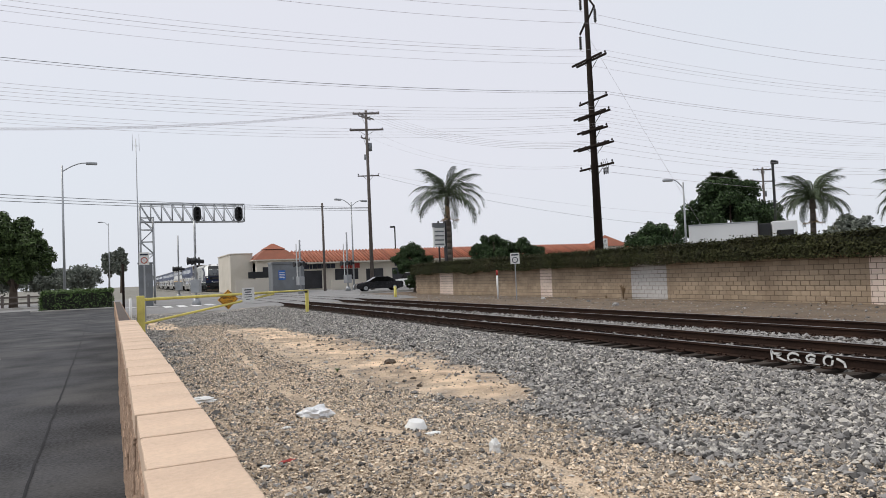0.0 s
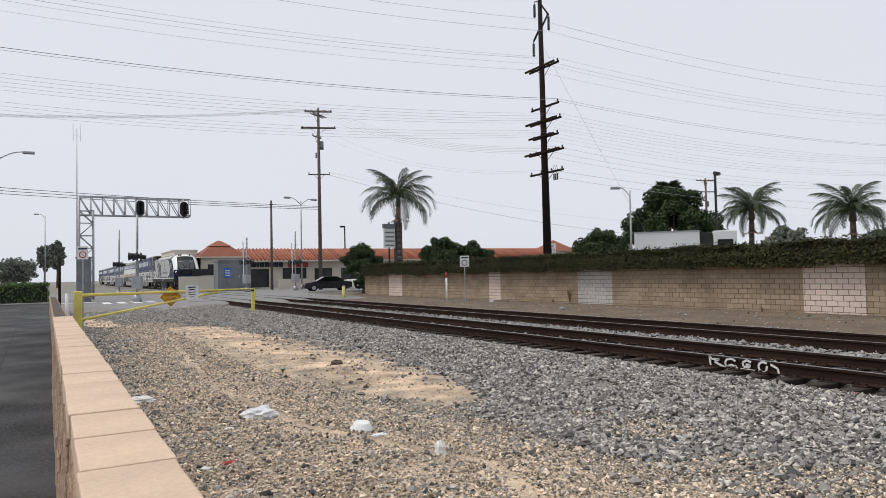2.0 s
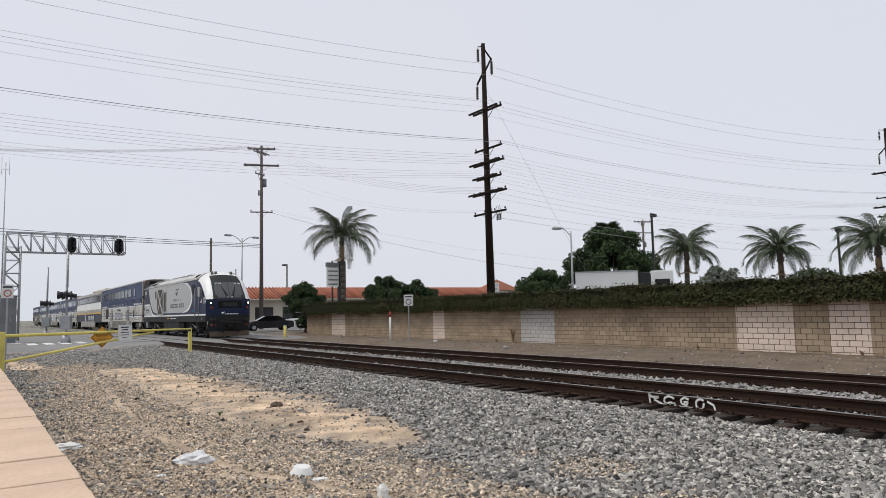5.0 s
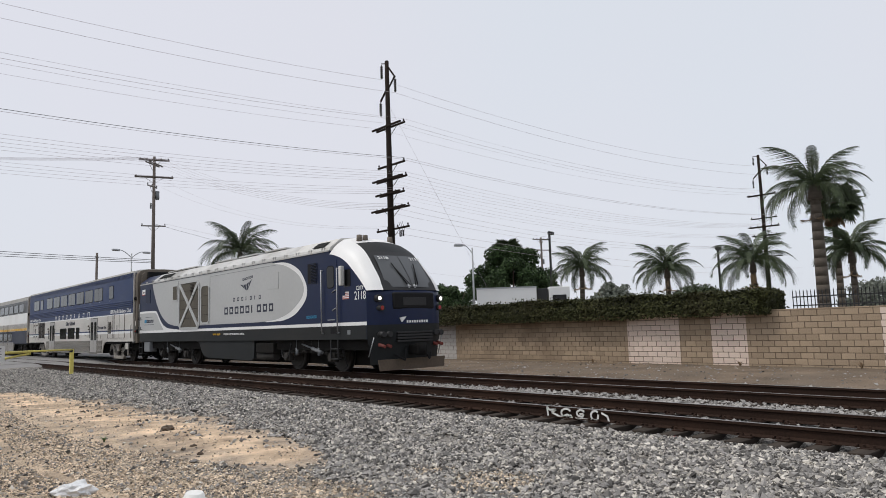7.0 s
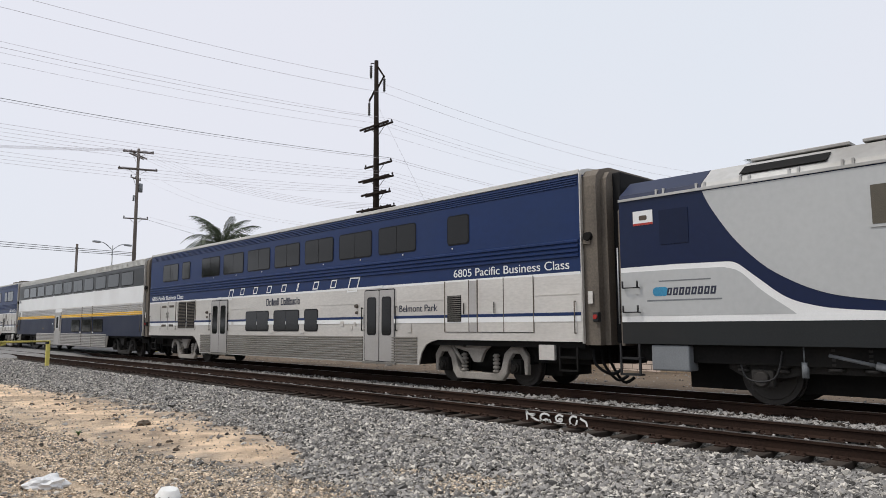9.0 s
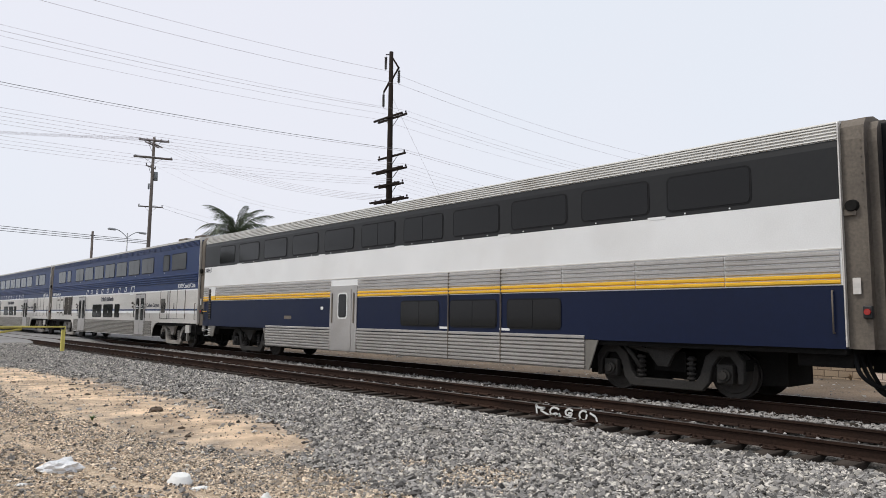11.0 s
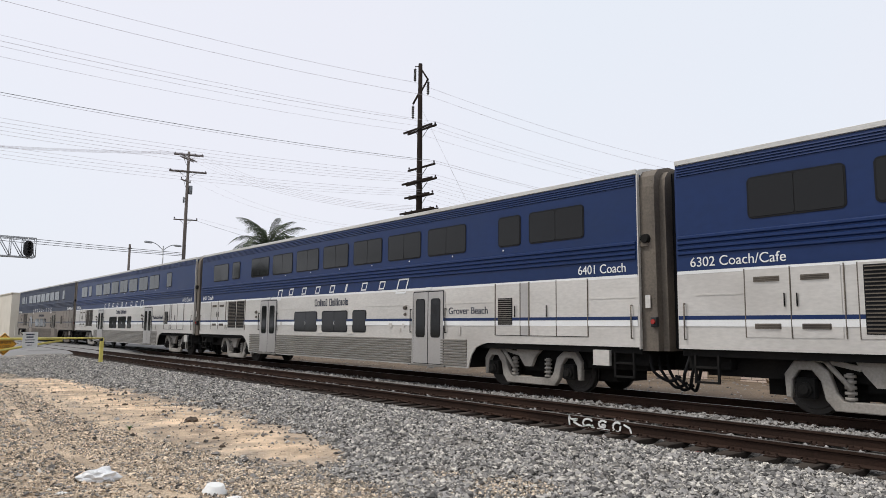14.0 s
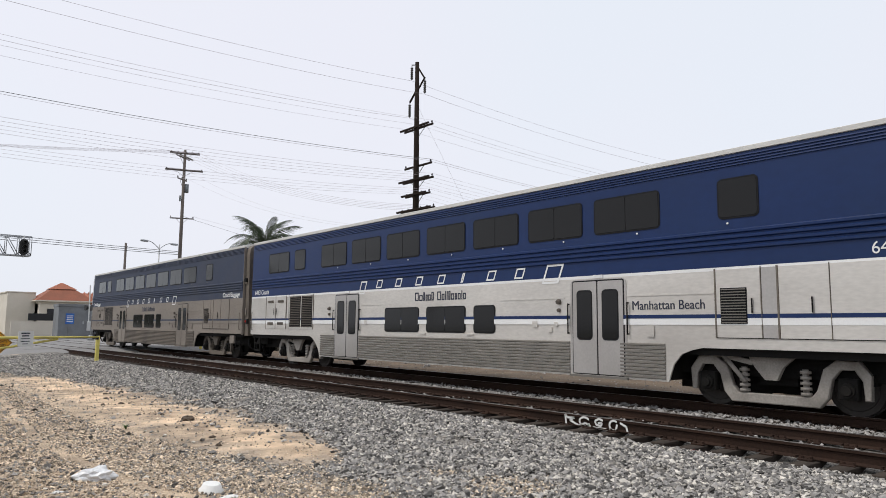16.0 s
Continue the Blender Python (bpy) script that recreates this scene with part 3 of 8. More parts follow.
# ---- block walls ----
def far_wall():
    wall = thing("block_wall", pose(24.0, 0, 0), "tan concrete block wall with patches of lighter paint", "wall", kind="structure")
    H, LEN, COURSES, Z0 = 0.2, 0.405, 10, -0.4
    part("wall_core", box(0.012, 0.19, -60, 57.5, -0.6, 1.60), "mortar", wall)
    meshes = {}
    for kind in ("block", "block_pink", "block_grey"):
        bm = box(-0.0, 0.03, 0.011, LEN - 0.011, 0.010, H - 0.010, bevel=0.006)
        me = bpy.data.meshes.new("block")
        bm.to_mesh(me)
        bm.free()
        me.materials.append(M[kind])
        meshes[kind] = me
    PINK = ((49.8, 52.3), (35.8, 37.1), (13.6, 15.85), (11.05, 12.35), (3.5, 6.9), (-4, -1.5))
    EDGES = [25.9, 28.5] + [e for p in PINK for e in p]
    def kind_at(y, z, j):
        if 25.9 < y < 28.5:
            return "block_grey"
        for a, b in PINK:
            if a < y < b:
                return "block_pink"
        return "block"
    rest = {k: ([], []) for k in meshes}
    for j in range(COURSES):
        z = Z0 + j * H
        n = -16
        while n * LEN + (j % 2) * LEN / 2 < 57.2:
            y = n * LEN + (j % 2) * LEN / 2
            cuts = [c for c in EDGES if y + 0.015 < c < y + LEN - 0.015]
            k = kind_at(y + LEN / 2, z, j)
            if cuts:
                ends = [y + 0.011] + cuts + [y + LEN - 0.011]
                for a, b in zip(ends, ends[1:]):
                    vs, fs = rest[kind_at((a + b) / 2, z, j)]
                    q = len(vs)
                    vs += [(x, yy, z + zz) for zz in (0.010, H - 0.010) for yy in (a, b) for x in (0.0, 0.03)]
                    fs += [tuple(q + i for i in f) for f in ((0, 2, 3, 1), (4, 5, 7, 6), (0, 1, 5, 4), (2, 6, 7, 3), (0, 4, 6, 2), (1, 3, 7, 5))]
            elif 6.0 < y < 18.2:
                o = new("block", meshes[k])
                o.parent = wall
                o.matrix_basis = pose(0, y, z)
            else:
                vs, fs = rest[k]
                b = len(vs)
                vs += [(x, y + yy, z + zz) for zz in (0.010, H - 0.010) for yy in (0.011, LEN - 0.011) for x in (0.0, 0.03)]
                fs += [tuple(b + i for i in f) for f in ((0, 2, 3, 1), (4, 5, 7, 6), (0, 1, 5, 4), (2, 6, 7, 3), (0, 4, 6, 2), (1, 3, 7, 5))]
            n += 1
    for k, (vs, fs) in rest.items():
        o = raw("far_blocks", vs, fs, k, wall)
        o["kind"] = "stuff"
    # the coping course
    for i in range(0, 160):
        y = -7 + i * LEN
        if y < 57:
            part("coping", box(-0.004, 0.196, y + 0.004, y + LEN - 0.004, 1.60, 1.645, bevel=0.005), "block", wall)


def near_wall():
    wall = thing("low_block_wall", pose(0.066, 0, 0, 0, 0, 0.62), "low wall of rough slump blocks with salmon cap blocks", "wall", kind="structure")
    rng = random.Random(9)
    part("wall_core", box(0.03, 0.20, -3.0, 29.5, -0.6, 0.90), "joint", wall)
    H, LEN = 0.15, 0.41
    def slump_mesh(seed, w, l, h, bulge, mat, bev):
        bm = box(0, w, 0.007, l - 0.007, 0.005, h - 0.004, bevel=bev)
        bmesh.ops.subdivide_edges(bm, edges=[e for e in bm.edges if e.calc_length() > 0.12], cuts=3, use_grid_fill=True)
        for v in bm.verts:
            d = noise.noise((v.co.x * 9 + seed * 7, v.co.y * 9, v.co.z * 14))
            v.co.x += bulge * d
            v.co.z += bulge * 0.3 * noise.noise((v.co.y * 7 + seed, v.co.x * 8, 2))
        me = bpy.data.meshes.new("block")
        bm.to_mesh(me)
        bm.free()
        me.materials.append(M[mat])
        return me
    body = [slump_mesh(i, 0.222, LEN, H, 0.012, "slump", 0.014) for i in range(4)]
    caps = [slump_mesh(i + 9, 0.232, 0.415, 0.10, 0.003, "cap", 0.006) for i in range(4)]
    for i in range(33):
        y = -2.6 + i * 0.415
        if y < 10.6:
            o = new("cap_block", caps[rng.randrange(4)])
            o.parent = wall
            o.matrix_basis = pose(rng.uniform(-0.003, 0.003), y, 0.90 + rng.uniform(-0.002, 0.002), 0, 0, rng.uniform(-0.3, 0.3))
    for j in range(8):
        z = -0.3 + j * H
        for i in range(79):
            y = -2.6 + i * LEN + (j % 2) * LEN / 2
            if y > 29.3 or (j < 2 and y > 14):
                continue
            if i > 36 and j < 5:
                continue
            o = new("slump_block", body[rng.randrange(4)])
            o.parent = wall
            o.matrix_basis = pose(rng.uniform(-0.006, 0.004), y, z)


far_wall()
near_wall()

# ---- the train ----
NOSE_V, NOSE_A, NOSE_0 = -14.206, -0.061, 119.34
LOCO_LEN, CAR_PITCH, CAR_LEN = 21.8, 25.91, 24.9


def nose_y(t):
    return NOSE_0 + NOSE_V * t + NOSE_A * t * t


def sweep(section, y0, y1, bm=None, ends=True):
    """A cross-section of (x, z) drawn out along y."""
    bm = bm if bm is not None else bmesh.new()
    a = [bm.verts.new((x, y0, z)) for x, z in section]
    b = [bm.verts.new((x, y1, z)) for x, z in section]
    n = len(section)
    for i in range(n):
        j = (i + 1) % n
        bm.faces.new((a[i], a[j], b[j], b[i]))
    if ends:
        bm.faces.new(a[::-1])
        bm.faces.new(b)
    return bm


def wheelset(parent, y, r):
    bm = rod((-0.95, 0, 0), (0.95, 0, 0), 0.085, n=10)
    for s in (-1, 1):
        rod((s * 0.685, 0, 0), (s * 0.82, 0, 0), r, r, 28, bm)
        rod((s * 0.66, 0, 0), (s * 0.685, 0, 0), r + 0.028, r + 0.028, 28, bm)
        rod((s * 0.82, 0, 0), (s * 0.835, 0, 0), r - 0.09, r - 0.1, 24, bm)
        for k in range(6):
            a = k * math.pi / 3
            c = (math.cos(a) * 0.2, math.sin(a) * 0.2)
            rod((s * 0.83, *c), (s * 0.85, *c), 0.02, n=6, bm=bm)
    o = part("wheelset", bm, "wheel", parent)
    o.location = (0, y, r)
    return o


def spring(bm, x, y, z0, z1, r):
    k = 5
    for i in range(k):
        z = z0 + (z1 - z0) * (i + 0.2) / k
        rod((x, y, z), (x, y, z + (z1 - z0) / k * 0.55), r, r, 10, bm)
    rod((x, y, z0), (x, y, z1), r * 0.6, n=8, bm=bm)


def coach_bogie(car, yc, frame_mat="truck_frame"):
    """Outside-frame cast bogie with a dropped middle, at yc."""
    bg_ = car
    for s in (-1, 1):
        x = s * 1.12
        out = [(-1.62, 0.30), (-1.52, 0.30), (-1.50, 0.62), (-1.38, 0.80), (-1.16, 0.80), (-1.02, 0.62), (-0.95, 0.30), (-0.80, 0.12), (0.80, 0.12), (0.95, 0.30), (1.02, 0.62), (1.16, 0.80), (1.38, 0.80), (1.50, 0.62), (1.52, 0.30), (1.62, 0.30),
               (1.64, 0.72), (1.46, 0.97), (1.10, 0.97), (0.88, 0.80), (0.76, 0.42), (0.66, 0.30), (-0.66, 0.30), (-0.76, 0.42), (-0.88, 0.80), (-1.10, 0.97), (-1.46, 0.97), (-1.64, 0.72)]
        place = Matrix(((0, 0, 1, x - 0.07), (1, 0, 0, yc), (0, 1, 0, 0), (0, 0, 0, 1)))
        bm = prism(out, 0.14, place)
        bmesh.ops.bevel(bm, geom=[e for e in bm.edges if abs(e.verts[0].co.x - e.verts[1].co.x) < 0.001], offset=0.018, segments=1, affect="EDGES")
        part("bogie_frame", bm, frame_mat, bg_, "cast bogie side frame with a dropped middle")
        for a in (-1.27, 1.27):
            bm = bmesh.new()
            box(x - 0.09, x + 0.09, yc + a - 0.16, yc + a + 0.16, 0.30, 0.66, bm, 0.02)
            rod((x + s * 0.09, yc + a, 0.46), (x + s * 0.15, yc + a, 0.46), 0.13, 0.12, 16, bm)
            rod((x + s * 0.17, yc + a, 0.46), (x + s * 0.19, yc + a, 0.46), 0.09, 0.08, 12, bm)
            part("axle_box", bm, "under" if frame_mat == "truck_frame" else frame_mat, bg_)
        for a in (-0.56, 0.56):
            bm = bmesh.new()
            spring(bm, x, yc + a, 0.30, 0.78, 0.095)
            part("coil_spring", bm, frame_mat, bg_)
        bm = bmesh.new()
        prism([(-0.42, 0.98), (0.42, 0.98), (0.30, 0.78), (0.12, 0.56), (-0.10, 0.56), (-0.22, 0.80)], 0.10, Matrix(((0, 0, 1, x + (0.02 if s > 0 else -0.12)), (1, 0, 0, yc), (0, 1, 0, 0), (0, 0, 0, 1))), bm)
        beam((x + s * 0.06, yc + 0.35, 0.86), (x + s * 0.06, yc + 1.25, 1.05), 0.09, 0.09, bm)
        rod((x + s * 0.1, yc + 0.5, 0.5), (x + s * 0.1, yc + 0.95, 1.02), 0.045, n=8, bm=bm)
        part("bolster_hanger", bm, frame_mat, bg_)
    bm = box(-0.95, 0.95, yc - 0.35, yc + 0.35, 0.45, 0.85)
    part("bolster", bm, "under", bg_)
    for a in (-1.6, 1.6):
        part("end_transom", box(-1.1, 1.1, yc + a - 0.06, yc + a + 0.06, 0.55, 0.75), "under", bg_)
    # added dark block that closes the view through and keeps the underside black
    part("brake_gear", box(-0.6, 0.6, yc - 2.2, yc + 2.2, 0.28, 1.0), "under", bg_)
    for a in (-1.27, 1.27):
        wheelset(bg_, yc + a, 0.46)


def plate(name, parent, y, z, w, h, mat, r=0.02, proud=0.006, x=-1.55, label="", n=3):
    """A plate on the side: from y towards -y by w, from z up by h."""
    bm = prism(rounded(w, h, r, n), proud, side(y, z, x))
    return part(name, bm, mat, parent, label)


def train_window(parent, y, z, w, h, panes=2, r=0.07, x=-1.55, proud=0.012):
    win = plate("window", parent, y + 0.035, z - 0.035, w + 0.07, h + 0.07, "black", r + 0.03, proud, x, "dark tinted window in a rubber gasket", 4)
    gap = 0.02
    pw = (w - gap * (panes - 1)) / panes
    for i in range(panes):
        plate("pane", win, y - i * (pw + gap), z, pw, h, "window", r if panes == 1 else 0.045, 0.006, x - proud + 0.001)
    return win


def louvre(parent, y, z, w, h, mat="black", x=-1.556, slat="steel_dark", pitch=0.075):
    lo = plate("louvre", parent, y, z, w, h, mat, 0.01, 0.004, x)
    bm = bmesh.new()
    k = int(h / pitch)
    for i in range(k):
        zz = z + (i + 0.5) * h / k
        box(x - 0.022, x - 0.004, y - w + 0.02, y - 0.02, zz - 0.012, zz + 0.006, bm)
    part("louvre_slats", bm, slat, lo)
    return lo


def flutes(name, parent, y0, y1, z0, z1, n, mat, x=-1.55, depth=0.02):
    """Horizontal ribs along the side, y0 down to y1."""
    bm = bmesh.new()
    h = (z1 - z0) / n
    for i in range(n):
        z = z0 + i * h
        sec = [(x, z), (x - depth, z + h * 0.22), (x - depth, z + h * 0.62), (x, z + h * 0.84)]
        sweep(sec, y1, y0, bm)
    return part(name, bm, mat, parent)


def bodyshell(car, sec_lower, sec_upper, sec_roof, low_mat, up_mat, roof_mat, y0, y1):
    part("lower_side", sweep(sec_lower, y0, y1), low_mat, car)
    part("upper_side", sweep(sec_upper, y0, y1), up_mat, car)
    part("roof", sweep(sec_roof, y0, y1), roof_mat, car)


def hose(points, r, bm=None):
    """A limp hose through a few points."""
    bm = bm if bm is not None else bmesh.new()
    p = [Vector(q) for q in points]
    path = []
    for i in range(len(p) - 1):
        a, b, c, d = p[max(0, i - 1)], p[i], p[i + 1], p[min(len(p) - 1, i + 2)]
        for k in range(5):
            t = k / 5
            path.append(0.5 * (2 * b + (c - a) * t + (2 * a - 5 * b + 4 * c - d) * t * t + (3 * b - a - 3 * c + d) * t ** 3))
    path.append(p[-1])
    rings = []
    for i, q in enumerate(path):
        d = (path[min(i + 1, len(path) - 1)] - path[max(i - 1, 0)]).normalized()
        u = d.cross(Vector((1, 0.2, 0.1))).normalized()
        w = d.cross(u)
        rings.append([bm.verts.new(q + (u * math.cos(k * 1.0472) + w * math.sin(k * 1.0472)) * r) for k in range(6)])
    for a, b in zip(rings, rings[1:]):
        for k in range(6):
            bm.faces.new((a[k], a[(k + 1) % 6], b[(k + 1) % 6], b[k])).smooth = True
    return bm


def end_details(car, front, rear):
    """Vestibule ends: the deep grimy front end wall, the bellows, hoses and couplers."""
    sec = [(-1.42, 1.05), (1.42, 1.05), (1.46, 4.55), (1.42, 4.78), (1.28, 4.93), (0.9, 5.02), (-0.9, 5.02), (-1.28, 4.93), (-1.42, 4.78), (-1.46, 4.55), (-1.46, 1.05)][:-1]
    ew = part("end_wall", sweep(sec, front - 0.38, front), "grime", car, "grimy stainless car end")
    inner = [(x * 0.87, 1.0 + (z - 1.0) * 0.985) for x, z in sec]
    part("end_collar", sweep(inner, front - 0.52, front - 0.38), "grime", ew)
    for z in [1.3 + 0.14 * k for k in range(25)]:
        part("rivet", rod((-1.462, front - 0.33, z), (-1.474, front - 0.33, z), 0.013, n=5), "grime", ew)
    part("end_speaker", rod((-1.45, front - 0.16, 3.42), (-1.54, front - 0.16, 3.42), 0.11, 0.09, 14), "under", ew)
    part("speaker_bracket", box(-1.50, -1.44, front - 0.22, front - 0.02, 3.26, 3.36), "grime", ew)
    part("notice_plate", box(-1.475, -1.46, front - 0.24, front - 0.12, 1.95, 2.22), "steel", ew)
    mk = part("marker_lamp", box(-1.52, -1.40, front - 0.40, front - 0.26, 1.55, 1.76, bevel=0.02), "dark_steel", ew)
    part("marker_lens", rod((-1.52, front - 0.33, 1.66), (-1.55, front - 0.33, 1.66), 0.055, 0.05, 12), "lens_red", mk)
    part("gangway", box(-1.0, 1.0, front - 0.72, front - 0.50, 1.1, 4.86, bevel=0.03), "black", car, "black folding gangway bellows")
    part("gangway", box(-1.0, 1.0, rear + 0.02, rear + 0.34, 1.1, 4.86, bevel=0.03), "black", car, "black folding gangway bellows")
    part("corner_post", box(-1.556, -1.46, front - 0.03, front - 0.002, 1.08, 4.86, bevel=0.01), "steel", car)
    for y, s in ((rear, 1), (front, -1)):
        part("coupler", box(-0.25, 0.25, min(y, y + s * 0.5), max(y, y + s * 0.5), 0.62, 0.95, bevel=0.03), "under", car)
        part("draft_box", box(-1.2, 1.2, min(y, y - s * 0.9), max(y, y - s * 0.9), 0.72, 1.04, bevel=0.02), "under", car)
        yy = y - s * 0.16
        gr_ = rod((-1.60, yy, 1.30), (-1.60, yy, 2.02), 0.014, n=6)
        for zz in (1.31, 2.01):
            rod((-1.60, yy, zz), (-1.54, yy, zz), 0.014, n=6, bm=gr_)
        part("grab_rail", gr_, "grime", car)
        for k, (x0, x1, zz) in enumerate(((-1.15, -0.95, 0.42), (-0.85, -0.7, 0.28), (-0.55, -0.45, 0.22))):
            part("jumper_hose", hose([(x0, y, 0.95), (x0 - 0.05, y + s * 0.10, 0.62), (x1, y + s * 0.30, zz), (x1 + 0.1, y + s * 0.52, zz + 0.10)], 0.035), "black", car)


def letter_mark(parent, y, z, w, h, stroke, mat, lean=0.0, x=-1.553, name="name_mark"):
    """One character of a painted brand name, kept as a plain hollow outline."""
    bm = bmesh.new()
    def quad(u0, v0, u1, v1):
        return [(u0 + lean * v0, v0), (u1 + lean * v0, v0), (u1 + lean * v1, v1), (u0 + lean * v1, v1)]
    for (u0, v0, u1, v1) in ((0, 0, w, stroke), (0, h - stroke, w, h), (0, stroke, stroke, h - stroke), (w - stroke, stroke, w, h - stroke)):
        prism(quad(u0, v0, u1, v1), 0.004, side(y, z, x), bm)
    return part(name, bm, mat, parent)


def coach():
    """Double-deck coach; origin at its rear end on the rails' tops, front towards -y."""
    L = CAR_LEN
    car = thing("double_deck_coach", pose(0, 0, 0), "double-deck passenger coach, navy upper deck over stainless steel", "train car", "coaches of the train")
    w = 1.55
    low = [(-w, 1.12), (w, 1.12), (w, 2.64), (-w, 2.64)]
    upp = [(-w, 2.645), (w, 2.645), (w, 4.58), (1.52, 4.84), (-1.52, 4.84), (-w, 4.58)]
    roof = [(-1.52, 4.845), (1.52, 4.845), (1.46, 4.95), (1.2, 5.02), (0.8, 5.06), (0, 5.09), (-0.8, 5.06), (-1.2, 5.02), (-1.46, 4.95)]
    bodyshell(car, low, upp, roof, "steel", "navy", "roof_white", -L + 0.12, 0.2)
    bm = bmesh.new()
    for s in (-1, 1):
        box(s * 1.52 - 0.03, s * 1.52 + 0.03, -L + 0.12, 0.2, 4.85, 4.95, bm, 0.008)
    part("roof_gutter", bm, "roof_white", car, "pale rain gutter")
    # skirt between the bogies, with its angled ends
    out = [(4.75, 1.125), (4.95, 1.06), (5.18, 0.90), (5.38, 0.68), (5.50, 0.42), (19.38, 0.42), (19.50, 0.77), (19.68, 0.98), (19.9, 1.07), (20.15, 1.125)]
    for x in (-1.55, 1.51):
        part("skirt", prism([(u, v) for u, v in out][::-1], 0.04, side(0, 0, x + 0.04)), "steel", car)
    part("floor_pan", box(-1.49, 1.49, -19.3, -5.6, 0.44, 1.2), "under", car)
    part("underframe", box(-1.45, 1.45, -L + 0.14, 0.18, 0.98, 1.13), "under", car)
    part("drop_sill", box(-1.0, 1.0, -L + 0.3, -0.1, 0.6, 1.0), "under", car)
    flutes("ribs_upper", car, 0.16, -L + 0.16, 2.98, 3.40, 4, "navy", depth=0.035)
    bm = bmesh.new()
    for k in range(4):
        z = 4.60 + k * 0.055
        xx = -1.55 + (z - 4.58) * 0.115
        sweep([(xx, z), (xx - 0.024, z + 0.008), (xx - 0.020, z + 0.026), (xx, z + 0.036)], -L + 0.16, 0.16, bm)
    part("ribs_top", bm, "navy", car)
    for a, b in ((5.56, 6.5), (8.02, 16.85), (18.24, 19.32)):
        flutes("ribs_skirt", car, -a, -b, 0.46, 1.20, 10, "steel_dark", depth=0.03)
    # stripes
    for a, b in ((-0.18, 6.5), (8.02, 16.85), (18.3, L - 0.14)):
        part("white_stripe", box(-1.5665, -1.548, -b, -a, 1.565, 1.69), "train_white", car)
        part("navy_stripe", box(-1.5665, -1.548, -b, -a, 1.695, 1.77), "navy", car)
    part("belt_stripe", box(-1.554, -1.548, -L + 0.13, 0.19, 2.60, 2.665), "train_white", car)
    for a, b in ((0.2, 1.15), (23.5, L - 0.2), (18.4, 20.4), (8.1, 9.3), (14.5, 16.7)):
        part("side_bead", box(-1.562, -1.549, -b, -a, 2.165, 2.19), "steel", car)
    # upper windows
    train_window(car, -1.35, 3.60, 1.65, 0.72)
    train_window(car, -3.50, 3.62, 0.76, 0.70, 1)
    for i in range(7):
        train_window(car, -5.50 - i * 2.02, 3.60, 1.62, 0.74)
    train_window(car, -20.58, 3.62, 0.74, 0.72, 1)
    # lower windows
    for y, ww, n in ((-9.5, 1.66, 2), (-11.57, 1.64, 2), (-13.6, 0.76, 1)):
        train_window(car, y, 1.36, ww, 0.67, n)
    # doors
    for y0, ww in ((-6.55, 1.42), (-16.95, 1.40)):
        fr = plate("door_surround", car, y0 + 0.06, 0.44, ww + 0.12, 2.14, "door_steel", 0.10, 0.012, -1.55, "", 4)
        plate("door_seal", fr, y0 + 0.01, 0.46, ww + 0.02, 2.10, "black", 0.05, 0.006, -1.560)
        for k in (0, 1):
            lf = plate("door_leaf", fr, y0 - 0.015 - k * ww / 2, 0.48, ww / 2 - 0.035, 2.05, "door_steel", 0.03, 0.010, -1.564)
            plate("door_window", lf, y0 - 0.125 - k * ww / 2, 1.22, 0.44, 1.12, "black", 0.09, 0.006, -1.573)
            plate("door_pane", lf, y0 - 0.15 - k * ww / 2, 1.25, 0.39, 1.06, "window", 0.07, 0.004, -1.578)
        plate("door_step", fr, y0 + 0.08, 0.40, ww + 0.16, 0.05, "steel_dark", 0.01, 0.05, -1.55)
        for yy in (y0 + 0.12, y0 - ww - 0.10):
            bm = rod((-1.60, yy, 1.35), (-1.60, yy, 2.05), 0.016, n=6)
            for zz in (1.37, 2.03):
                rod((-1.60, yy, zz), (-1.55, yy, zz), 0.016, n=6, bm=bm)
            part("grab_rail", bm, "under", fr)
        plate("door_lamp", car, y0 - 0.6, 2.60, 0.26, 0.07, "train_white", 0.01, 0.03)
        part("speaker", rod((-1.55, y0 + 0.42, 2.10), (-1.62, y0 + 0.42, 2.08), 0.07, 0.05, 12), "grime", car)
        part("door_button", rod((-1.55, y0 + 0.42, 1.90), (-1.60, y0 + 0.42, 1.89), 0.05, 0.04, 10), "grime", car)
    # equipment hatches
    for y0 in (-1.21, -2.05):
        h_ = plate("hatch", car, y0, 1.37, 0.82, 1.25, "steel", 0.01, 0.010, -1.552)
        for zz in (1.52, 2.38):
            louvre(h_, y0 - 0.16, zz, 0.48, 0.10, "grime", -1.564, "grime", 0.03)
        part("hatch_handle", rod((-1.59, y0 - (0.72 if y0 > -2 else 0.10), 1.92), (-1.59, y0 - (0.72 if y0 > -2 else 0.10), 2.16), 0.012, n=6), "under", h_)
    lv = plate("louvre_frame", car, -3.14, 1.37, 1.84, 1.26, "steel", 0.02, 0.014, -1.552)
    louvre(lv, -3.22, 1.44, 0.84, 1.15, "black", -1.568, "grime", 0.062)
    louvre(lv, -4.13, 1.44, 0.80, 1.15, "black", -1.568, "grime", 0.062)
    for yy in (-1.2, -2.03, -2.92, -3.13, -4.99):
        part("hatch_rail", box(-1.570, -1.55, yy - 0.008, yy + 0.008, 1.36, 2.64), "grime", car)
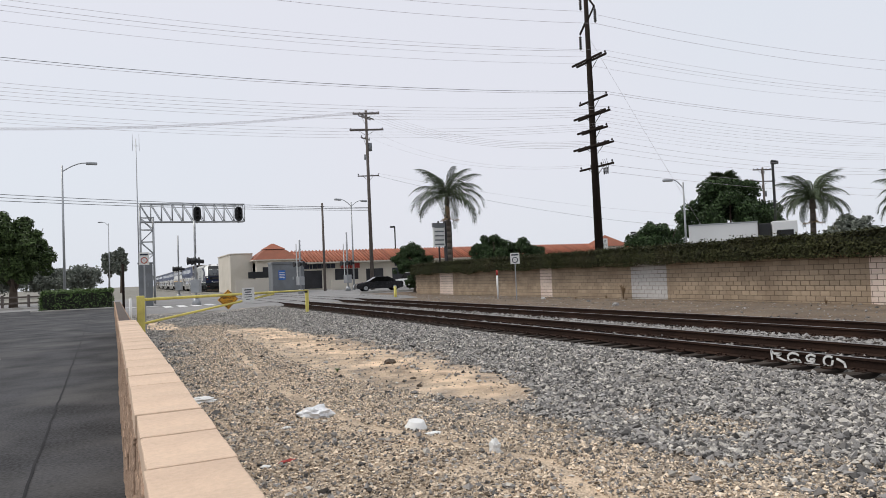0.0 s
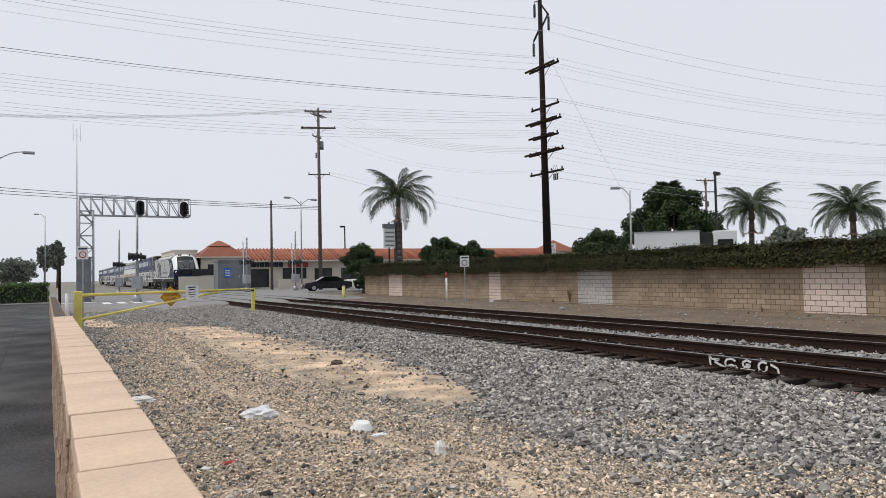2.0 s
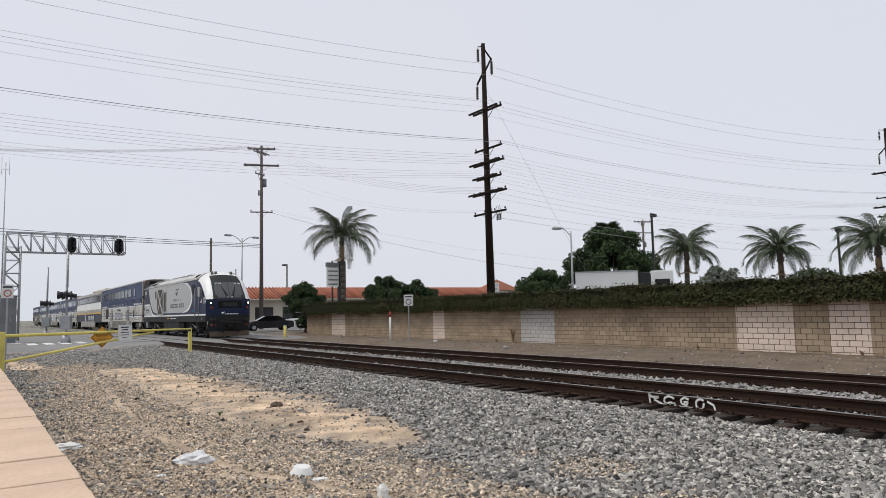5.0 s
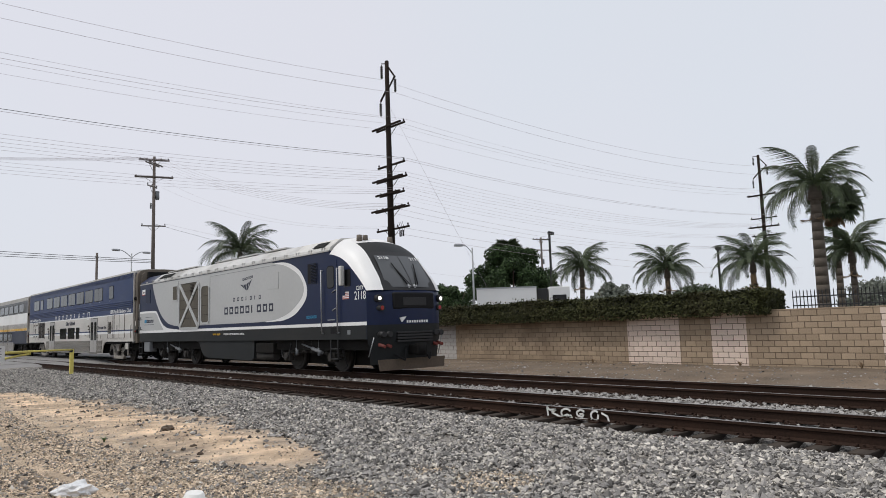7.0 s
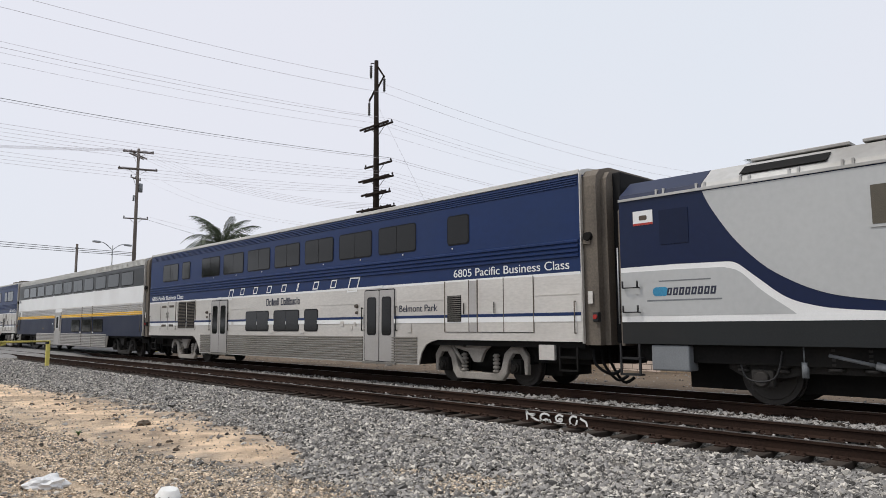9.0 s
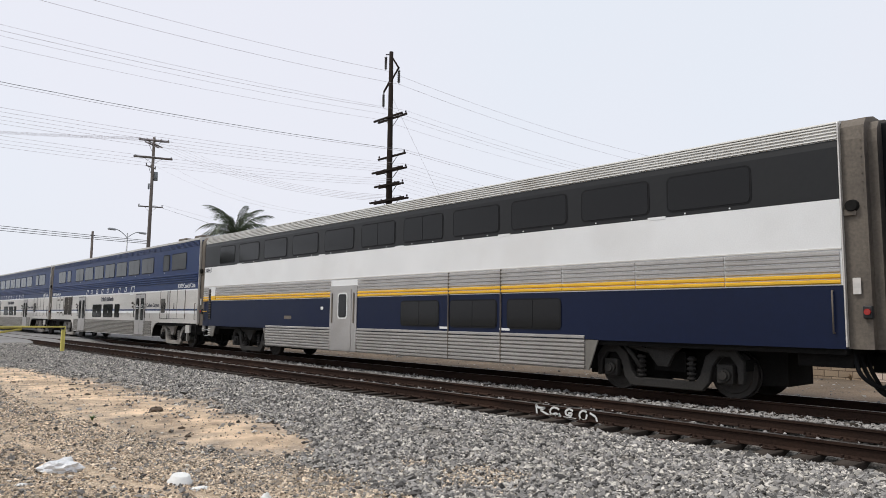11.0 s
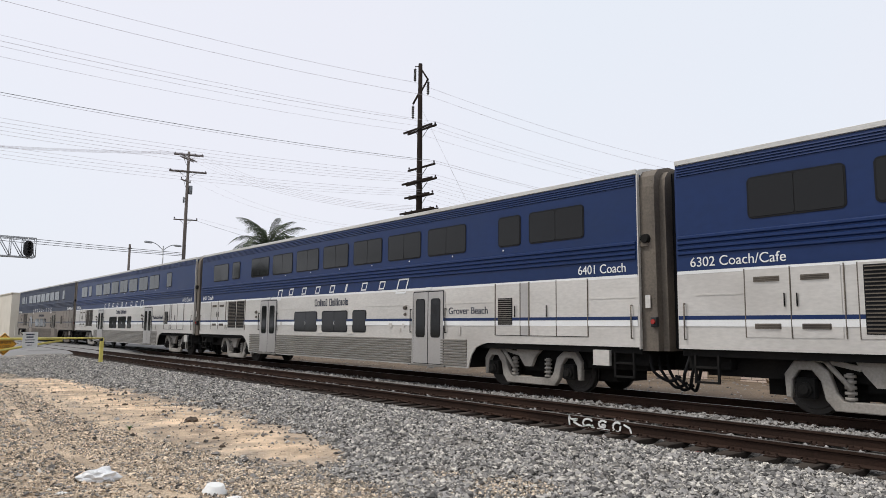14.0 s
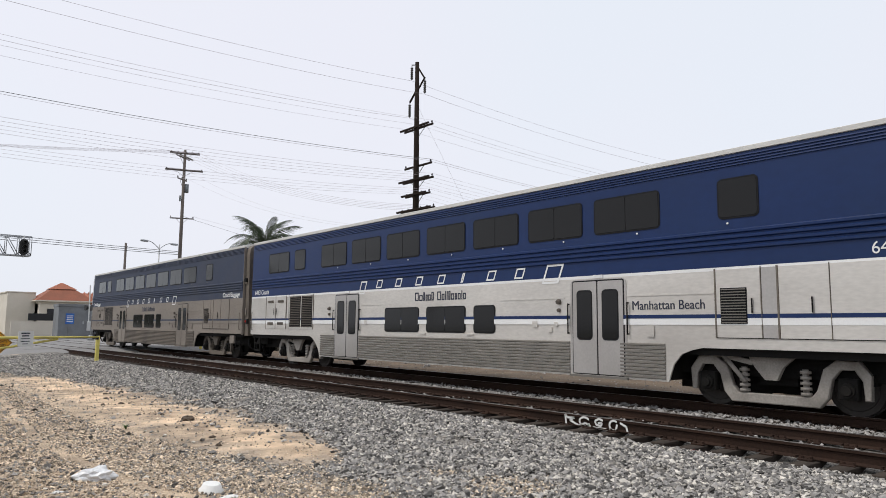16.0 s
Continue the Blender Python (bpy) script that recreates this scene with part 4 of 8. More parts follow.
    # the narrow second plate is a recess, its shade put in as darker steel
    for y0, ww, m_ in ((-20.45, 0.86, "steel"), (-21.34, 0.28, "door_steel"), (-21.65, 0.85, "steel"), (-22.52, 0.91, "steel")):
        plate("hatch", car, y0, 1.33, ww, 1.29, m_, 0.01, 0.010, -1.552)
    for yy, ww in ((-20.44, 0.014), (-21.33, 0.005), (-21.63, 0.016), (-22.51, 0.005), (-23.44, 0.006)):
        part("hatch_rail", box(-1.573, -1.55, yy - ww, yy + ww, 1.32, 2.64), "grime", car)
    part("hatch_foot", box(-1.566, -1.55, -23.44, -20.44, 1.315, 1.328), "under", car)
    louvre(car, -20.54, 1.585, 0.52, 0.68, "black", -1.564, "steel_dark", 0.05)
    for yy, z0 in ((-21.16, 1.78), (-22.22, 1.78)):
        part("hatch_handle", rod((-1.59, yy, z0), (-1.59, yy, z0 + 0.28), 0.013, n=6), "under", car)
    # small boxes and plates on the sheet metal
    for yy, zz, ww, hh in ((-15.7, 1.50, 0.16, 0.14), (-16.4, 1.52, 0.10, 0.10), (-16.2, 1.38, 0.12, 0.12), (-18.9, 1.32, 0.18, 0.22), (-8.35, 1.55, 0.14, 0.14), (-11.25, 1.27, 0.28, 0.04), (-13.3, 1.27, 0.26, 0.04)):
        plate("small_box", car, yy, zz, ww, hh, "steel", 0.01, 0.03)
    for i in range(8):
        part("side_stud", rod((-1.56, -6.6 - i * 2.02, 3.50), (-1.572, -6.6 - i * 2.02, 3.50), 0.022, n=8), "train_white", car)
    end_details(car, -L + 0.12, 0.2)
    # steps and boxes at the frame ends
    for yy in (-0.35, -24.35):
        bm = box(-1.50, -1.42, yy - 0.24, yy + 0.24, 0.46, 0.50)
        box(-1.50, -1.42, yy - 0.24, yy + 0.24, 0.75, 0.79, bm)
        box(-1.50, -1.45, yy - 0.26, yy - 0.22, 0.46, 1.0, bm)
        box(-1.50, -1.45, yy + 0.22, yy + 0.26, 0.46, 1.0, bm)
        part("corner_step", bm, "under", car)
    plate("frame_box", car, -23.55, 0.70, 0.44, 0.34, "steel", 0.01, 0.08, -1.45)
    for yc in (-3.33, -21.3):
        coach_bogie(car, yc)
    # painted train and operator names, kept as plain outlines
    letter_mark(car, -7.95, 2.53, 0.34, 0.42, 0.045, "train_white", 0.4, -1.557)
    for i in range(7):
        letter_mark(car, -8.95 - i * 1.02, 2.70, 0.10 if i == 4 else 0.30, 0.26, 0.04, "train_white", 0.4, -1.557)
    letter_mark(car, -16.0, 2.53, 0.52, 0.46, 0.05, "train_white", 0.4, -1.557)
    u = 0.0
    for i, ww in enumerate((0.20, 0.19, 0.11, 0.12, 0.15, 0.14, 0, 0.20, 0.15, 0.07, 0.07, 0.12, 0.16, 0.12, 0.15, 0.07, 0.15)):
        if ww:
            letter_mark(car, -11.0 - u, 2.24, ww - 0.035, 0.25 if i in (0, 2, 5, 7, 9, 10, 11, 15) else 0.18, 0.034, "ink")
        u += ww or 0.12
    return car


def bilevel():
    """The odd coach out: white and navy with a gold line, dark window band, ribbed roof edge."""
    L = CAR_LEN
    car = thing("double_deck_coach", pose(0, 0, 0), "double-deck coach with black window band and gold stripe over navy", "train car", "coaches of the train")
    w = 1.55
    low = [(-w, 1.05), (w, 1.05), (w, 2.095), (-w, 2.095)]
    upp = [(-w, 2.10), (w, 2.10), (w, 3.55), (-w, 3.55)]
    band = [(-w, 3.555), (w, 3.555), (w, 4.44), (1.53, 4.56), (-1.53, 4.56), (-w, 4.44)]
    roof = [(-1.53, 4.565), (1.53, 4.565), (1.50, 4.76), (1.38, 4.92), (0.9, 5.03), (0, 5.08), (-0.9, 5.03), (-1.38, 4.92), (-1.50, 4.76)]
    Z1 = 0.48                             # its body reaches further back
    bodyshell(car, low, upp, roof, "navy_dark", "train_white", "roof_white", -L + 0.1, Z1)
    part("window_band", sweep(band, -L + 0.1, Z1), "band_black", car, "black window band")
    bm = bmesh.new()
    for k in range(6):
        t = k / 6
        xx, z = (-1.53 + 0.03 * t / 0.55, 4.575 + 0.35 * t) if t < 0.55 else (-1.50 + 0.12 * (t - 0.55) / 0.45, 4.575 + 0.35 * t)
        sweep([(xx + 0.01, z), (xx - 0.028, z + 0.008), (xx - 0.022, z + 0.030), (xx + 0.012, z + 0.038)], -L + 0.1, Z1, bm)
    part("roof_ribs", bm, "roof_white", car)
    seams = (Z1 - 0.02, -0.05, -0.74, -9.5, -11.02, -15.2, -17.1, -19.0, -20.9, -22.8, -L + 0.12)
    for a, b in zip(seams, seams[1:]):
        if (a, b) in ((-0.05, -0.74), (-9.5, -11.02)):
            continue
        flutes("silver_rib", car, a - 0.012, b + 0.012, 2.31, 2.69, 4, "door_steel", depth=0.032)
        flutes("gold_stripe", car, a - 0.012, b + 0.012, 2.12, 2.305, 2, "train_yellow", depth=0.032)
    part("belt_bead", box(-1.566, -1.549, -L + 0.1, Z1, 2.70, 2.725), "steel", car)
    train_window(car, -1.0, 3.68, 1.35, 0.66, 1, 0.09, proud=0.008)
    for i in range(10):
        train_window(car, -2.77 - i * 2.1, 3.67, 1.64, 0.66, 2 if i in (4, 5) else 1, 0.09, proud=0.008)
        for k, dy in enumerate((0.35, 1.25)):
            part("side_stud", box(-1.562, -1.55, -2.79 - i * 2.1 - dy, -2.76 - i * 2.1 - dy, 3.575, 3.605), "train_white", car)
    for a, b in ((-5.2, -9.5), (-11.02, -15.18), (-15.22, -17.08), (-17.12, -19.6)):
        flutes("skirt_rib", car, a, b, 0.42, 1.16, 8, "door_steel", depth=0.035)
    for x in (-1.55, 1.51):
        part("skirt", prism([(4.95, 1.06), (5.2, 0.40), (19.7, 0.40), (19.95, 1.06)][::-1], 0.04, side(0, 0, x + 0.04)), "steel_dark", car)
    part("floor_pan", box(-1.49, 1.49, -19.6, -5.3, 0.42, 1.2), "under", car)
    part("underframe", box(-1.45, 1.45, -L + 0.12, Z1 - 0.02, 0.95, 1.06), "under", car)
    fr = plate("door_surround", car, -9.5, 0.42, 1.5, 2.06, "door_steel", 0.03, 0.03, -1.55)
    lf = plate("door_leaf", fr, -9.77, 0.46, 0.95, 1.96, "door_steel", 0.09, 0.012, -1.58)
    plate("door_window", lf, -9.98, 1.42, 0.54, 0.84, "white", 0.12, 0.008, -1.592)
    plate("door_pane", lf, -10.03, 1.47, 0.44, 0.74, "window", 0.09, 0.006, -1.600)
    for yy in (-9.63, -10.85):
        part("grab_rail", box(-1.60, -1.57, yy - 0.03, yy + 0.03, 1.3, 2.25, bevel=0.008), "grime", fr)
    for y0, ww in ((-13.2, 1.58), (-15.28, 1.65), (-17.33, 1.6)):
        train_window(car, y0, 1.28, ww, 0.66, 2, 0.09)
    # vestibule panels at the rear corner
    louvre(car, -0.08, 1.32, 0.24, 1.28, "black", -1.556, "grime", 0.07)
    plate("service_panel", car, -0.33, 2.18, 0.40, 0.46, "train_white", 0.01, 0.03)
    plate("service_panel", car, -0.33, 2.13, 0.40, 0.18, "train_yellow", 0.01, 0.034)
    for zz in (2.10, 1.66):
        part("corner_rung", rod((-1.61, 0.40, zz), (-1.61, -0.04, zz), 0.014, n=6), "train_yellow", car)
    for a, b, z0, z1 in ((0.50, 0.26, 0.80, 1.06), (-0.12, -0.38, 0.62, 1.06)):
        part("corner_panel", box(-1.55, -1.50, b, a, z0, 1.06), "steel_dark", car)
        for k in range(int((1.04 - z0) / 0.085)):
            part("step_tread", box(-1.575, -1.55, b + 0.03, a - 0.03, z0 + 0.03 + k * 0.085, z0 + 0.075 + k * 0.085), "steel", car)
    for zz in (0.62, 0.86):
        part("foot_step", box(-1.56, -1.45, -0.12, 0.26, zz, zz + 0.03), "galv", car)
    part("corner_fillet", prism([(0.38, 0.62), (0.62, 0.62), (0.78, 1.06), (0.38, 1.06)], 0.03, side(0, 0, -1.52)), "steel_dark", car)
    lettering("car_number", "34943", 0.27, "ink", car, side(0.41, 3.32, -1.553), 0.60)
    plate("service_mark", car, -6.5, 1.40, 0.5, 0.11, "grime", 0.01, 0.004)
    plate("white_mark", car, -8.9, 1.72, 0.16, 0.10, "train_white", 0.02, 0.004)
    for yy in (-2.6, -8.7, -12.85, -17.0, -21.2):
        plate("vent_mark", car, yy, 3.52, 0.40, 0.06, "train_white", 0.005, 0.006)
    for yy in (-14.85, -17.05):
        plate("vent_mark", car, yy, 1.20, 0.34, 0.06, "train_white", 0.005, 0.006)
    for yy in (-15.2, -17.1):
        part("panel_seam", box(-1.585, -1.549, yy - 0.012, yy + 0.012, 0.42, 2.70), "grime", car)
    end_details(car, -L + 0.1, Z1)
    for yc in (-3.33, -21.3):
        coach_bogie(car, yc, "loco_truck")
    return car


def loco():
    """Diesel locomotive; origin under its nose corner, rear towards +y."""
    lc = thing("diesel_locomotive", pose(0, 0, 0), "silver and navy passenger diesel locomotive with a sloped cab front", "locomotive")
    w, R, C = 1.5, 21.45, 2.9
    sec = [(-w, 1.14), (w, 1.14), (w, 4.08), (-w, 4.08)]
    part("hood_side", sweep(sec, C, R), "navy_loco", lc)
    chamf = [(-w, 4.085), (w, 4.085), (1.46, 4.20), (1.02, 4.53), (0, 4.62), (-1.02, 4.53), (-1.46, 4.20)]
    part("hood_roof", sweep(chamf, 5.3, 19.62), "loco_roof", lc)
    part("rear_roof", sweep(chamf, 19.63, R), "navy_loco", lc)
    part("cab_roof_rear", sweep(chamf, C, 5.29), "roof_white", lc)
    part("frame_sill", sweep([(-w, 1.10), (w, 1.10), (w, 1.54), (-w, 1.54)], C, R), "sill_grey", lc)
    for o in ("sill_edge",):
        part(o, box(-1.506, -1.498, 0.83, R, 1.10, 1.535), "sill_grey", lc)
    part("white_line", box(-1.512, -1.50, 0.81, R, 1.54, 1.65), "train_white", lc, "white line along the frame")
    # silver field with its white rim; outlines in (-y, z), larger u is nearer the nose
    def bow(pts, n=5):
        """Smooth line through points."""
        out = []
        for i in range(len(pts) - 1):
            a, b, c, d = (Vector(pts[max(0, min(len(pts) - 1, k))]) for k in (i - 1, i, i + 1, i + 2))
            for k in range(n):
                t = k / n
                q = 0.5 * (2 * b + (c - a) * t + (2 * a - 5 * b + 4 * c - d) * t * t + (3 * b - a - 3 * c + d) * t ** 3)
                out.append((q.x, q.y))
        return out + [tuple(pts[-1])]
    rim = bow([(-6.9, 4.0), (-5.81, 3.93), (-4.94, 3.62), (-4.48, 3.16), (-4.36, 2.81), (-4.51, 2.45), (-5.16, 2.03), (-5.91, 1.84), (-6.6, 1.80), (-7.4, 1.79)]) + [(-7.5, 1.90)]
    part("white_rim", prism(rim[::-1], 0.004, side(0, 0, -1.50)), "train_white", lc)
    field = [(-19.6, 4.04), (-6.9, 4.04)] + bow([(-6.6, 3.96), (-5.81, 3.80), (-4.95, 3.43), (-4.58, 2.98), (-4.71, 2.60), (-5.3, 2.22), (-5.95, 1.99), (-6.8, 1.85), (-8.0, 1.80)])
    field += [(-15.6, 1.80)] + bow([(-16.5, 1.83), (-17.2, 1.93), (-17.62, 2.04), (-18.06, 2.24), (-18.53, 2.55), (-19.02, 3.06), (-19.42, 3.66), (-19.6, 4.04)])[:-1]
    part("silver_field", prism(field[::-1], 0.004, side(0, 0, -1.505)), "silver", lc, "silver painted body side")
    edge = [(-R, 1.645)] + [(-R, 2.665), (-20.2, 2.67)] + bow([(-19.2, 2.65), (-18.99, 2.60), (-18.64, 2.32), (-18.17, 1.96), (-17.72, 1.80), (-17.2, 1.72), (-16.2, 1.66)]) + [(-16.2, 1.645)]
    part("white_sweep", prism(edge[::-1], 0.004, side(0, 0, -1.502)), "train_white", lc)
    inner = [(-R, 1.66), (-R, 2.565), (-20.2, 2.565)] + bow([(-19.25, 2.55), (-18.94, 2.44), (-18.56, 2.08), (-18.1, 1.74), (-18.0, 1.66)])
    part("grey_sweep", prism(inner[::-1], 0.004, side(0, 0, -1.508)), "silver", lc)
    for yy in (12.5, 16.1):
        part("panel_seam", box(-1.514, -1.507, yy - 0.012, yy + 0.012, 1.82, 3.95), "grey_paint", lc)
    part("field_bead", box(-1.513, -1.508, 6.6, 12.4, 3.90, 3.912), "grey_paint", lc)
    # grilles with the diagonal brace
    def chamfered(y, z, w, h, c):
        return [(-y + c, z), (-y + w - c, z), (-y + w, z + c), (-y + w, z + h - c), (-y + w - c, z + h), (-y + c, z + h), (-y, z + h - c), (-y, z + c)]
    gr = part("radiator_grille", prism(chamfered(15.92, 1.74, 2.22, 2.04, 0.14), 0.010, side(0, 0, -1.508)), "mesh_grille", lc, "brown mesh grille under a silver cross brace")
    for k in range(4):
        part("mesh_bar", box(-1.524, -1.518, 13.72, 15.9, 2.15 + k * 0.42, 2.162 + k * 0.42), "under", gr)
    for k, (u0, v0, u1, v1) in enumerate(((-15.85, 1.80, -13.77, 3.72), (-13.77, 1.80, -15.85, 3.72))):
        d = Vector((u1 - u0, v1 - v0)).normalized()
        nx, ny = -d.y * 0.085, d.x * 0.085
        part("cross_brace", prism([(u0 + nx, v0 + ny), (u0 - nx, v0 - ny), (u1 - nx, v1 - ny), (u1 + nx, v1 + ny)], 0.03 + 0.004 * k, side(0, 0, -1.52)), "silver", gr)
    outer, hole = chamfered(16.02, 1.64, 2.42, 2.24, 0.18), chamfered(15.92, 1.74, 2.22, 2.04, 0.14)
    bm = bmesh.new()
    for k in range(8):
        j = (k + 1) % 8
        prism([outer[k], outer[j], hole[j], hole[k]], 0.035, side(0, 0, -1.508), bm)
    part("grille_frame", bm, "silver", gr)
    g2 = part("side_grille", prism(chamfered(13.40, 1.92, 0.78, 1.60, 0.10), 0.012, side(0, 0, -1.508)), "mesh_grille", lc)
    for k in range(3):
        part("mesh_bar", box(-1.526, -1.520, 12.64, 13.38, 2.25 + k * 0.42, 2.262 + k * 0.42), "under", g2)
    outer, hole = chamfered(13.46, 1.86, 0.90, 1.72, 0.12), chamfered(13.40, 1.92, 0.78, 1.60, 0.10)
    bm = bmesh.new()
    for k in range(8):
        j = (k + 1) % 8
        prism([outer[k], outer[j], hole[j], hole[k]], 0.028, side(0, 0, -1.508), bm)
    part("grille_frame", bm, "silver", g2)
    g3 = plate("small_grille", lc, 16.80, 3.03, 0.58, 0.74, "silver", 0.03, 0.02, -1.508)
    louvre(g3, 16.75, 3.08, 0.48, 0.64, "mesh_grille", -1.53, "under", 0.06)
    plate("rear_window", lc, 20.53, 3.08, 0.62, 0.70, "navy_dark", 0.02, 0.012, -1.50)
    plate("bolted_panel", lc, 7.25, 3.02, 0.88, 0.62, "silver", 0.01, 0.012, -1.508)
    g4 = plate("cab_grille", lc, 4.30, 3.03, 0.58, 0.72, "navy_dark", 0.01, 0.012, -1.50)
    louvre(g4, 4.28, 3.05, 0.54, 0.68, "black", -1.513, "navy_dark", 0.05)
    # state flag plate
    fl = plate("flag_plate", lc, 21.12, 3.52, 0.45, 0.30, "train_white", 0.005, 0.004, -1.503, "small white flag with a red foot and brown figure")
    plate("flag_foot", fl, 21.12, 3.52, 0.45, 0.045, "red", 0.005, 0.004, -1.506)
    plate("flag_emblem", fl, 20.98, 3.62, 0.18, 0.10, "bark", 0.03, 0.004, -1.506)
    # emblem and names, kept as plain shapes
    em = new("railway_emblem")
    em.parent = lc
    em["label"] = "dark emblem of four swept bars"
    for k in range(4):
        f0, f1 = k / 4, (k + 0.72) / 4
        top = [(-9.55 + 1.11 * f, 3.36 + 0.19 * f - 0.10 * math.sin(math.pi * f)) for f in (f0, f1)]
        low_ = [(-9.18 + 0.42 * f, 3.22 - 0.14 * math.sin(math.pi * f) + 0.02 * f) for f in (f1, f0)]
        part("swept_bar", prism((top + low_)[::-1], 0.004, side(0, 0, -1.509)), "ink", em)
    for i in range(6):
        letter_mark(lc, 9.34 - i * 0.155, 3.50 + 0.012 * i, 0.115, 0.10, 0.026, "ink", 0, -1.509)
    for i in range(7):
        letter_mark(lc, 10.19 - i * 0.375, 2.70, 0.05 if i in (3, 5) else 0.15, 0.155, 0.034, "ink", 0, -1.509)
    for i in range(9):
        letter_mark(lc, 11.03 - i * 0.488, 2.19, 0.09 if i == 5 else 0.33, 0.30, 0.075, "ink", 0, -1.509)
    for i in range(7):
        letter_mark(lc, 4.40 - i * 0.097, 1.84, 0.07, 0.095, 0.02, "logo_teal", 0, -1.503, "maker_mark")
    for i in range(8):
        letter_mark(lc, 20.42 - i * 0.128, 2.06, 0.10, 0.15, 0.035, "ink", 0.2, -1.512, "owner_mark")
    part("owner_line", box(-1.515, -1.511, 19.5, 20.58, 2.335, 2.36), "grey_paint", lc)
    part("owner_line", box(-1.515, -1.511, 19.3, 20.85, 1.95, 1.98), "grey_paint", lc)
    part("owner_emblem", prism(rounded(0.34, 0.18, 0.08), 0.003, side(20.72, 2.05, -1.512)), "logo_teal", lc)
    for zz in (1.74, 2.24):
        rg = rod((-1.60, 21.36, zz), (-1.60, 21.02, zz), 0.014, n=6)
        for yy in (21.36, 21.02):
            rod((-1.60, yy, zz), (-1.60, yy, zz + 0.14), 0.02, n=6, bm=rg)
            rod((-1.60, yy, zz), (-1.50, yy, zz), 0.014, n=6, bm=rg)
        part("corner_rung", rg, "dark_steel", lc)
    part("corner_handrail", rod((-1.53, R + 0.05, 1.5), (-1.53, R + 0.05, 3.1), 0.016, n=6), "galv", lc)
    lettering("sill_writing", "TRAVEL GREEN", 0.11, "train_yellow", lc, side(12.2, 1.34, -1.509), 0.75)
    lettering("sill_writing", "POWERED BY RENEWABLE DIESEL", 0.10, "train_white", lc, side(11.1, 1.34, -1.509), 1.9)
    # roof line: gutters, brackets, hatches
    bm = box(-1.535, -1.47, C, R, 4.06, 4.11)
    for i in range(21):
        y = 3.3 + i * 0.86
        box(-1.50, -1.38, y - 0.10, y - 0.06, 4.10, 4.22, bm)
        box(-1.50, -1.38, y + 0.06, y + 0.10, 4.10, 4.22, bm)
    part("roof_edge", bm, "loco_roof", lc)
    for y in (18.0, 16.1, 12.2, 9.9, 7.6):
        part("roof_hatch", box(-1.0, 1.0, y - 0.85, y + 0.85, 4.57, 4.63, bevel=0.01), "loco_roof", lc)
    slope = Matrix.Translation((-1.43, 0, 4.26)) @ Matrix(((0, 0.83, -0.56, 0), (-1, 0, 0, 0), (0, 0.56, 0.83, 0), (0, 0, 0, 1)))
    for a, b in ((-18.9, -17.4), (-4.1, -3.35)):
        part("roof_grille", prism([(a, 0), (b, 0), (b, 0.34), (a, 0.34)], 0.012, slope), "under", lc)
    # the cab's skin: the navy side under its arch, the white band, the roof and the nose
    ARCH = [(0.81, 2.62), (0.98, 2.81), (1.17, 3.00), (1.38, 3.19), (1.61, 3.38), (1.80, 3.54), (2.0, 3.67), (2.25, 3.79), (2.53, 3.88), (2.72, 3.93), (2.9, 3.96)]
    PILLAR = [(1.10, 0.45, 2.62), (1.09, 0.56, 2.81), (1.07, 0.67, 3.0), (1.055, 0.83, 3.19), (1.04, 1.0, 3.38), (1.02, 1.24, 3.66), (1.0, 1.50, 3.92), (0.97, 1.80, 4.12), (0.94, 2.12, 4.28), (0.91, 2.5, 4.42), (0.89, 2.9, 4.50)]
    RIDGE = [(0.32, 2.62), (0.42, 2.81), (0.52, 3.0), (0.66, 3.19), (0.82, 3.40), (1.04, 3.68), (1.30, 3.95), (1.60, 4.17), (1.95, 4.35), (2.4, 4.51), (2.9, 4.60)]
    def lattice(rows_):
        bm = bmesh.new()
        g = [[bm.verts.new(v) for v in r] for r in rows_]
        for a, b in zip(g, g[1:]):
            for i in range(len(a) - 1):
                bm.faces.new((a[i], a[i + 1], b[i + 1], b[i])).smooth = True
        return bm
    for s in (-1, 1):
        out = [(-C, 1.12), (-0.81, 1.12)] + [(-y, z) for y, z in ARCH]
        part("cab_side", prism(out, 0.02, side(0, 0, -1.48) if s < 0 else side(0, 0, 1.50)), "navy_loco", lc)
        rows_ = []
        for (ya, za), (xb, yb, zb) in zip(ARCH, PILLAR):
            r = []
            for k in range(6):
                t = k / 5
                bulge = math.sin(math.pi * t) * 0.085
                r.append((s * (1.50 + (xb - 1.50) * t + bulge * 0.7), ya + (yb - ya) * t - bulge * 0.5, za + (zb - za) * t + bulge * 0.5 * (za - 2.62) / 1.4))
            rows_.append(r if s < 0 else r[::-1])
        part("white_band", lattice(rows_), "train_white", lc, "white band sweeping over the cab beside the windshield")
    def across(k):
        (xb, yb, zb), (yr, zr) = PILLAR[k], RIDGE[k]
        return [(xb * u, yr + (yb - yr) * u * u, zr + (zb - zr) * u * u) for u in (-1, -0.75, -0.5, -0.25, 0, 0.25, 0.5, 0.75, 1)]
    part("windshield_frame", lattice([across(k) for k in range(0, 7)]), "dark_steel", lc, "black windshield surround")
    part("roof_front", lattice([across(k) for k in range(6, 9)]), "sill_grey", lc)
    part("cab_roof", lattice([across(k) for k in range(8, 11)]), "train_white", lc)
    def nose_row(z, hw, dm, dc):
        return [(-hw + 2 * hw * k / 12, dm + (dc - dm) * abs(-1 + k / 6) ** 3.2, z) for k in range(13)]
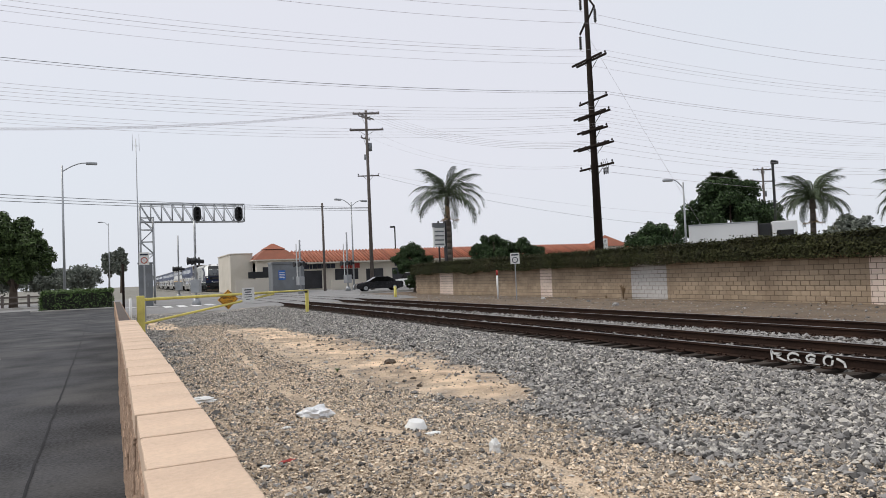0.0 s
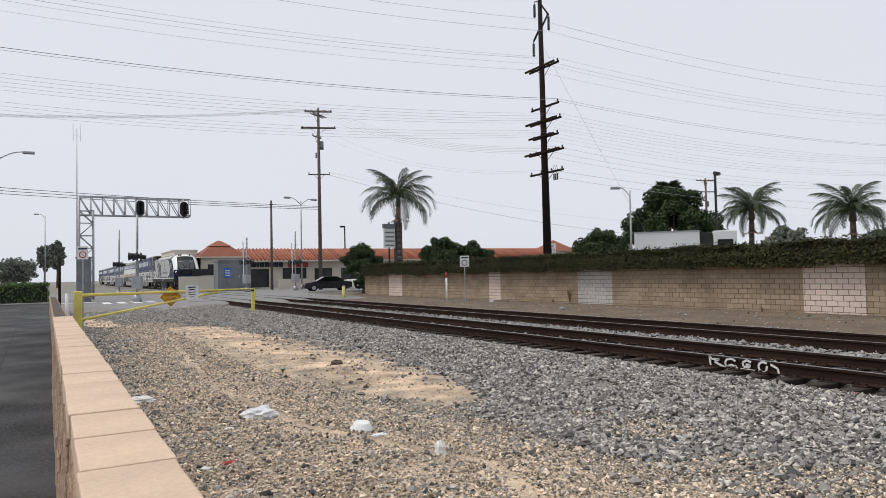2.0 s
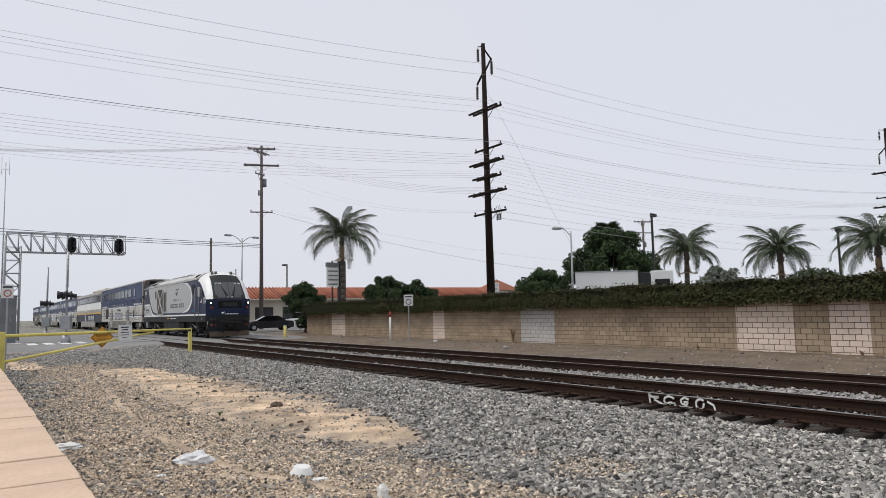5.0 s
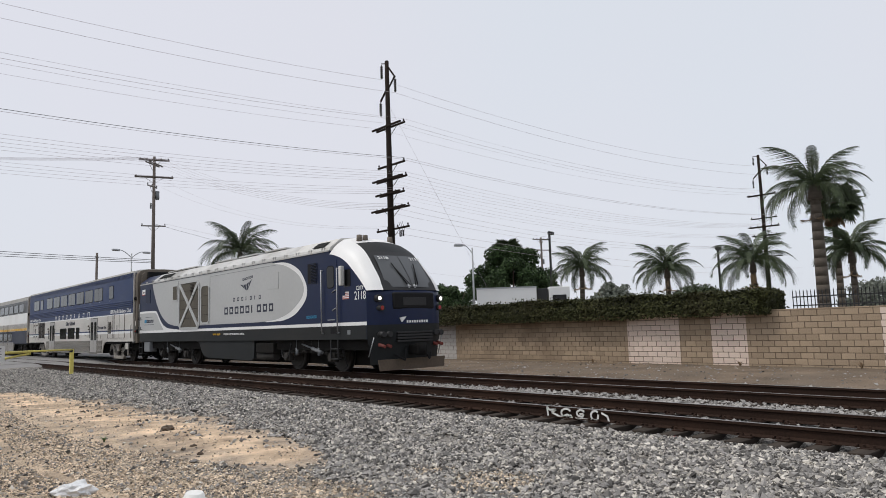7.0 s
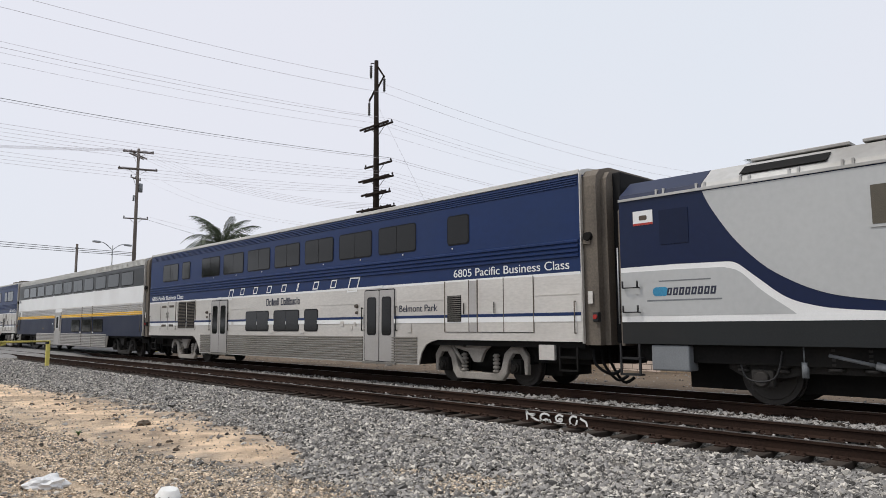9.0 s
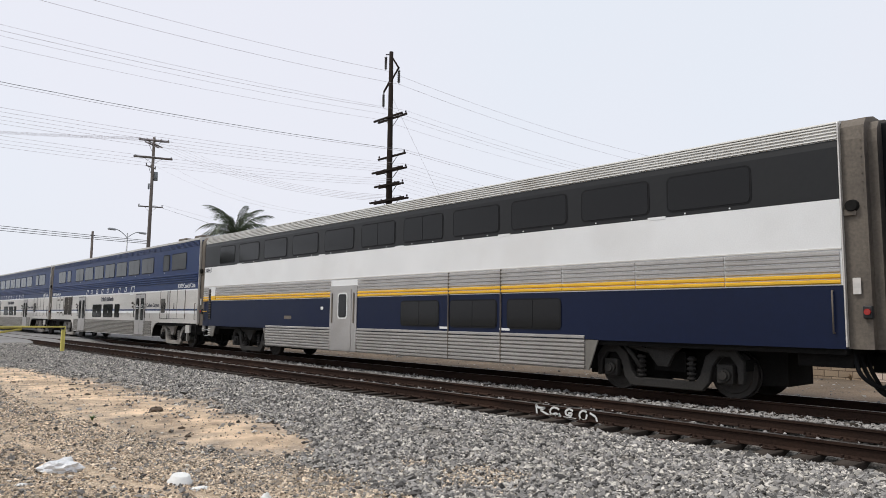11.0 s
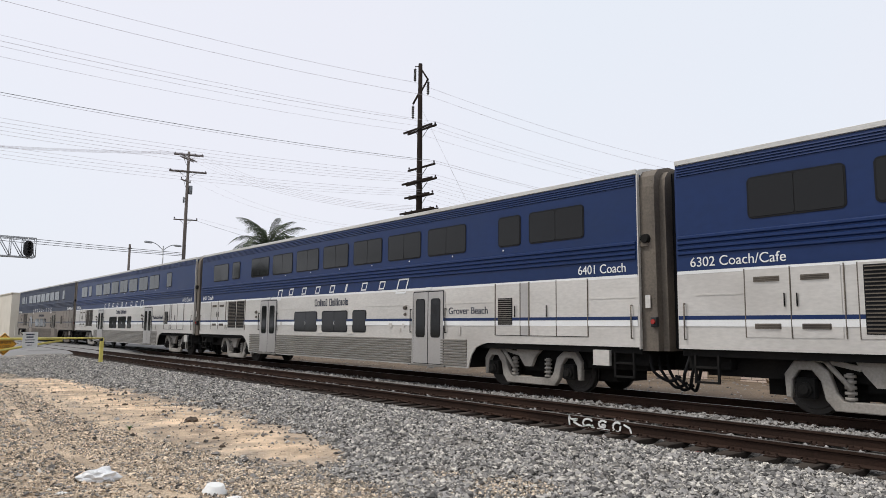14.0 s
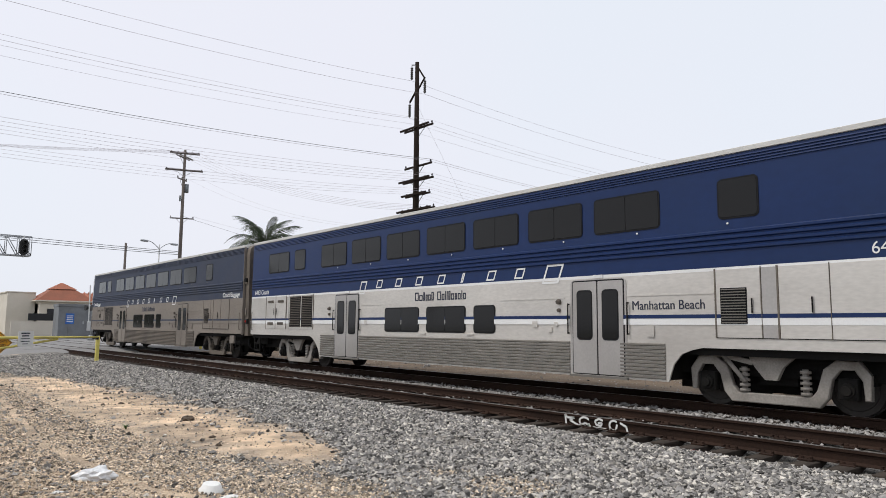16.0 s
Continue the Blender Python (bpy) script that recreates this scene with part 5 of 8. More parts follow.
    part("nose", lattice([nose_row(*r) for r in ((1.54, 1.50, 0.27, 0.81), (1.75, 1.50, 0.265, 0.81), (2.0, 1.50, 0.27, 0.81), (2.45, 1.50, 0.29, 0.81), (2.58, 1.50, 0.31, 0.81), (2.622, 1.47, 0.36, 0.84))]), "navy_loco", lc, "navy rounded nose")
    part("front_skirt", lattice([nose_row(*r) for r in ((0.30, 1.36, 0.48, 0.86), (0.9, 1.44, 0.36, 0.82), (1.15, 1.50, 0.30, 0.81), (1.538, 1.50, 0.275, 0.81))]), "sill_grey", lc)
    before_nose = set(lc.children)
    # windshield glass in two panes
    def on_slope(u, v):
        z = 2.72 + v * 1.08
        k = max(i for i in range(len(RIDGE) - 1) if RIDGE[i][1] <= z)
        t = (z - RIDGE[k][1]) / (RIDGE[k + 1][1] - RIDGE[k][1])
        yr = RIDGE[k][0] + (RIDGE[k + 1][0] - RIDGE[k][0]) * t
        return (u, (yr + 0.17 * (u / 1.05) ** 2 - 0.022 - 0.45) / 0.845, z)
    for s in (-1, 1):
        bm = bmesh.new()
        g = [[bm.verts.new(on_slope(s * (0.015 + 0.19 * i * (1 - 0.10 * j / 4)), j / 4)) for i in range(6)] for j in range(5)]
        for a, b in zip(g, g[1:]):
            for i in range(5):
                f = bm.faces.new((a[i], a[i + 1], b[i + 1], b[i]) if s > 0 else (a[i], b[i], b[i + 1], a[i + 1]))
                f.smooth = True
        part("windshield_pane", bm, "windshield", lc, "raked windshield glass")
        w0 = Vector((0, -0.05, 0.03))
        bm = rod(Vector(on_slope(s * 0.10, 0.02)) + w0, Vector(on_slope(s * 0.42, 0.6)) + w0, 0.012, n=6)
        rod(Vector(on_slope(s * 0.22, 0.05)) + w0, Vector(on_slope(s * 0.46, 0.72)) + w0, 0.022, n=6, bm=bm)
        part("wiper", bm, "black", lc)
        hl = part("headlight", rod((s * 1.24, 0.2, 2.36), (s * 1.26, -0.03, 2.36), 0.12, 0.115, 16), "dark_steel", lc)
        part("headlight_lens", rod((s * 1.26, -0.025, 2.36), (s * 1.26, -0.04, 2.36), 0.065, 0.055, 16), "headlight", hl)
        mk = part("marker_lamp", rod((s * 1.18, 0.2, 2.06), (s * 1.19, -0.06, 2.06), 0.10, 0.095, 16), "dark_steel", lc)
        part("marker_lens", rod((s * 1.19, -0.055, 2.06), (s * 1.19, -0.07, 2.06), 0.075, 0.06, 16), "lens_red", mk)
        for dx in (0.95, 1.18):
            part("ditch_lamp", rod((s * dx, 0.2, 1.24), (s * dx, -0.16 + 0.1 * (dx - 0.95), 1.24), 0.10, 0.09, 14), "dark_steel", lc)
            part("air_coupling", rod((s * dx, 0.2, 0.92), (s * dx, -0.15, 0.86), 0.06, 0.05, 10), "hose_red", lc)
        part("top_lamp", rod((s * 0.12, 0.1, 2.76), (s * 0.12, -0.10, 2.76), 0.065, 0.06, 14), "plastic", lc)
        part("step_rail", rod((s * 1.44, 0.45, 0.55), (s * 1.40, 0.16, 1.15), 0.018, n=6), "galv", lc)
    part("letterboard_recess", box(-0.82, 0.82, -0.225, 0.10, 2.02, 2.54, bevel=0.05), "black", lc, "black recessed letterboard")
    part("letterboard", box(-0.48, 0.48, -0.240, -0.15, 2.12, 2.38, bevel=0.02), "dark_steel", lc)
    for i in range(9):
        part("name_bar", box(-0.34 + i * 0.10, -0.28 + i * 0.10, -0.222, -0.19, 1.58, 1.66), "train_white", lc)
    part("front_emblem", prism([(-0.62, 1.74), (-0.36, 1.78), (-0.42, 1.70), (-0.54, 1.60)], 0.03, Matrix(((1, 0, 0, 0), (0, 0, -1, -0.19), (0, 1, 0, 0), (0, 0, 0, 1)))), "train_white", lc)
    for i in range(4):
        part("front_slat", box(-0.72, 0.72, -0.22, -0.05, 0.98 + i * 0.09, 1.04 + i * 0.09, bevel=0.01), "dark_steel", lc)
    bm = box(-0.20, 0.20, -0.62, 0.1, 0.58, 0.90, bevel=0.05)
    rod((0, -0.50, 0.55), (0, -0.50, 0.93), 0.19, n=14, bm=bm)
    part("coupler", bm, "under", lc)
    for s in (-1, 1):
        bm = rod((s * 0.3, -0.1, 0.85), (s * 0.5, -0.3, 0.42), 0.03, n=6)
        rod((s * 0.5, -0.3, 0.42), (s * 0.75, -0.05, 0.6), 0.03, n=6, bm=bm)
        part("brake_hose", bm, "black", lc)
    bm = prism([(-1.30, 0.12), (1.30, 0.12), (1.36, 0.46), (-1.36, 0.46)], 0.06, Matrix(((1, 0, 0, 0), (0, 0, -1, 0.02), (0, 1, 0, 0), (0, 0, 0, 1))))
    part("snow_plough", bm, "bark", lc, "brown scuffed pilot plate")
    # the nose sits a little back from the frame end
    for ch in lc.children_recursive:
        if ch not in before_nose and ch.parent not in before_nose:
            ch.data.transform(Matrix.Translation((0, 0.45, 0)) @ Matrix.Diagonal((1, 0.845, 1, 1)))
    # cab door, rails, mirror, window
    dr = plate("cab_door", lc, 3.18, 1.68, 0.72, 2.10, "navy_loco", 0.08, 0.010, -1.50)
    plate("door_gasket", dr, 3.06, 2.80, 0.46, 0.76, "black", 0.12, 0.006, -1.511)
    plate("door_window", dr, 3.03, 2.83, 0.40, 0.70, "window", 0.10, 0.004, -1.516)
    for zz in (2.66, 2.06):
        part("door_latch", rod((-1.53, 2.72, zz), (-1.53, 2.50, zz + 0.08), 0.018, n=6), "galv", dr)
    plate("kick_plate", dr, 3.02, 1.74, 0.44, 0.03, "galv", 0.01, 0.02, -1.51)
    for yy in (3.31, 2.35):
        bm = rod((-1.58, yy, 1.30), (-1.58, yy, 3.45), 0.022, n=8)
        for zz in (1.32, 3.43):
            rod((-1.58, yy, zz), (-1.48, yy, zz), 0.02, n=6, bm=bm)
        part("door_rail", bm, "galv", lc)
    plate("cab_window", lc, 2.06, 2.80, 0.40, 0.56, "window", 0.06, 0.012, -1.497)
    part("mirror", box(-1.70, -1.56, 1.93, 2.08, 2.84, 3.48, bevel=0.03), "roof_white", lc)
    part("sill_step_hole", box(-1.516, -1.50, 2.50, 2.86, 1.30, 1.50), "black", lc)
    part("data_plate", box(-1.512, -1.506, 1.70, 1.88, 1.26, 1.40), "grey_paint", lc)
    lettering("road_number", "2118", 0.38, "train_white", lc, side(1.45, 2.36, -1.506), 0.62)
    lettering("reporting_mark", "CDTX", 0.19, "train_white", lc, side(1.34, 2.66, -1.506), 0.38)
    for s in (-1, 1):
        lettering("number_board", "2118", 0.17, "train_white", lc, Matrix.Translation((-0.86 if s < 0 else 0.44, 1.00, 3.66)) @ Matrix.Rotation(radians(49), 4, "X"), 0.42)
    fg = plate("flag", lc, 2.13, 2.40, 0.36, 0.24, "train_white", 0.005, 0.004, -1.503, "small striped flag decal")
    bm = bmesh.new()
    for i in range(4):
        prism([(0, 0), (0.36, 0), (0.36, 0.026), (0, 0.026)], 0.003, side(2.13, 2.405 + i * 0.058, -1.506), bm)
    part("flag_stripes", bm, "red", fg)
    part("flag_canton", prism([(0, 0), (0.15, 0), (0.15, 0.12), (0, 0.12)], 0.003, side(2.13, 2.52, -1.509)), "navy_loco", fg)
    for xx in (-0.68, -0.44, 0.62):
        part("roof_beacon", rod((xx, 2.30, 4.36), (xx, 2.30, 4.60), 0.10, 0.09, 12), "grime", lc)
    # underframe: tank, bogies, boxes
    part("fuel_tank", prism([(-14.3, 1.12), (-13.77, 1.03), (-13.45, 0.58), (-13.2, 0.44), (-12.83, 0.38), (-8.75, 0.32), (-8.5, 0.40), (-8.44, 1.12)][::-1], 2.9, side(0, 0, 1.45)), "sill_grey", lc, "charcoal fuel tank slung under the frame")
    part("battery_box", box(-1.46, -0.9, 6.9, 8.3, 0.62, 1.0, bevel=0.03), "under", lc)
    part("air_tank", rod((-1.25, 7.0, 0.5), (-1.25, 8.35, 0.5), 0.16, n=14), "loco_truck", lc)
    part("underframe", box(-1.3, 1.3, 0.9, R - 0.2, 0.75, 1.12), "under", lc)
    # added filler box, underside shade given a solid dark shape
    part("traction_gear", box(-0.6, 0.6, 1.2, R - 1.0, 0.22, 0.8), "under", lc)
    part("rear_box", box(-1.48, -1.1, 20.02, 20.82, 0.58, 1.08, bevel=0.03), "grey_paint", lc, "grey equipment box")
    for y in (21.3, 2.68):
        bm = bmesh.new()
        for zz in (0.45, 0.78):
            box(-1.50, -1.30, y - 0.22, y + 0.22, zz, zz + 0.04, bm)
        for a in (-0.22, 0.22):
            box(-1.50, -1.46, y + a - 0.02, y + a + 0.02, 0.45, 1.1, bm)
        part("side_step", bm, "dark_steel", lc)
    for y0 in (4.72, 17.25):
        for sx_ in (-1, 1):
            x = sx_ * 1.05
            out = [(-2.15, 0.66), (-1.9, 0.52), (-1.15, 0.52), (-0.7, 0.62), (0.7, 0.62), (1.15, 0.52), (1.9, 0.52), (2.15, 0.66), (2.15, 0.80), (0.9, 0.84), (0, 0.78), (-0.9, 0.84), (-2.15, 0.80)]
            fr = part("bogie_frame", prism(out, 0.16, Matrix(((0, 0, 1, x - 0.08), (1, 0, 0, y0), (0, 1, 0, 0), (0, 0, 0, 1)))), "loco_truck", lc)
            o = sx_ * 0.12
            for a in (-1.5, 1.5):
                ab = part("axle_box", box(x + o - 0.10, x + o + 0.10, y0 + a - 0.20, y0 + a + 0.20, 0.34, 0.66, bevel=0.04), "loco_truck", fr)
                part("axle_cap", rod((x + o + sx_ * 0.10, y0 + a, 0.50), (x + o + sx_ * 0.17, y0 + a, 0.50), 0.15, 0.12, 16), "wheel", ab)
                for k in (-0.36, 0.36):
                    bm = bmesh.new()
                    spring(bm, x + o, y0 + a + k, 0.60, 1.04, 0.105)
                    part("coil_spring", bm, "loco_truck", fr)
            for k in (-0.28, 0.28):
                bm = bmesh.new()
                spring(bm, x + o, y0 + k, 0.66, 1.08, 0.14)
                part("coil_spring", bm, "loco_truck", fr)
            bm = rod((x + sx_ * 0.24, y0 - 0.95, 0.66), (x + sx_ * 0.24, y0 - 0.35, 0.80), 0.065, n=10)
            rod((x + sx_ * 0.24, y0 - 0.35, 0.80), (x + sx_ * 0.24, y0 + 0.35, 0.95), 0.035, n=8, bm=bm)
            part("yaw_damper", bm, "grey_paint", fr)
            for k in (-0.75, 0.75):
                bm = rod((x + sx_ * 0.22, y0 + k, 0.55), (x + sx_ * 0.22, y0 + k, 0.82), 0.06, n=8)
                rod((x + sx_ * 0.22, y0 + k, 0.82), (x + sx_ * 0.22, y0 + k, 1.08), 0.035, n=8, bm=bm)
                part("vertical_damper", bm, "grey_paint", fr)
            part("sand_pipe", hose([(x + sx_ * 0.2, y0 - 2.1, 1.0), (x + sx_ * 0.18, y0 - 2.2, 0.6), (x, y0 - 2.15, 0.2)], 0.025), "dark_steel", fr)
            part("brake_hose", hose([(x + sx_ * 0.26, y0 + 1.1, 1.0), (x + sx_ * 0.30, y0 + 1.25, 0.52), (x + sx_ * 0.26, y0 + 1.75, 0.50), (x + sx_ * 0.2, y0 + 1.9, 0.95)], 0.018), "dark_steel", fr)
        for a in (-1.5, 1.5):
            wheelset(lc, y0 + a, 0.55)
    sec = [(-1.42, 1.05), (1.42, 1.05), (1.42, 3.9), (1.0, 4.3), (-1.0, 4.3), (-1.42, 3.9)]
    part("rear_wall", sweep(sec, R, R + 0.08), "grime", lc)
    part("gangway", box(-0.7, 0.7, R + 0.05, R + 0.4, 1.3, 3.6, bevel=0.04), "black", lc)
    return lc


TRAIN = []


def make_train():
    lc = loco()
    TRAIN.append((lc, 0.0))
    first = coach()
    odd = bilevel()
    info = [("6805 Pacific Business Class", "Belmont Park", 3.7), None, ("6302 Coach/Cafe", "Carbon Canyon", 1.95), ("6401 Coach", "Grover Beach", 1.3), ("6413 Coach", "Manhattan Beach", 1.3), ("Coach/Baggage", "", 1.8)]
    made = []
    for i in range(6):
        ob = odd if i == 1 else (first if i == 0 else copy_thing(first, pose(0, 0, 0)))
        made.append(ob)
    for i, ob in enumerate(made):
        if info[i]:
            head, name, wd = info[i]
            lettering("class_lettering", head, 0.29, "train_white", ob, side(-CAR_LEN + 0.42 + wd, 2.735, -1.556), wd)
            lettering("class_lettering", head, 0.27, "train_white", ob, side(-0.11, 2.74, -1.556), wd * 0.96)
            if i == 2:
                for yy in (-CAR_LEN + 1.1, -CAR_LEN + 3.0):
                    part("roof_vent", box(-1.25, -0.45, yy - 0.42, yy + 0.42, 4.96, 5.14, bevel=0.05), "grime", ob)
                for k, words in enumerate((("COACH", "SEATING &", "BICYCLES"), ("BUSINESS", "CLASS", "SEATING"))):
                    for j, word in enumerate(words):
                        lettering("door_notice", word, 0.066, "train_white", ob, side(-17.15 - k * 0.70, 1.96 - j * 0.085, -1.584), 0.037 * len(word))
            if i in (2, 3):
                train_window(ob, -21.67, 3.62, 1.66, 0.72)
            if name:
                lettering("car_name", name, 0.27, "ink", ob, side(-18.56, 1.88, -1.556), min(1.65, 0.132 * len(name)))
        TRAIN.append((ob, LOCO_LEN + CAR_PITCH * (i + 1) - 0.5))
    tagged(made[5], "last double-deck coach of the train, brown with road grime")
    worn = {"steel": "steel_grimy", "steel_dark": "grime", "door_steel": "steel_grimy", "navy": "navy_grimy", "train_white": "steel_grimy", "truck_frame": "grime"}
    swap = {M[a].name: M[b] for a, b in worn.items()}
    for o in made[5].children_recursive:
        if o.type == "MESH" and o.material_slots[0].material.name in swap and not o.name.startswith(("name_mark", "class_lettering")):
            mat = swap[o.material_slots[0].material.name]
            o.material_slots[0].link = "OBJECT"
            o.material_slots[0].material = mat


make_train()

# ---- plants ----
def at(az, dist, z=0.0):
    """A place by bearing from the viewpoint (degrees right of the tracks' direction) and distance."""
    return (math.sin(radians(az)) * dist, math.cos(radians(az)) * dist, z)


def leaf_cloud(name, pts, normals, size, mat, parent, seed, flat=0.5):
    """Many small leaves, each a folded quad, joined into one crown."""
    rng = np.random.default_rng(seed)
    n = len(pts)
    d = normals + rng.normal(0, flat, (n, 3))
    d /= np.linalg.norm(d, axis=1, keepdims=True) + 1e-9
    t = np.cross(d, rng.normal(0, 1, (n, 3)))
    t /= np.linalg.norm(t, axis=1, keepdims=True) + 1e-9
    b = np.cross(d, t)
    s = size * rng.uniform(0.6, 1.4, (n, 1))
    v = np.stack([pts - t * s, pts + b * s * 0.55 - d * s * 0.15, pts + t * s, pts - b * s * 0.55 - d * s * 0.15], 1).reshape(-1, 3)
    f = np.arange(n * 4).reshape(-1, 4)
    return raw(name, v.tolist(), f.tolist(), mat, parent)


def crown_points(rng, blobs, count):
    """Points on and a little inside the surface of many small clumps."""
    p, q = [], []
    vol = np.array([b[3] ** 2 for b in blobs])
    for (x, y, z, r), k in zip(blobs, (vol / vol.sum() * count).astype(int)):
        d = rng.normal(0, 1, (k, 3))
        d /= np.linalg.norm(d, axis=1, keepdims=True)
        rr = r * rng.uniform(0.62, 1.08, (k, 1))
        p.append(np.array((x, y, z)) + d * rr * (1, 1, 0.85))
        q.append(d)
    return np.concatenate(p), np.concatenate(q)


def broad_tree(name, x, y, base, top, half, crown_low, label, seed, leaf=0.22, count=9000, mat="leaf"):
    rng = np.random.default_rng(seed)
    tr = thing(name, pose(x, y, base), label, "tree")
    h, low = top - base, crown_low - base
    bm = rod((0, 0, -0.2), (0.1, 0, low + 0.3 * (h - low)), half * 0.075 + 0.08, half * 0.045 + 0.04, 10)
    mid = (low + h) / 2
    for k in range(7):
        a = k * 0.9 + seed
        rod((0.1, 0, low * 0.8 + 0.1 * k), (math.cos(a) * half * 0.6, math.sin(a) * half * 0.6, mid + (k % 3 - 0.6) * (h - low) * 0.2), half * 0.03 + 0.03, 0.03, 6, bm)
    part("trunk", bm, "bark", tr)
    blobs = []
    for k in range(110):
        d = rng.normal(0, 1, 3)
        d /= np.linalg.norm(d)
        rr = rng.uniform(0.40, 0.92)
        zz = mid + d[2] * rr * (h - low) / 2
        taper = 1.0 if zz < mid else 1 - 0.35 * (zz - mid) / (h - mid)
        blobs.append((d[0] * rr * half * taper, d[1] * rr * half * taper, zz, half * rng.uniform(0.09, 0.22)))
    p, q = crown_points(rng, blobs, int(count * 2.2))
    leaf_cloud("crown", p, q, leaf * 0.62, mat, tr, seed, 0.9)
    return tr


def hedge(name, x0, x1, y0, y1, z0, z1, label, mat, seed, leaf, count, droop=0.0):
    """A clipped hedge: a near-black core for its inner shade, in a coat of leaves with an uneven top."""
    rng = np.random.default_rng(seed)
    hd = thing(name, pose(0, 0, 0), label, "hedge", kind="stuff")
    nx, ny = 3, max(3, int((y1 - y0) / 0.6))
    def bumpy(y, k):
        return 0.12 * noise.noise((y * 0.55, k, seed)) + 0.07 * noise.noise((y * 1.7, k, seed + 3))
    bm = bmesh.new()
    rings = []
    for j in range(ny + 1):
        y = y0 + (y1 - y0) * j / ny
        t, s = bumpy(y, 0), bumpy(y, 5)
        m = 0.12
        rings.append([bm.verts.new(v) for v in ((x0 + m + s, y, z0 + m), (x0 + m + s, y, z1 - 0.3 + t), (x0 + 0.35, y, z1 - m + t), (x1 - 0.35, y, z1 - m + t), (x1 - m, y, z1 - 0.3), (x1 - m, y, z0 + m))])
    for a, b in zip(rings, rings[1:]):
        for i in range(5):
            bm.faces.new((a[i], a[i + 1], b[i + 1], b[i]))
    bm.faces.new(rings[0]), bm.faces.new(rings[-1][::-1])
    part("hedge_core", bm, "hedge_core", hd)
    P, Q = [], []
    wx, wz = x1 - x0, z1 - z0
    for k in range(count):
        y = rng.uniform(y0, y1)
        t, s = bumpy(y, 0), bumpy(y, 5)
        c = rng.random() * (2 * wz + wx)
        if rng.random() < 0.03:
            s -= 0.12
            t += 0.14
        if c < wz * 1.4:
            zz = z0 + (c / 1.4) - droop * max(0, noise.noise((y * 0.4, 9, seed)) + 0.15)
            edge = max(0, (zz - (z1 - 0.35)) / 0.35)
            P.append((x0 + s + 0.22 * edge + rng.normal(0, 0.05), y, zz + t * edge))
            Q.append((-1, 0, 0.4))
        elif c < wz * 1.4 + wx:
            P.append((x0 + (c - wz * 1.4), y, z1 + t + rng.normal(0, 0.05)))
            Q.append((0, 0, 1))
        else:
            yy = rng.choice((y0, y1))
            P.append((rng.uniform(x0, x1), yy + rng.normal(0, 0.06), rng.uniform(z0, z1)))
            Q.append((0, 1 if yy == y1 else -1, 0.2))
    leaf_cloud("hedge_leaves", np.array(P), np.array(Q, float), leaf, mat, hd, seed, 0.6)
    return hd


FROND = {}


def frond_mesh(kind, length, droop, mat):
    """One feather frond: an arched rib with hanging leaflets."""
    key = (kind, round(length, 1), droop, mat)
    if key in FROND:
        return FROND[key]
    rng = random.Random(int(length * 10) + int(droop * 100))
    bm = bmesh.new()
    N = 44
    pts = [Vector((0, 0, 0))]
    for i in range(N):
        bend = radians(-droop * 125 * ((i + 0.5) / N) ** 1.35)
        pts.append(pts[-1] + Vector((math.cos(bend), 0, math.sin(bend))) * length / N)
    for i in range(0, N, 4):
        rod(pts[i], pts[i + 4], 0.035 * (1 - i / N) + 0.008, 0.035 * (1 - (i + 4) / N) + 0.008, 5, bm, False)
    for i in range(4, N + 1):
        t = i / N
        fw = (pts[i] - pts[i - 1]).normalized()
        for s in (-1, 1):
            ll = (length * 0.24 * math.sin(math.pi * min(1, 0.12 + t * 0.80)) + 0.06) * rng.uniform(0.8, 1.15)
            side_ = Vector((0, s, 0))
            mid = pts[i] + fw * ll * 0.25 + side_ * ll * 0.32 - Vector((0, 0, ll * rng.uniform(0.0, 0.12)))
            tip = pts[i] + fw * ll * 0.35 + side_ * ll * rng.uniform(0.25, 0.5) - Vector((0, 0, ll * rng.uniform(0.7, 1.15)))
            w = fw * 0.027
            a = [bm.verts.new(p) for p in (pts[i] - w, pts[i] + w, mid + w, mid - w)]
            bm.faces.new(a)
            bm.faces.new((a[3], a[2], bm.verts.new(tip)))
    me = bpy.data.meshes.new("frond")
    bm.to_mesh(me)
    bm.free()
    me.materials.append(M[mat])
    FROND[key] = me
    return me


def fan_mesh(length, mat):
    key = ("fan", length, mat)
    if key in FROND:
        return FROND[key]
    bm = rod((0, 0, 0), (length * 0.5, 0, length * 0.12), 0.03, 0.02, 5)
    c = Vector((length * 0.5, 0, length * 0.12))
    for i in range(19):
        a = radians(-110 + 220 * i / 18)
        tip = c + Vector((math.cos(a) * length * 0.55, math.sin(a) * length * 0.55, -length * 0.16 - 0.1 * length * abs(math.sin(a))))
        m = c + (tip - c) * 0.55 + Vector((0, 0, 0.05 * length))
        n = Vector((-math.sin(a), math.cos(a), 0)) * 0.05 * length
        v = [bm.verts.new(p) for p in (c, m + n, tip, m - n)]
        bm.faces.new(v)
    me = bpy.data.meshes.new("frond")
    bm.to_mesh(me)
    bm.free()
    me.materials.append(M[mat])
    FROND[key] = me
    return me


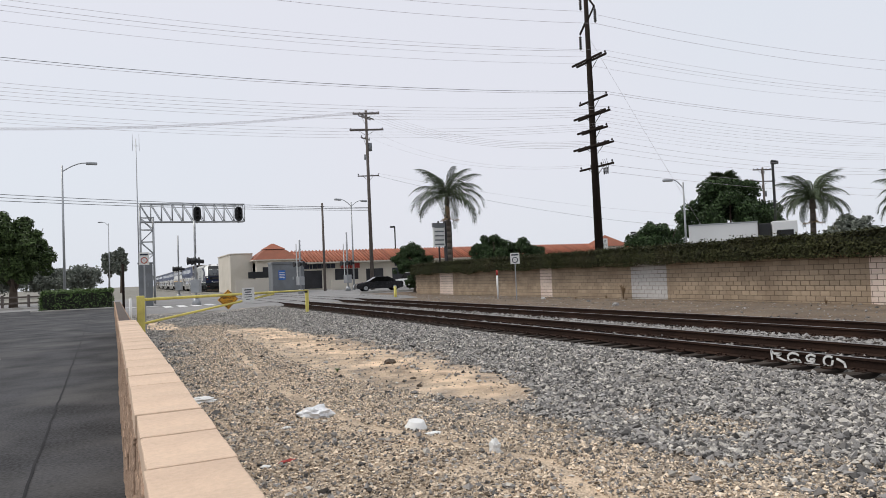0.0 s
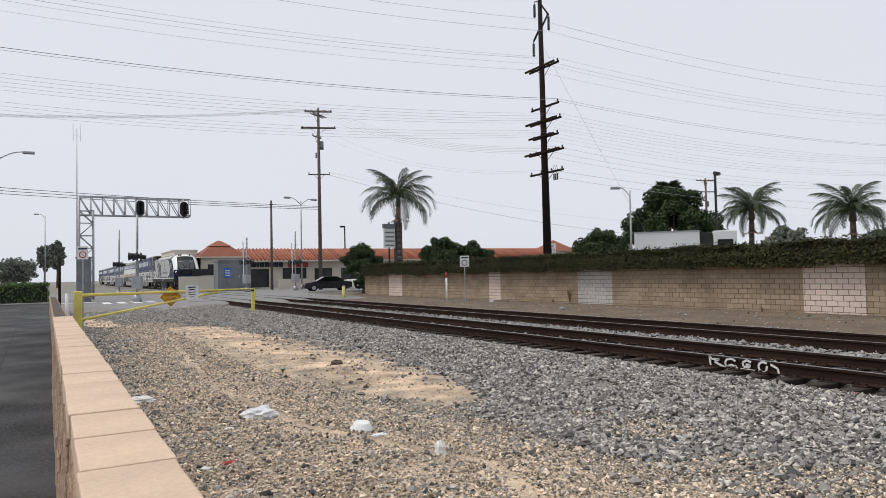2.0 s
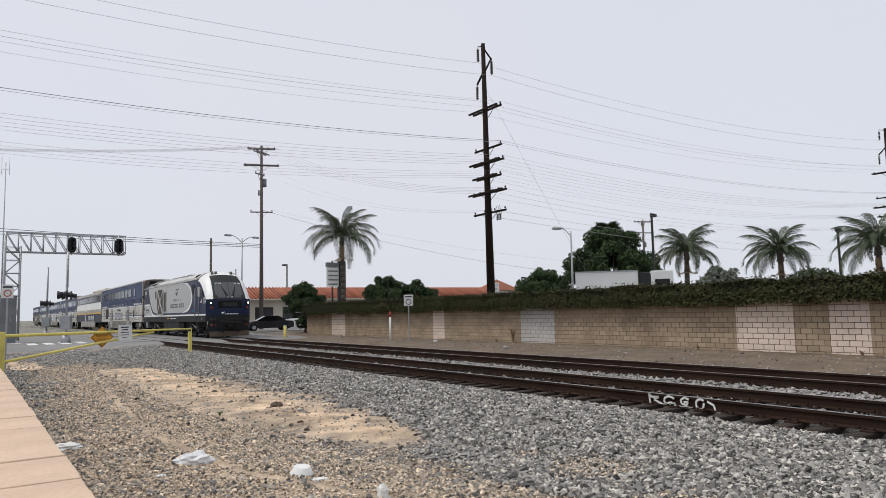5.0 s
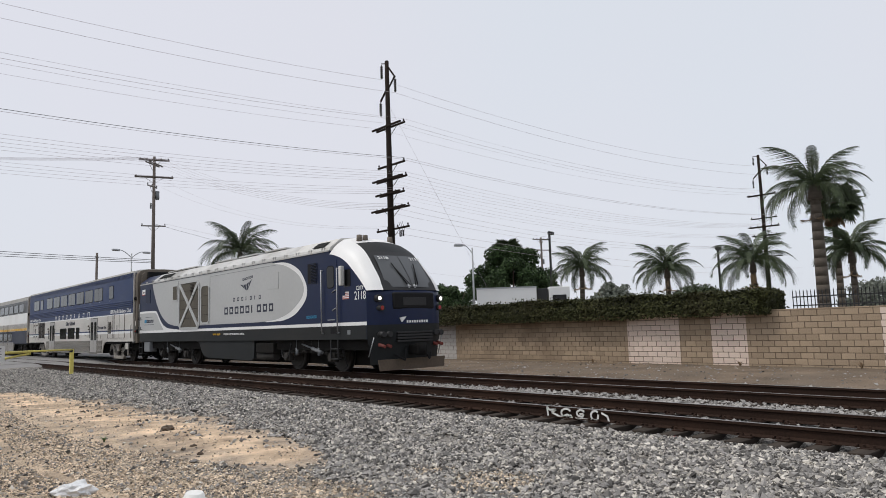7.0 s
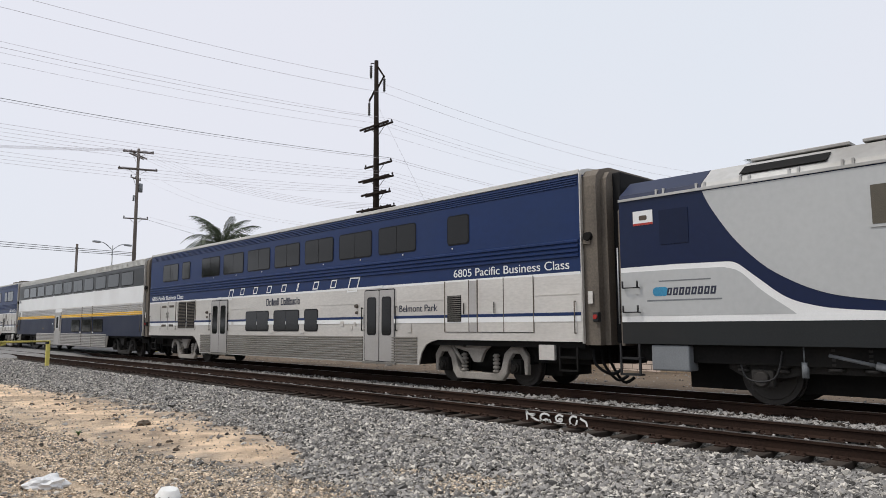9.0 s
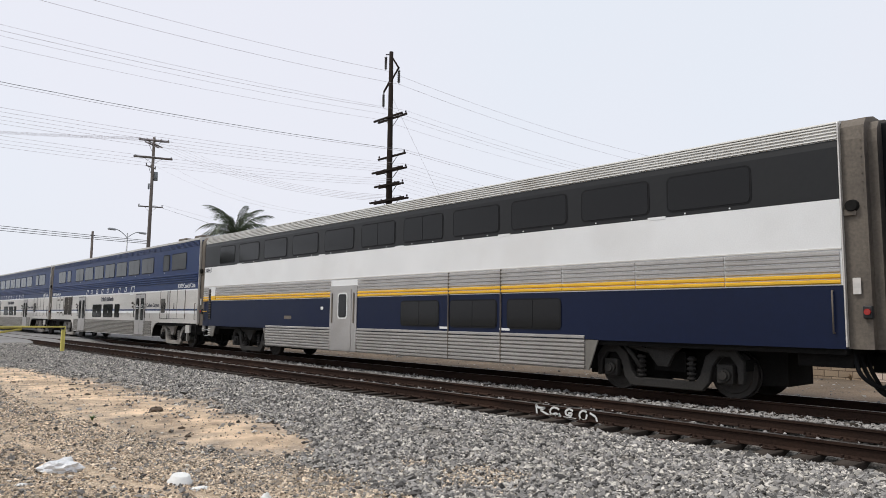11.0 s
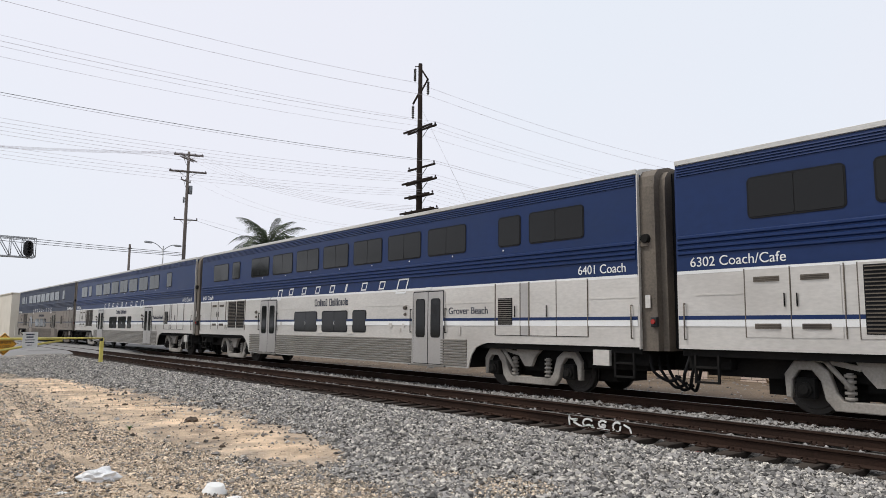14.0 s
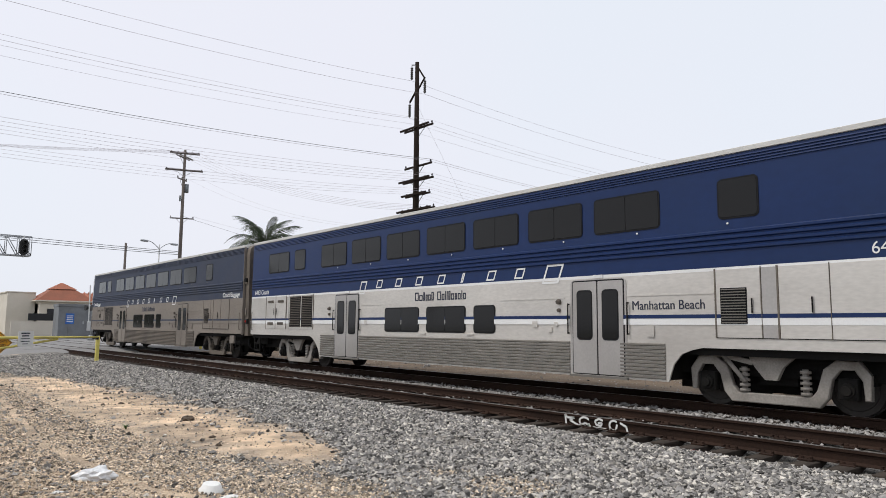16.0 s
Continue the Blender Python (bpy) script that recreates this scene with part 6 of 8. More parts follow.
def palm(x, y, base, crown, spread, radius, label, seed, fan=False, dead=3):
    rng = random.Random(seed)
    p = thing("palm_tree", pose(x, y, base), label, "palm tree", "palms")
    h = crown - base
    bm = bmesh.new()
    lean = rng.uniform(-0.15, 0.15)
    n = max(6, int(h / 0.5))
    for i in range(n):
        a, b = i / n, (i + 1) / n
        ra, rb = radius * (1.15 - 0.35 * a), radius * (1.135 - 0.35 * b)
        rod((lean * a * a, 0, h * a), (lean * b * b, 0, h * b), ra, rb * 1.0, 12, bm)
    part("trunk", bm, "palm_trunk", p)
    part("crown_shaft", rod((lean, 0, h - 0.7), (lean, 0, h + 0.15), radius * 1.25, radius * 0.8, 12), "palm_trunk", p)
    k = 25 if not fan else 32
    for i in range(k):
        a = i * 137.5 + rng.uniform(-12, 12)
        tier = i / k
        droop = (0.6, 0.85, 0.98, 0.9)[int(tier * 3.99)]
        L = spread * rng.choice((0.9, 1.0, 1.08))
        if fan:
            o = new("frond", fan_mesh(spread, "palm_leaf"))
            o.matrix_basis = Matrix.Translation((lean, 0, h)) @ Matrix.Rotation(radians(a), 4, "Z") @ Matrix.Rotation(radians(-60 + 110 * tier), 4, "Y") @ Matrix.Rotation(radians(rng.uniform(-25, 25)), 4, "X")
        else:
            o = new("frond", frond_mesh("feather", L, droop, "palm_leaf"))
            o.matrix_basis = Matrix.Translation((lean, 0, h)) @ Matrix.Rotation(radians(a), 4, "Z") @ Matrix.Rotation(radians(-80 + 80 * tier), 4, "Y") @ Matrix.Rotation(radians(rng.uniform(-18, 18)), 4, "X")
        o.parent = p
    for i in range(dead):
        o = new("dry_frond", fan_mesh(spread * 0.7, "palm_dead") if fan else frond_mesh("feather", spread * 0.55, 1.1, "palm_dead"))
        o.parent = p
        o.matrix_basis = Matrix.Translation((lean, 0, h - 0.5)) @ Matrix.Rotation(radians(i * 120 + 40), 4, "Z") @ Matrix.Rotation(radians(62), 4, "Y")
    return p


hedge("wall_hedge", 23.55, 25.3, 10.3, 57.5, 1.50, 2.28, "dark green overgrown hedge along the top of the block wall", "hedge", 2, 0.058, 95000, 0.22)
hedge("trimmed_hedge", -5.3, -0.5, 57.5, 60.5, -0.15, 1.25, "clipped bright green hedge beside the parking lot", "leaf_bright", 6, 0.06, 20000)
broad_tree("street_tree", *at(-6.9, 76)[:2], -0.1, 9.0, 4.3, 1.6, "dense dark green street tree behind the wooden fence", 11, 0.24, 14000, "leaf_street")
broad_tree("round_tree", *at(47.6, 85)[:2], 0, 11.0, 6.0, 1.6, "large dense dark green ficus tree behind the wall", 12, 0.3, 16000)
broad_tree("low_tree", *at(42.4, 100)[:2], 0, 7.6, 4.6, 1.0, "low spreading tree beside the street", 13, 0.3, 8000)
broad_tree("shop_tree", *at(22.3, 82)[:2], 0, 5.1, 2.7, 1.0, "small round tree before the shops", 14, 0.2, 6000)
broad_tree("shop_tree", *at(29.2, 80)[:2], 0, 5.8, 3.0, 1.0, "bushy tree before the shops", 15, 0.22, 7000)
broad_tree("shop_tree", *at(31.6, 80)[:2], 0, 5.2, 2.6, 1.0, "bushy tree before the shops", 16, 0.22, 6000)
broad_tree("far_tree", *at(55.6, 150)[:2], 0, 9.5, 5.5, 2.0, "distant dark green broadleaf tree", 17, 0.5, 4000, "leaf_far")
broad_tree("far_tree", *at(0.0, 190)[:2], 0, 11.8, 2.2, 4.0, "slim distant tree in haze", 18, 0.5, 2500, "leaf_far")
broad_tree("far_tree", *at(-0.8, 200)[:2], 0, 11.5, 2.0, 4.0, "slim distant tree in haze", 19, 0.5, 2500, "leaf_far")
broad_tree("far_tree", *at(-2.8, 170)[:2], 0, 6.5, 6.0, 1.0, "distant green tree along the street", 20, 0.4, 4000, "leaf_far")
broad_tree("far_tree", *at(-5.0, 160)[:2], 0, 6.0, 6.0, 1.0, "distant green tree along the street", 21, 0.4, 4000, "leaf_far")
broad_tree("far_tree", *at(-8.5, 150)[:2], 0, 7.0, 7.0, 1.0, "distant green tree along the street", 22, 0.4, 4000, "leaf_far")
broad_tree("yard_tree", *at(62.3, 75)[:2], 0, 5.2, 3.6, 1.0, "pale feathery tree behind the hedge", 23, 0.2, 5000, "palm_leaf")
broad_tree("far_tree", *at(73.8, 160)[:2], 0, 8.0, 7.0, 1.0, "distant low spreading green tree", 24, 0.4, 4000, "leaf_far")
broad_tree("wall_end_shrub", 24.3, 58.6, -0.1, 1.6, 0.9, 0.2, "dark shrub at the end of the wall", 25, 0.1, 2500)

palm(*at(25.6, 62)[:2], 0, 8.3, 4.2, 0.20, "queen palm with arching green fronds behind the wall", 1)
palm(*at(53.2, 60)[:2], 0, 5.9, 3.3, 0.22, "queen palm with drooping fronds", 2)
palm(*at(59.9, 58)[:2], 0, 5.3, 3.1, 0.22, "queen palm above the hedge", 3)
palm(*at(66.1, 54)[:2], 0, 5.2, 3.5, 0.20, "queen palm with a pale green heart", 4)
palm(*at(70.6, 45)[:2], 0, 8.7, 3.6, 0.34, "tall thick-trunked queen palm with dry lower fronds", 5, dead=6)
palm(*at(71.7, 55)[:2], 0, 9.0, 1.9, 0.22, "slim fan palm with dry fronds", 6, fan=True, dead=6)
palm(*at(72.6, 50)[:2], 0, 5.2, 2.7, 0.2, "small queen palm with orange fruit stalks", 7)
palm(*at(47.3, 96)[:2], 0, 11.2, 2.4, 0.25, "fan palm rising behind the dense tree", 8, fan=True)


# ---- poles and wires ----
def crossarm(parent, z, half, yaw, double=False, pins=3, w=0.11, name="crossarm", mat="pole_wood", brace=True, shift=0.0):
    c, s = math.cos(radians(yaw)), math.sin(radians(yaw))
    ctr = Vector((c * shift, s * shift, z))
    d = Vector((c, s, 0))
    n = Vector((-s, c, 0))
    bm = bmesh.new()
    for off in ((-0.2, 0.2) if double else (0.2,)):
        beam(ctr - d * half + n * off, ctr + d * half + n * off, w, w * 1.2, bm)
    if brace:
        for k in (-1, 1):
            beam(ctr + d * k * half * 0.5 + n * 0.2, (0 + n.x * 0.2, n.y * 0.2, z - 0.65), 0.03, 0.03, bm)
    arm = part(name, bm, mat, parent)
    bm = bmesh.new()
    tips = []
    for i in range(pins):
        u = (-1 + 2 * i / max(1, pins - 1)) * half * 0.93
        p = ctr + d * u + n * 0.2
        rod(p, p + Vector((0, 0, 0.16)), 0.02, n=6, bm=bm)
        rod(p + Vector((0, 0, 0.12)), p + Vector((0, 0, 0.26)), 0.075, 0.04, 8, bm)
        tips.append(p + Vector((0, 0, 0.26)))
    part("insulators", bm, "insulator", arm)
    return tips


def big_pole(x, y, top, seed, label):
    """Tall transmission pole with bell insulators above and distribution arms below."""
    p = thing("utility_pole", pose(x, y, 0), label, "utility pole", "transmission poles")
    part("pole_shaft", rod((0.1, 0, -0.5), (0, 0, top), 0.31, 0.15, 12), "pole_wood", p)
    part("riser", rod((0.36, -0.1, 2.0), (0.24, -0.1, top * 0.42), 0.05, n=6), "dark_steel", p)
    yaw = -90
    out = {}
    d = Vector((math.cos(radians(yaw)), math.sin(radians(yaw)), 0))
    bm = bmesh.new()
    beam(Vector((0, 0, top - 0.3)), d * 0.95 + Vector((0, 0, top - 1.5)), 0.09, 0.09, bm)
    beam(Vector((0, 0, top - 2.3)), d * 0.95 + Vector((0, 0, top - 1.4)), 0.09, 0.09, bm)
    beam(d * -0.85 + Vector((0, 0, top - 2.9)), Vector((0, 0, top - 2.1)), 0.10, 0.12, bm)
    beam(d * -0.65 + Vector((0, 0, top - 0.02)), Vector((0, 0, top - 0.2)), 0.06, 0.06, bm)
    arm = part("davit_arms", bm, "pole_wood", p)
    hang = []
    for u, z in ((-0.65, top - 0.1), (0.95, top - 1.55), (-0.85, top - 2.95)):
        q = d * u + Vector((0, 0, z))
        bm = rod(q, q - Vector((0, 0, 1.1)), 0.03, n=6)
        for i in range(6):
            q = d * u + Vector((0, 0, z - 0.15 - i * 0.16))
            rod(q, q - Vector((0, 0, 0.10)), 0.12, 0.07, 10, bm)
        part("string_insulator", bm, "insulator", arm)
        hang.append(Matrix.Translation((x, y, 0)) @ (d * u + Vector((0, 0, z - 1.15))))
    out["hv"] = hang
    levels = ((0.745, 1.7, True, 3), (0.60, 1.6, False, 3), (0.545, 1.8, True, 5), (0.49, 1.45, True, 4), (0.432, 2.0, True, 6), (0.358, 1.9, False, 4))
    for i, (f, half, dbl, pins) in enumerate(levels):
        tips = crossarm(p, 1.47 + (top - 1.47) * f, half, yaw, dbl, pins)
        out[i] = [Matrix.Translation((x, y, 0)) @ t for t in tips]
    bm = bmesh.new()
    for i in range(3):
        a = d * (1.0 + 0.2 * i) + Vector((0, 0, top * 0.42))
        b = d * (1.1 + 0.2 * i) + Vector((0, 0, top * 0.37))
        rod(a, a * 0.5 + b * 0.5 + Vector((0.12, 0, 0)), 0.015, n=5, bm=bm)
        rod(a * 0.5 + b * 0.5 + Vector((0.12, 0, 0)), b, 0.015, n=5, bm=bm)
        rod(b, b + Vector((0, 0, 0.45)), 0.05, n=6, bm=bm)
    part("jumpers", bm, "dark_steel", p)
    return out


def wire(points, sag, r=0.014, mat="wire"):
    """One conductor through its supports, sagging between them."""
    path = []
    for a, b in zip(points, points[1:]):
        a, b = Vector(a), Vector(b)
        path += [a.lerp(b, i / 16) - Vector((0, 0, sag * 4 * (i / 16) * (1 - i / 16))) for i in range(0 if not path else 1, 17)]
    d = (path[-1] - path[0]).normalized()
    u = d.cross(Vector((0, 0, 1))).normalized()
    w = u.cross(d)
    verts = [p + (u * math.cos(k * 1.5708) + w * math.sin(k * 1.5708)) * r for p in path for k in range(4)]
    faces = [(4 * i + k, 4 * i + (k + 1) % 4, 4 * i + 4 + (k + 1) % 4, 4 * i + 4 + k) for i in range(len(path) - 1) for k in range(4)]
    return tagged(raw("power_line", verts, faces, mat), "thin overhead power line hung between poles", "power line", "overhead lines")


PA, PB = at(37.65, 50), at(67.05, 93)
poleA = big_pole(PA[0], PA[1], 21.2, 1, "tall dark tarred transmission pole with many crossarms")
poleB = big_pole(PB[0], PB[1], 21.2, 2, "distant tall transmission pole with many crossarms")
OFF = Vector((PA[0] - PB[0], PA[1] - PB[1] - 3.4, 0))


def line_through(key, sag, r):
    for i, (a, b) in enumerate(zip(poleA[key], poleB[key])):
        c = Vector(a) + OFF
        wire([b, a, c], sag, r)


line_through("hv", 1.3, 0.010)
line_through(0, 1.2, 0.007)
line_through(2, 1.3, 0.007)
line_through(3, 1.5, 0.006)
for k, m_ in ((0.0, "wire_dark"), (0.45, "wire")):
    a, b = Vector(poleA[1][2]) + Vector((0, k, 0)), Vector(poleB[1][2]) + Vector((0, k, 0))
    wire([a, a + OFF], 1.1, 0.013 - 0.008 * k, m_)
    wire([b, a], 1.1, 0.010)
for i in (0, 2, 4):
    wire([poleB[4][i], poleA[4][i]], 1.6, 0.008)
guy = wire([(PA[0], PA[1], 18.0), (PA[0] + 9, PA[1] - 1, 4.0)], 0.1, 0.009)
guy["label"] = "thin steel guy wire running down from the tall pole"


def street_pole(x, y, top, label):
    p = thing("utility_pole", pose(x, y, 0), label, "utility pole", "street poles")
    part("pole_shaft", rod((0, 0, -0.4), (0, 0, top), 0.24, 0.14, 10), "pole_old", p)
    tips = []
    for z, half, dbl, pins, yaw in ((top - 0.35, 1.5, True, 5, -20), (top - 0.8, 1.3, True, 4, 40), (top - 2.2, 1.9, True, 3, -20), (top - 3.2, 0.9, False, 3, 40), (top - 7.4, 1.2, False, 3, -20)):
        tips.append([Matrix.Translation((x, y, 0)) @ t for t in crossarm(p, z, half, yaw, dbl, pins, 0.1, mat="pole_old")])
    bm = bmesh.new()
    rod((0.35, 0, top - 4.6), (0.35, 0, top - 3.7), 0.22, n=10, bm=bm)
    rod((-0.3, 0, top - 5.6), (-0.3, 0, top - 5.0), 0.10, n=8, bm=bm)
    part("transformer", bm, "grey_paint", p)
    return tips


P1 = at(19.1, 78)
tips1 = street_pole(P1[0], P1[1], 20.2, "weathered timber street pole crowded with crossarms")
for i, t in enumerate(tips1[0]):
    wire([t, (t[0] - 60, t[1] + 6 - i * 0.8, t[2] - 2.2 - 0.3 * i)], 1.6, 0.010)
for i, t in enumerate(tips1[0]):
    wire([t, poleA[4][i]], 1.3, 0.008)
for i, t in enumerate(tips1[2][:2]):
    wire([t, poleA[5][i]], 1.6, 0.006)
for i, t in enumerate(tips1[4]):
    wire([(P1[0], P1[1], 9.2 - 0.16 * i), (P1[0] - 75, P1[1] - 8, 12.6 - 0.42 * i)], 0.9, 0.024, "wire_dark")
wire([tips1[4][1], (PA[0] + 45, PA[1] + 25, 5.4)], 1.4, 0.012, "wire_dark")
wire([tips1[4][2], (PA[0] + 45, PA[1] + 26, 7.2)], 1.0, 0.008)
for i in range(2):
    wire([(PA[0], PA[1], 8.8 - 0.5 * i), (PA[0] + 80, PA[1] + 2, 8.4 - 0.8 * i)], 1.2, 0.010)

FP = at(15.25, 84)
fp = thing("utility_pole", pose(FP[0], FP[1], 0), "slim bare weathered timber pole", "utility pole", "street poles")
part("pole_shaft", rod((0, 0, -0.3), (0, 0, 10.5), 0.17, 0.12, 10), "pole_old", fp)
part("pole_cap", box(-0.2, 0.2, -0.1, 0.1, 10.0, 10.1), "dark_steel", fp)
P5 = at(50.1, 120)
street_pole(P5[0], P5[1], 16.0, "distant timber pole with a crossarm")


def street_lamp(x, y, top, arm, yaw, label, double=False, mat="galv"):
    p = thing("street_lamp", pose(x, y, 0, 0, 0, yaw), label, "street lamp", "street lamps")
    part("lamp_post", rod((0, 0, -0.2), (0, 0, top), 0.11, 0.065, 12), mat, p)
    part("base", rod((0, 0, -0.1), (0, 0, 0.5), 0.20, 0.17, 12), mat, p)
    for s in ((1, -1) if double else (1,)):
        bm = bmesh.new()
        last = Vector((0, 0, top - 0.5))
        for i in range(1, 7):
            t = i / 6
            q = Vector((s * arm * t, 0, top - 0.5 + 0.75 * math.sin(t * math.pi / 2)))
            rod(last, q, 0.045, 0.04, 8, bm)
            last = q
        a = part("arm", bm, mat, p)
        hd = box(min(s * arm, s * (arm + 0.85)), max(s * arm, s * (arm + 0.85)), -0.16, 0.16, top + 0.10, top + 0.32, bevel=0.07)
        part("lamp_head", hd, mat, a)
    return p


street_lamp(*at(-3.7, 63)[:2], 11.4, 1.7, 0, "grey steel street lamp with a curved arm beside the hedge")
street_lamp(*at(17.6, 82)[:2], 10.3, 1.5, 20, "galvanised street lamp with two arms near the crossing", True)
street_lamp(*at(44.4, 62)[:2], 8.3, 0.9, 160, "slim street lamp behind the wall")
street_lamp(*at(-0.75, 150)[:2], 14, 1.0, 170, "slim distant grey street lamp")


def lot_lamp(x, y, top, label, yaw=0):
    p = thing("parking_lot_lamp", pose(x, y, 0, 0, 0, yaw), label, "lot lamp", "lot lamps")
    part("lamp_post", box(-0.08, 0.08, -0.08, 0.08, -0.2, top), "dark_steel", p)
    bm = box(-0.75, -0.12, -0.22, 0.22, top - 0.28, top - 0.02, bevel=0.04)
    part("lamp_head", bm, "dark_steel", p)
    return p


lot_lamp(*at(50.8, 62)[:2], 9.5, "square dark lot lamp on a steel post", 200)
lot_lamp(*at(63.7, 60)[:2], 7.1, "square dark lot lamp on a steel post", 200)
lot_lamp(*at(75.4, 40)[:2], 8.1, "square dark lot lamp on a steel post", 30)
lot_lamp(*at(40.6, 110)[:2], 6.6, "distant dark square lot lamp", 0)
lot_lamp(*at(21.1, 110)[:2], 9.3, "distant dark square lot lamp", 0)

# ---- crossing furniture ----
def gantry():
    g = thing("signal_gantry", pose(0, 0, 0), "galvanised lattice signal gantry reaching over the tracks", "signal gantry")
    y, x0, x1, zt, zb = 62.0, 1.55, 9.95, 8.25, 6.75
    leg = bmesh.new()
    for dx in (0, 1.0):
        for dy in (0, 0.9):
            rod((x0 + dx, y + dy, -0.1), (x0 + dx, y + dy, zt if not dx else zb + 0.4), 0.07, n=8, bm=leg)
    part("mast", leg, "galv", g)
    for k in range(7):
        z = 0.1 + k * 1.0
        for dy in (0, 0.9):
            a, b = (x0, x0 + 1.0) if k % 2 else (x0 + 1.0, x0)
            part("mast_brace", rod((a, y + dy, z), (b, y + dy, z + 1.0), 0.035, n=6), "galv", g)
            part("mast_rung", rod((x0, y + dy, z + 1.0), (x0 + 1, y + dy, z + 1.0), 0.03, n=6), "galv", g)
    for z in (zt, zb):
        for dy in (0, 0.9):
            part("truss_chord", beam((x0, y + dy, z), (x1, y + dy, z), 0.08, 0.08), "galv", g)
    n = 10
    for i in range(n):
        a, b = x0 + (x1 - x0) * i / n, x0 + (x1 - x0) * (i + 1) / n
        for dy in (0, 0.9):
            part("truss_brace", rod((a, y + dy, zt), (b, y + dy, zb), 0.035, n=6), "galv", g)
            part("truss_post", rod((b, y + dy, zt), (b, y + dy, zb), 0.03, n=6), "galv", g)
    part("walkway", box(x0, x1, y + 0.1, y + 0.8, zb - 0.02, zb + 0.04), "galv", g)
    for x in (6.0, 9.42):
        h = part("signal_head", prism(rounded(0.62, 1.25, 0.30, 5), 0.10, Matrix(((1, 0, 0, x - 0.31), (0, 0, -1, y - 0.15), (0, 1, 0, 6.75), (0, 0, 0, 1)))), "dark_steel", g, "black signal head with hooded lenses")
        b2 = bmesh.new()
        for z in (7.05, 7.40, 7.72):
            rod((x, y - 0.24, z), (x, y - 0.55, z), 0.13, 0.13, 12, b2, False)
        part("hoods", b2, "dark_steel", h)
        part("signal_bracket", rod((x, y, 6.6), (x, y, 8.3), 0.05, n=8), "galv", h)
    an = thing("radio_mast", pose(1.38, 61.8, 0), "tall thin radio antenna mast", "antenna")
    part("mast", rod((0, 0, -0.1), (0, 0, 13.6), 0.06, 0.03, 8), "galv", an)
    b3 = bmesh.new()
    for s in (-0.25, 0.25):
        rod((s, 0, 12.6), (s, 0, 14.0), 0.015, n=5, bm=b3)
        rod((0, 0, 13.0), (s, 0, 13.0), 0.015, n=5, bm=b3)
    part("antenna_rods", b3, "galv", an)


def crossing_signal(x, y, top, yaw, label):
    c = thing("crossing_signal", pose(x, y, 0, 0, 0, yaw), label, "crossing signal", "crossing signals")
    part("mast", rod((0, 0, 0), (0, 0, top), 0.08, 0.07, 10), "galv", c)
    part("base", rod((0, 0, -0.05), (0, 0, 0.45), 0.32, 0.22, 10), "galv", c)
    bm = bmesh.new()
    rod((-0.75, 0, 3.25), (0.75, 0, 3.25), 0.04, n=8, bm=bm)
    part("light_bar", bm, "galv", c)
    for s in (-0.72, 0.72):
        l = part("flasher", rod((s, -0.10, 3.05), (s, -0.16, 3.05), 0.30, 0.30, 18), "dark_steel", c, "round black flasher backboard")
        part("lens", rod((s, -0.16, 3.05), (s, -0.30, 3.05), 0.11, 0.10, 12), "lens_red", l)
        part("hood", rod((s, -0.1, 3.05), (s, -0.45, 3.02), 0.14, 0.14, 12, None, False), "dark_steel", l)
        part("rear_flasher", rod((s, 0.10, 3.05), (s, 0.40, 3.05), 0.16, 0.28, 14), "dark_steel", c)
    part("gate_motor", box(-0.42, 0.42, -0.30, 0.30, 0.85, 1.75, bevel=0.04), "galv", c, "grey gate mechanism box")
    bm = bmesh.new()
    for k in range(5):
        box(-0.22, 0.22, -0.06, 0.0, 3.7 + k * 0.42, 3.76 + k * 0.42, bm)
    rod((-0.12, -0.05, 3.6), (-0.12, -0.05, top), 0.02, n=5, bm=bm)
    rod((0.12, -0.05, 3.6), (0.12, -0.05, top), 0.02, n=5, bm=bm)
    part("ladder", bm, "galv", c)
    bm = beam((0.5, 0.1, 1.3), (0.62, 0.1, 5.2), 0.10, 0.04)
    part("raised_arm", bm, "white", c)
    return c


gantry()
crossing_signal(4.75, 51.2, 5.9, 75, "grey crossing signal with black flashers and a gate box")
crossing_signal(5.4, 76.0, 6.5, 75, "far grey crossing signal with black flashers")
crossing_signal(*at(13.3, 74)[:2], 5.6, 100, "grey crossing signal beside the equipment hut")
crossing_signal(*at(17.1, 78)[:2], 6.5, 100, "grey crossing signal beside the street pole")


def hut(name, x0, x1, y0, y1, h, label, mat="grey_paint", gable=0.0):
    b = thing(name, pose(0, 0, 0), label, "equipment hut")
    part("body", box(x0, x1, y0, y1, -0.1, h, bevel=0.02), mat, b)
    part("roof", box(x0 - 0.06, x1 + 0.06, y0 - 0.06, y1 + 0.06, h, h + 0.10 + gable, bevel=0.03), mat, b)
    dr = part("door", box(x0 + (x1 - x0) * 0.25, x0 + (x1 - x0) * 0.7, y0 - 0.03, y0, 0.15, h - 0.2, bevel=0.01), mat, b)
    part("handle", box(x0 + (x1 - x0) * 0.62, x0 + (x1 - x0) * 0.66, y0 - 0.06, y0 - 0.03, h * 0.45, h * 0.55), "galv", dr)
    return b


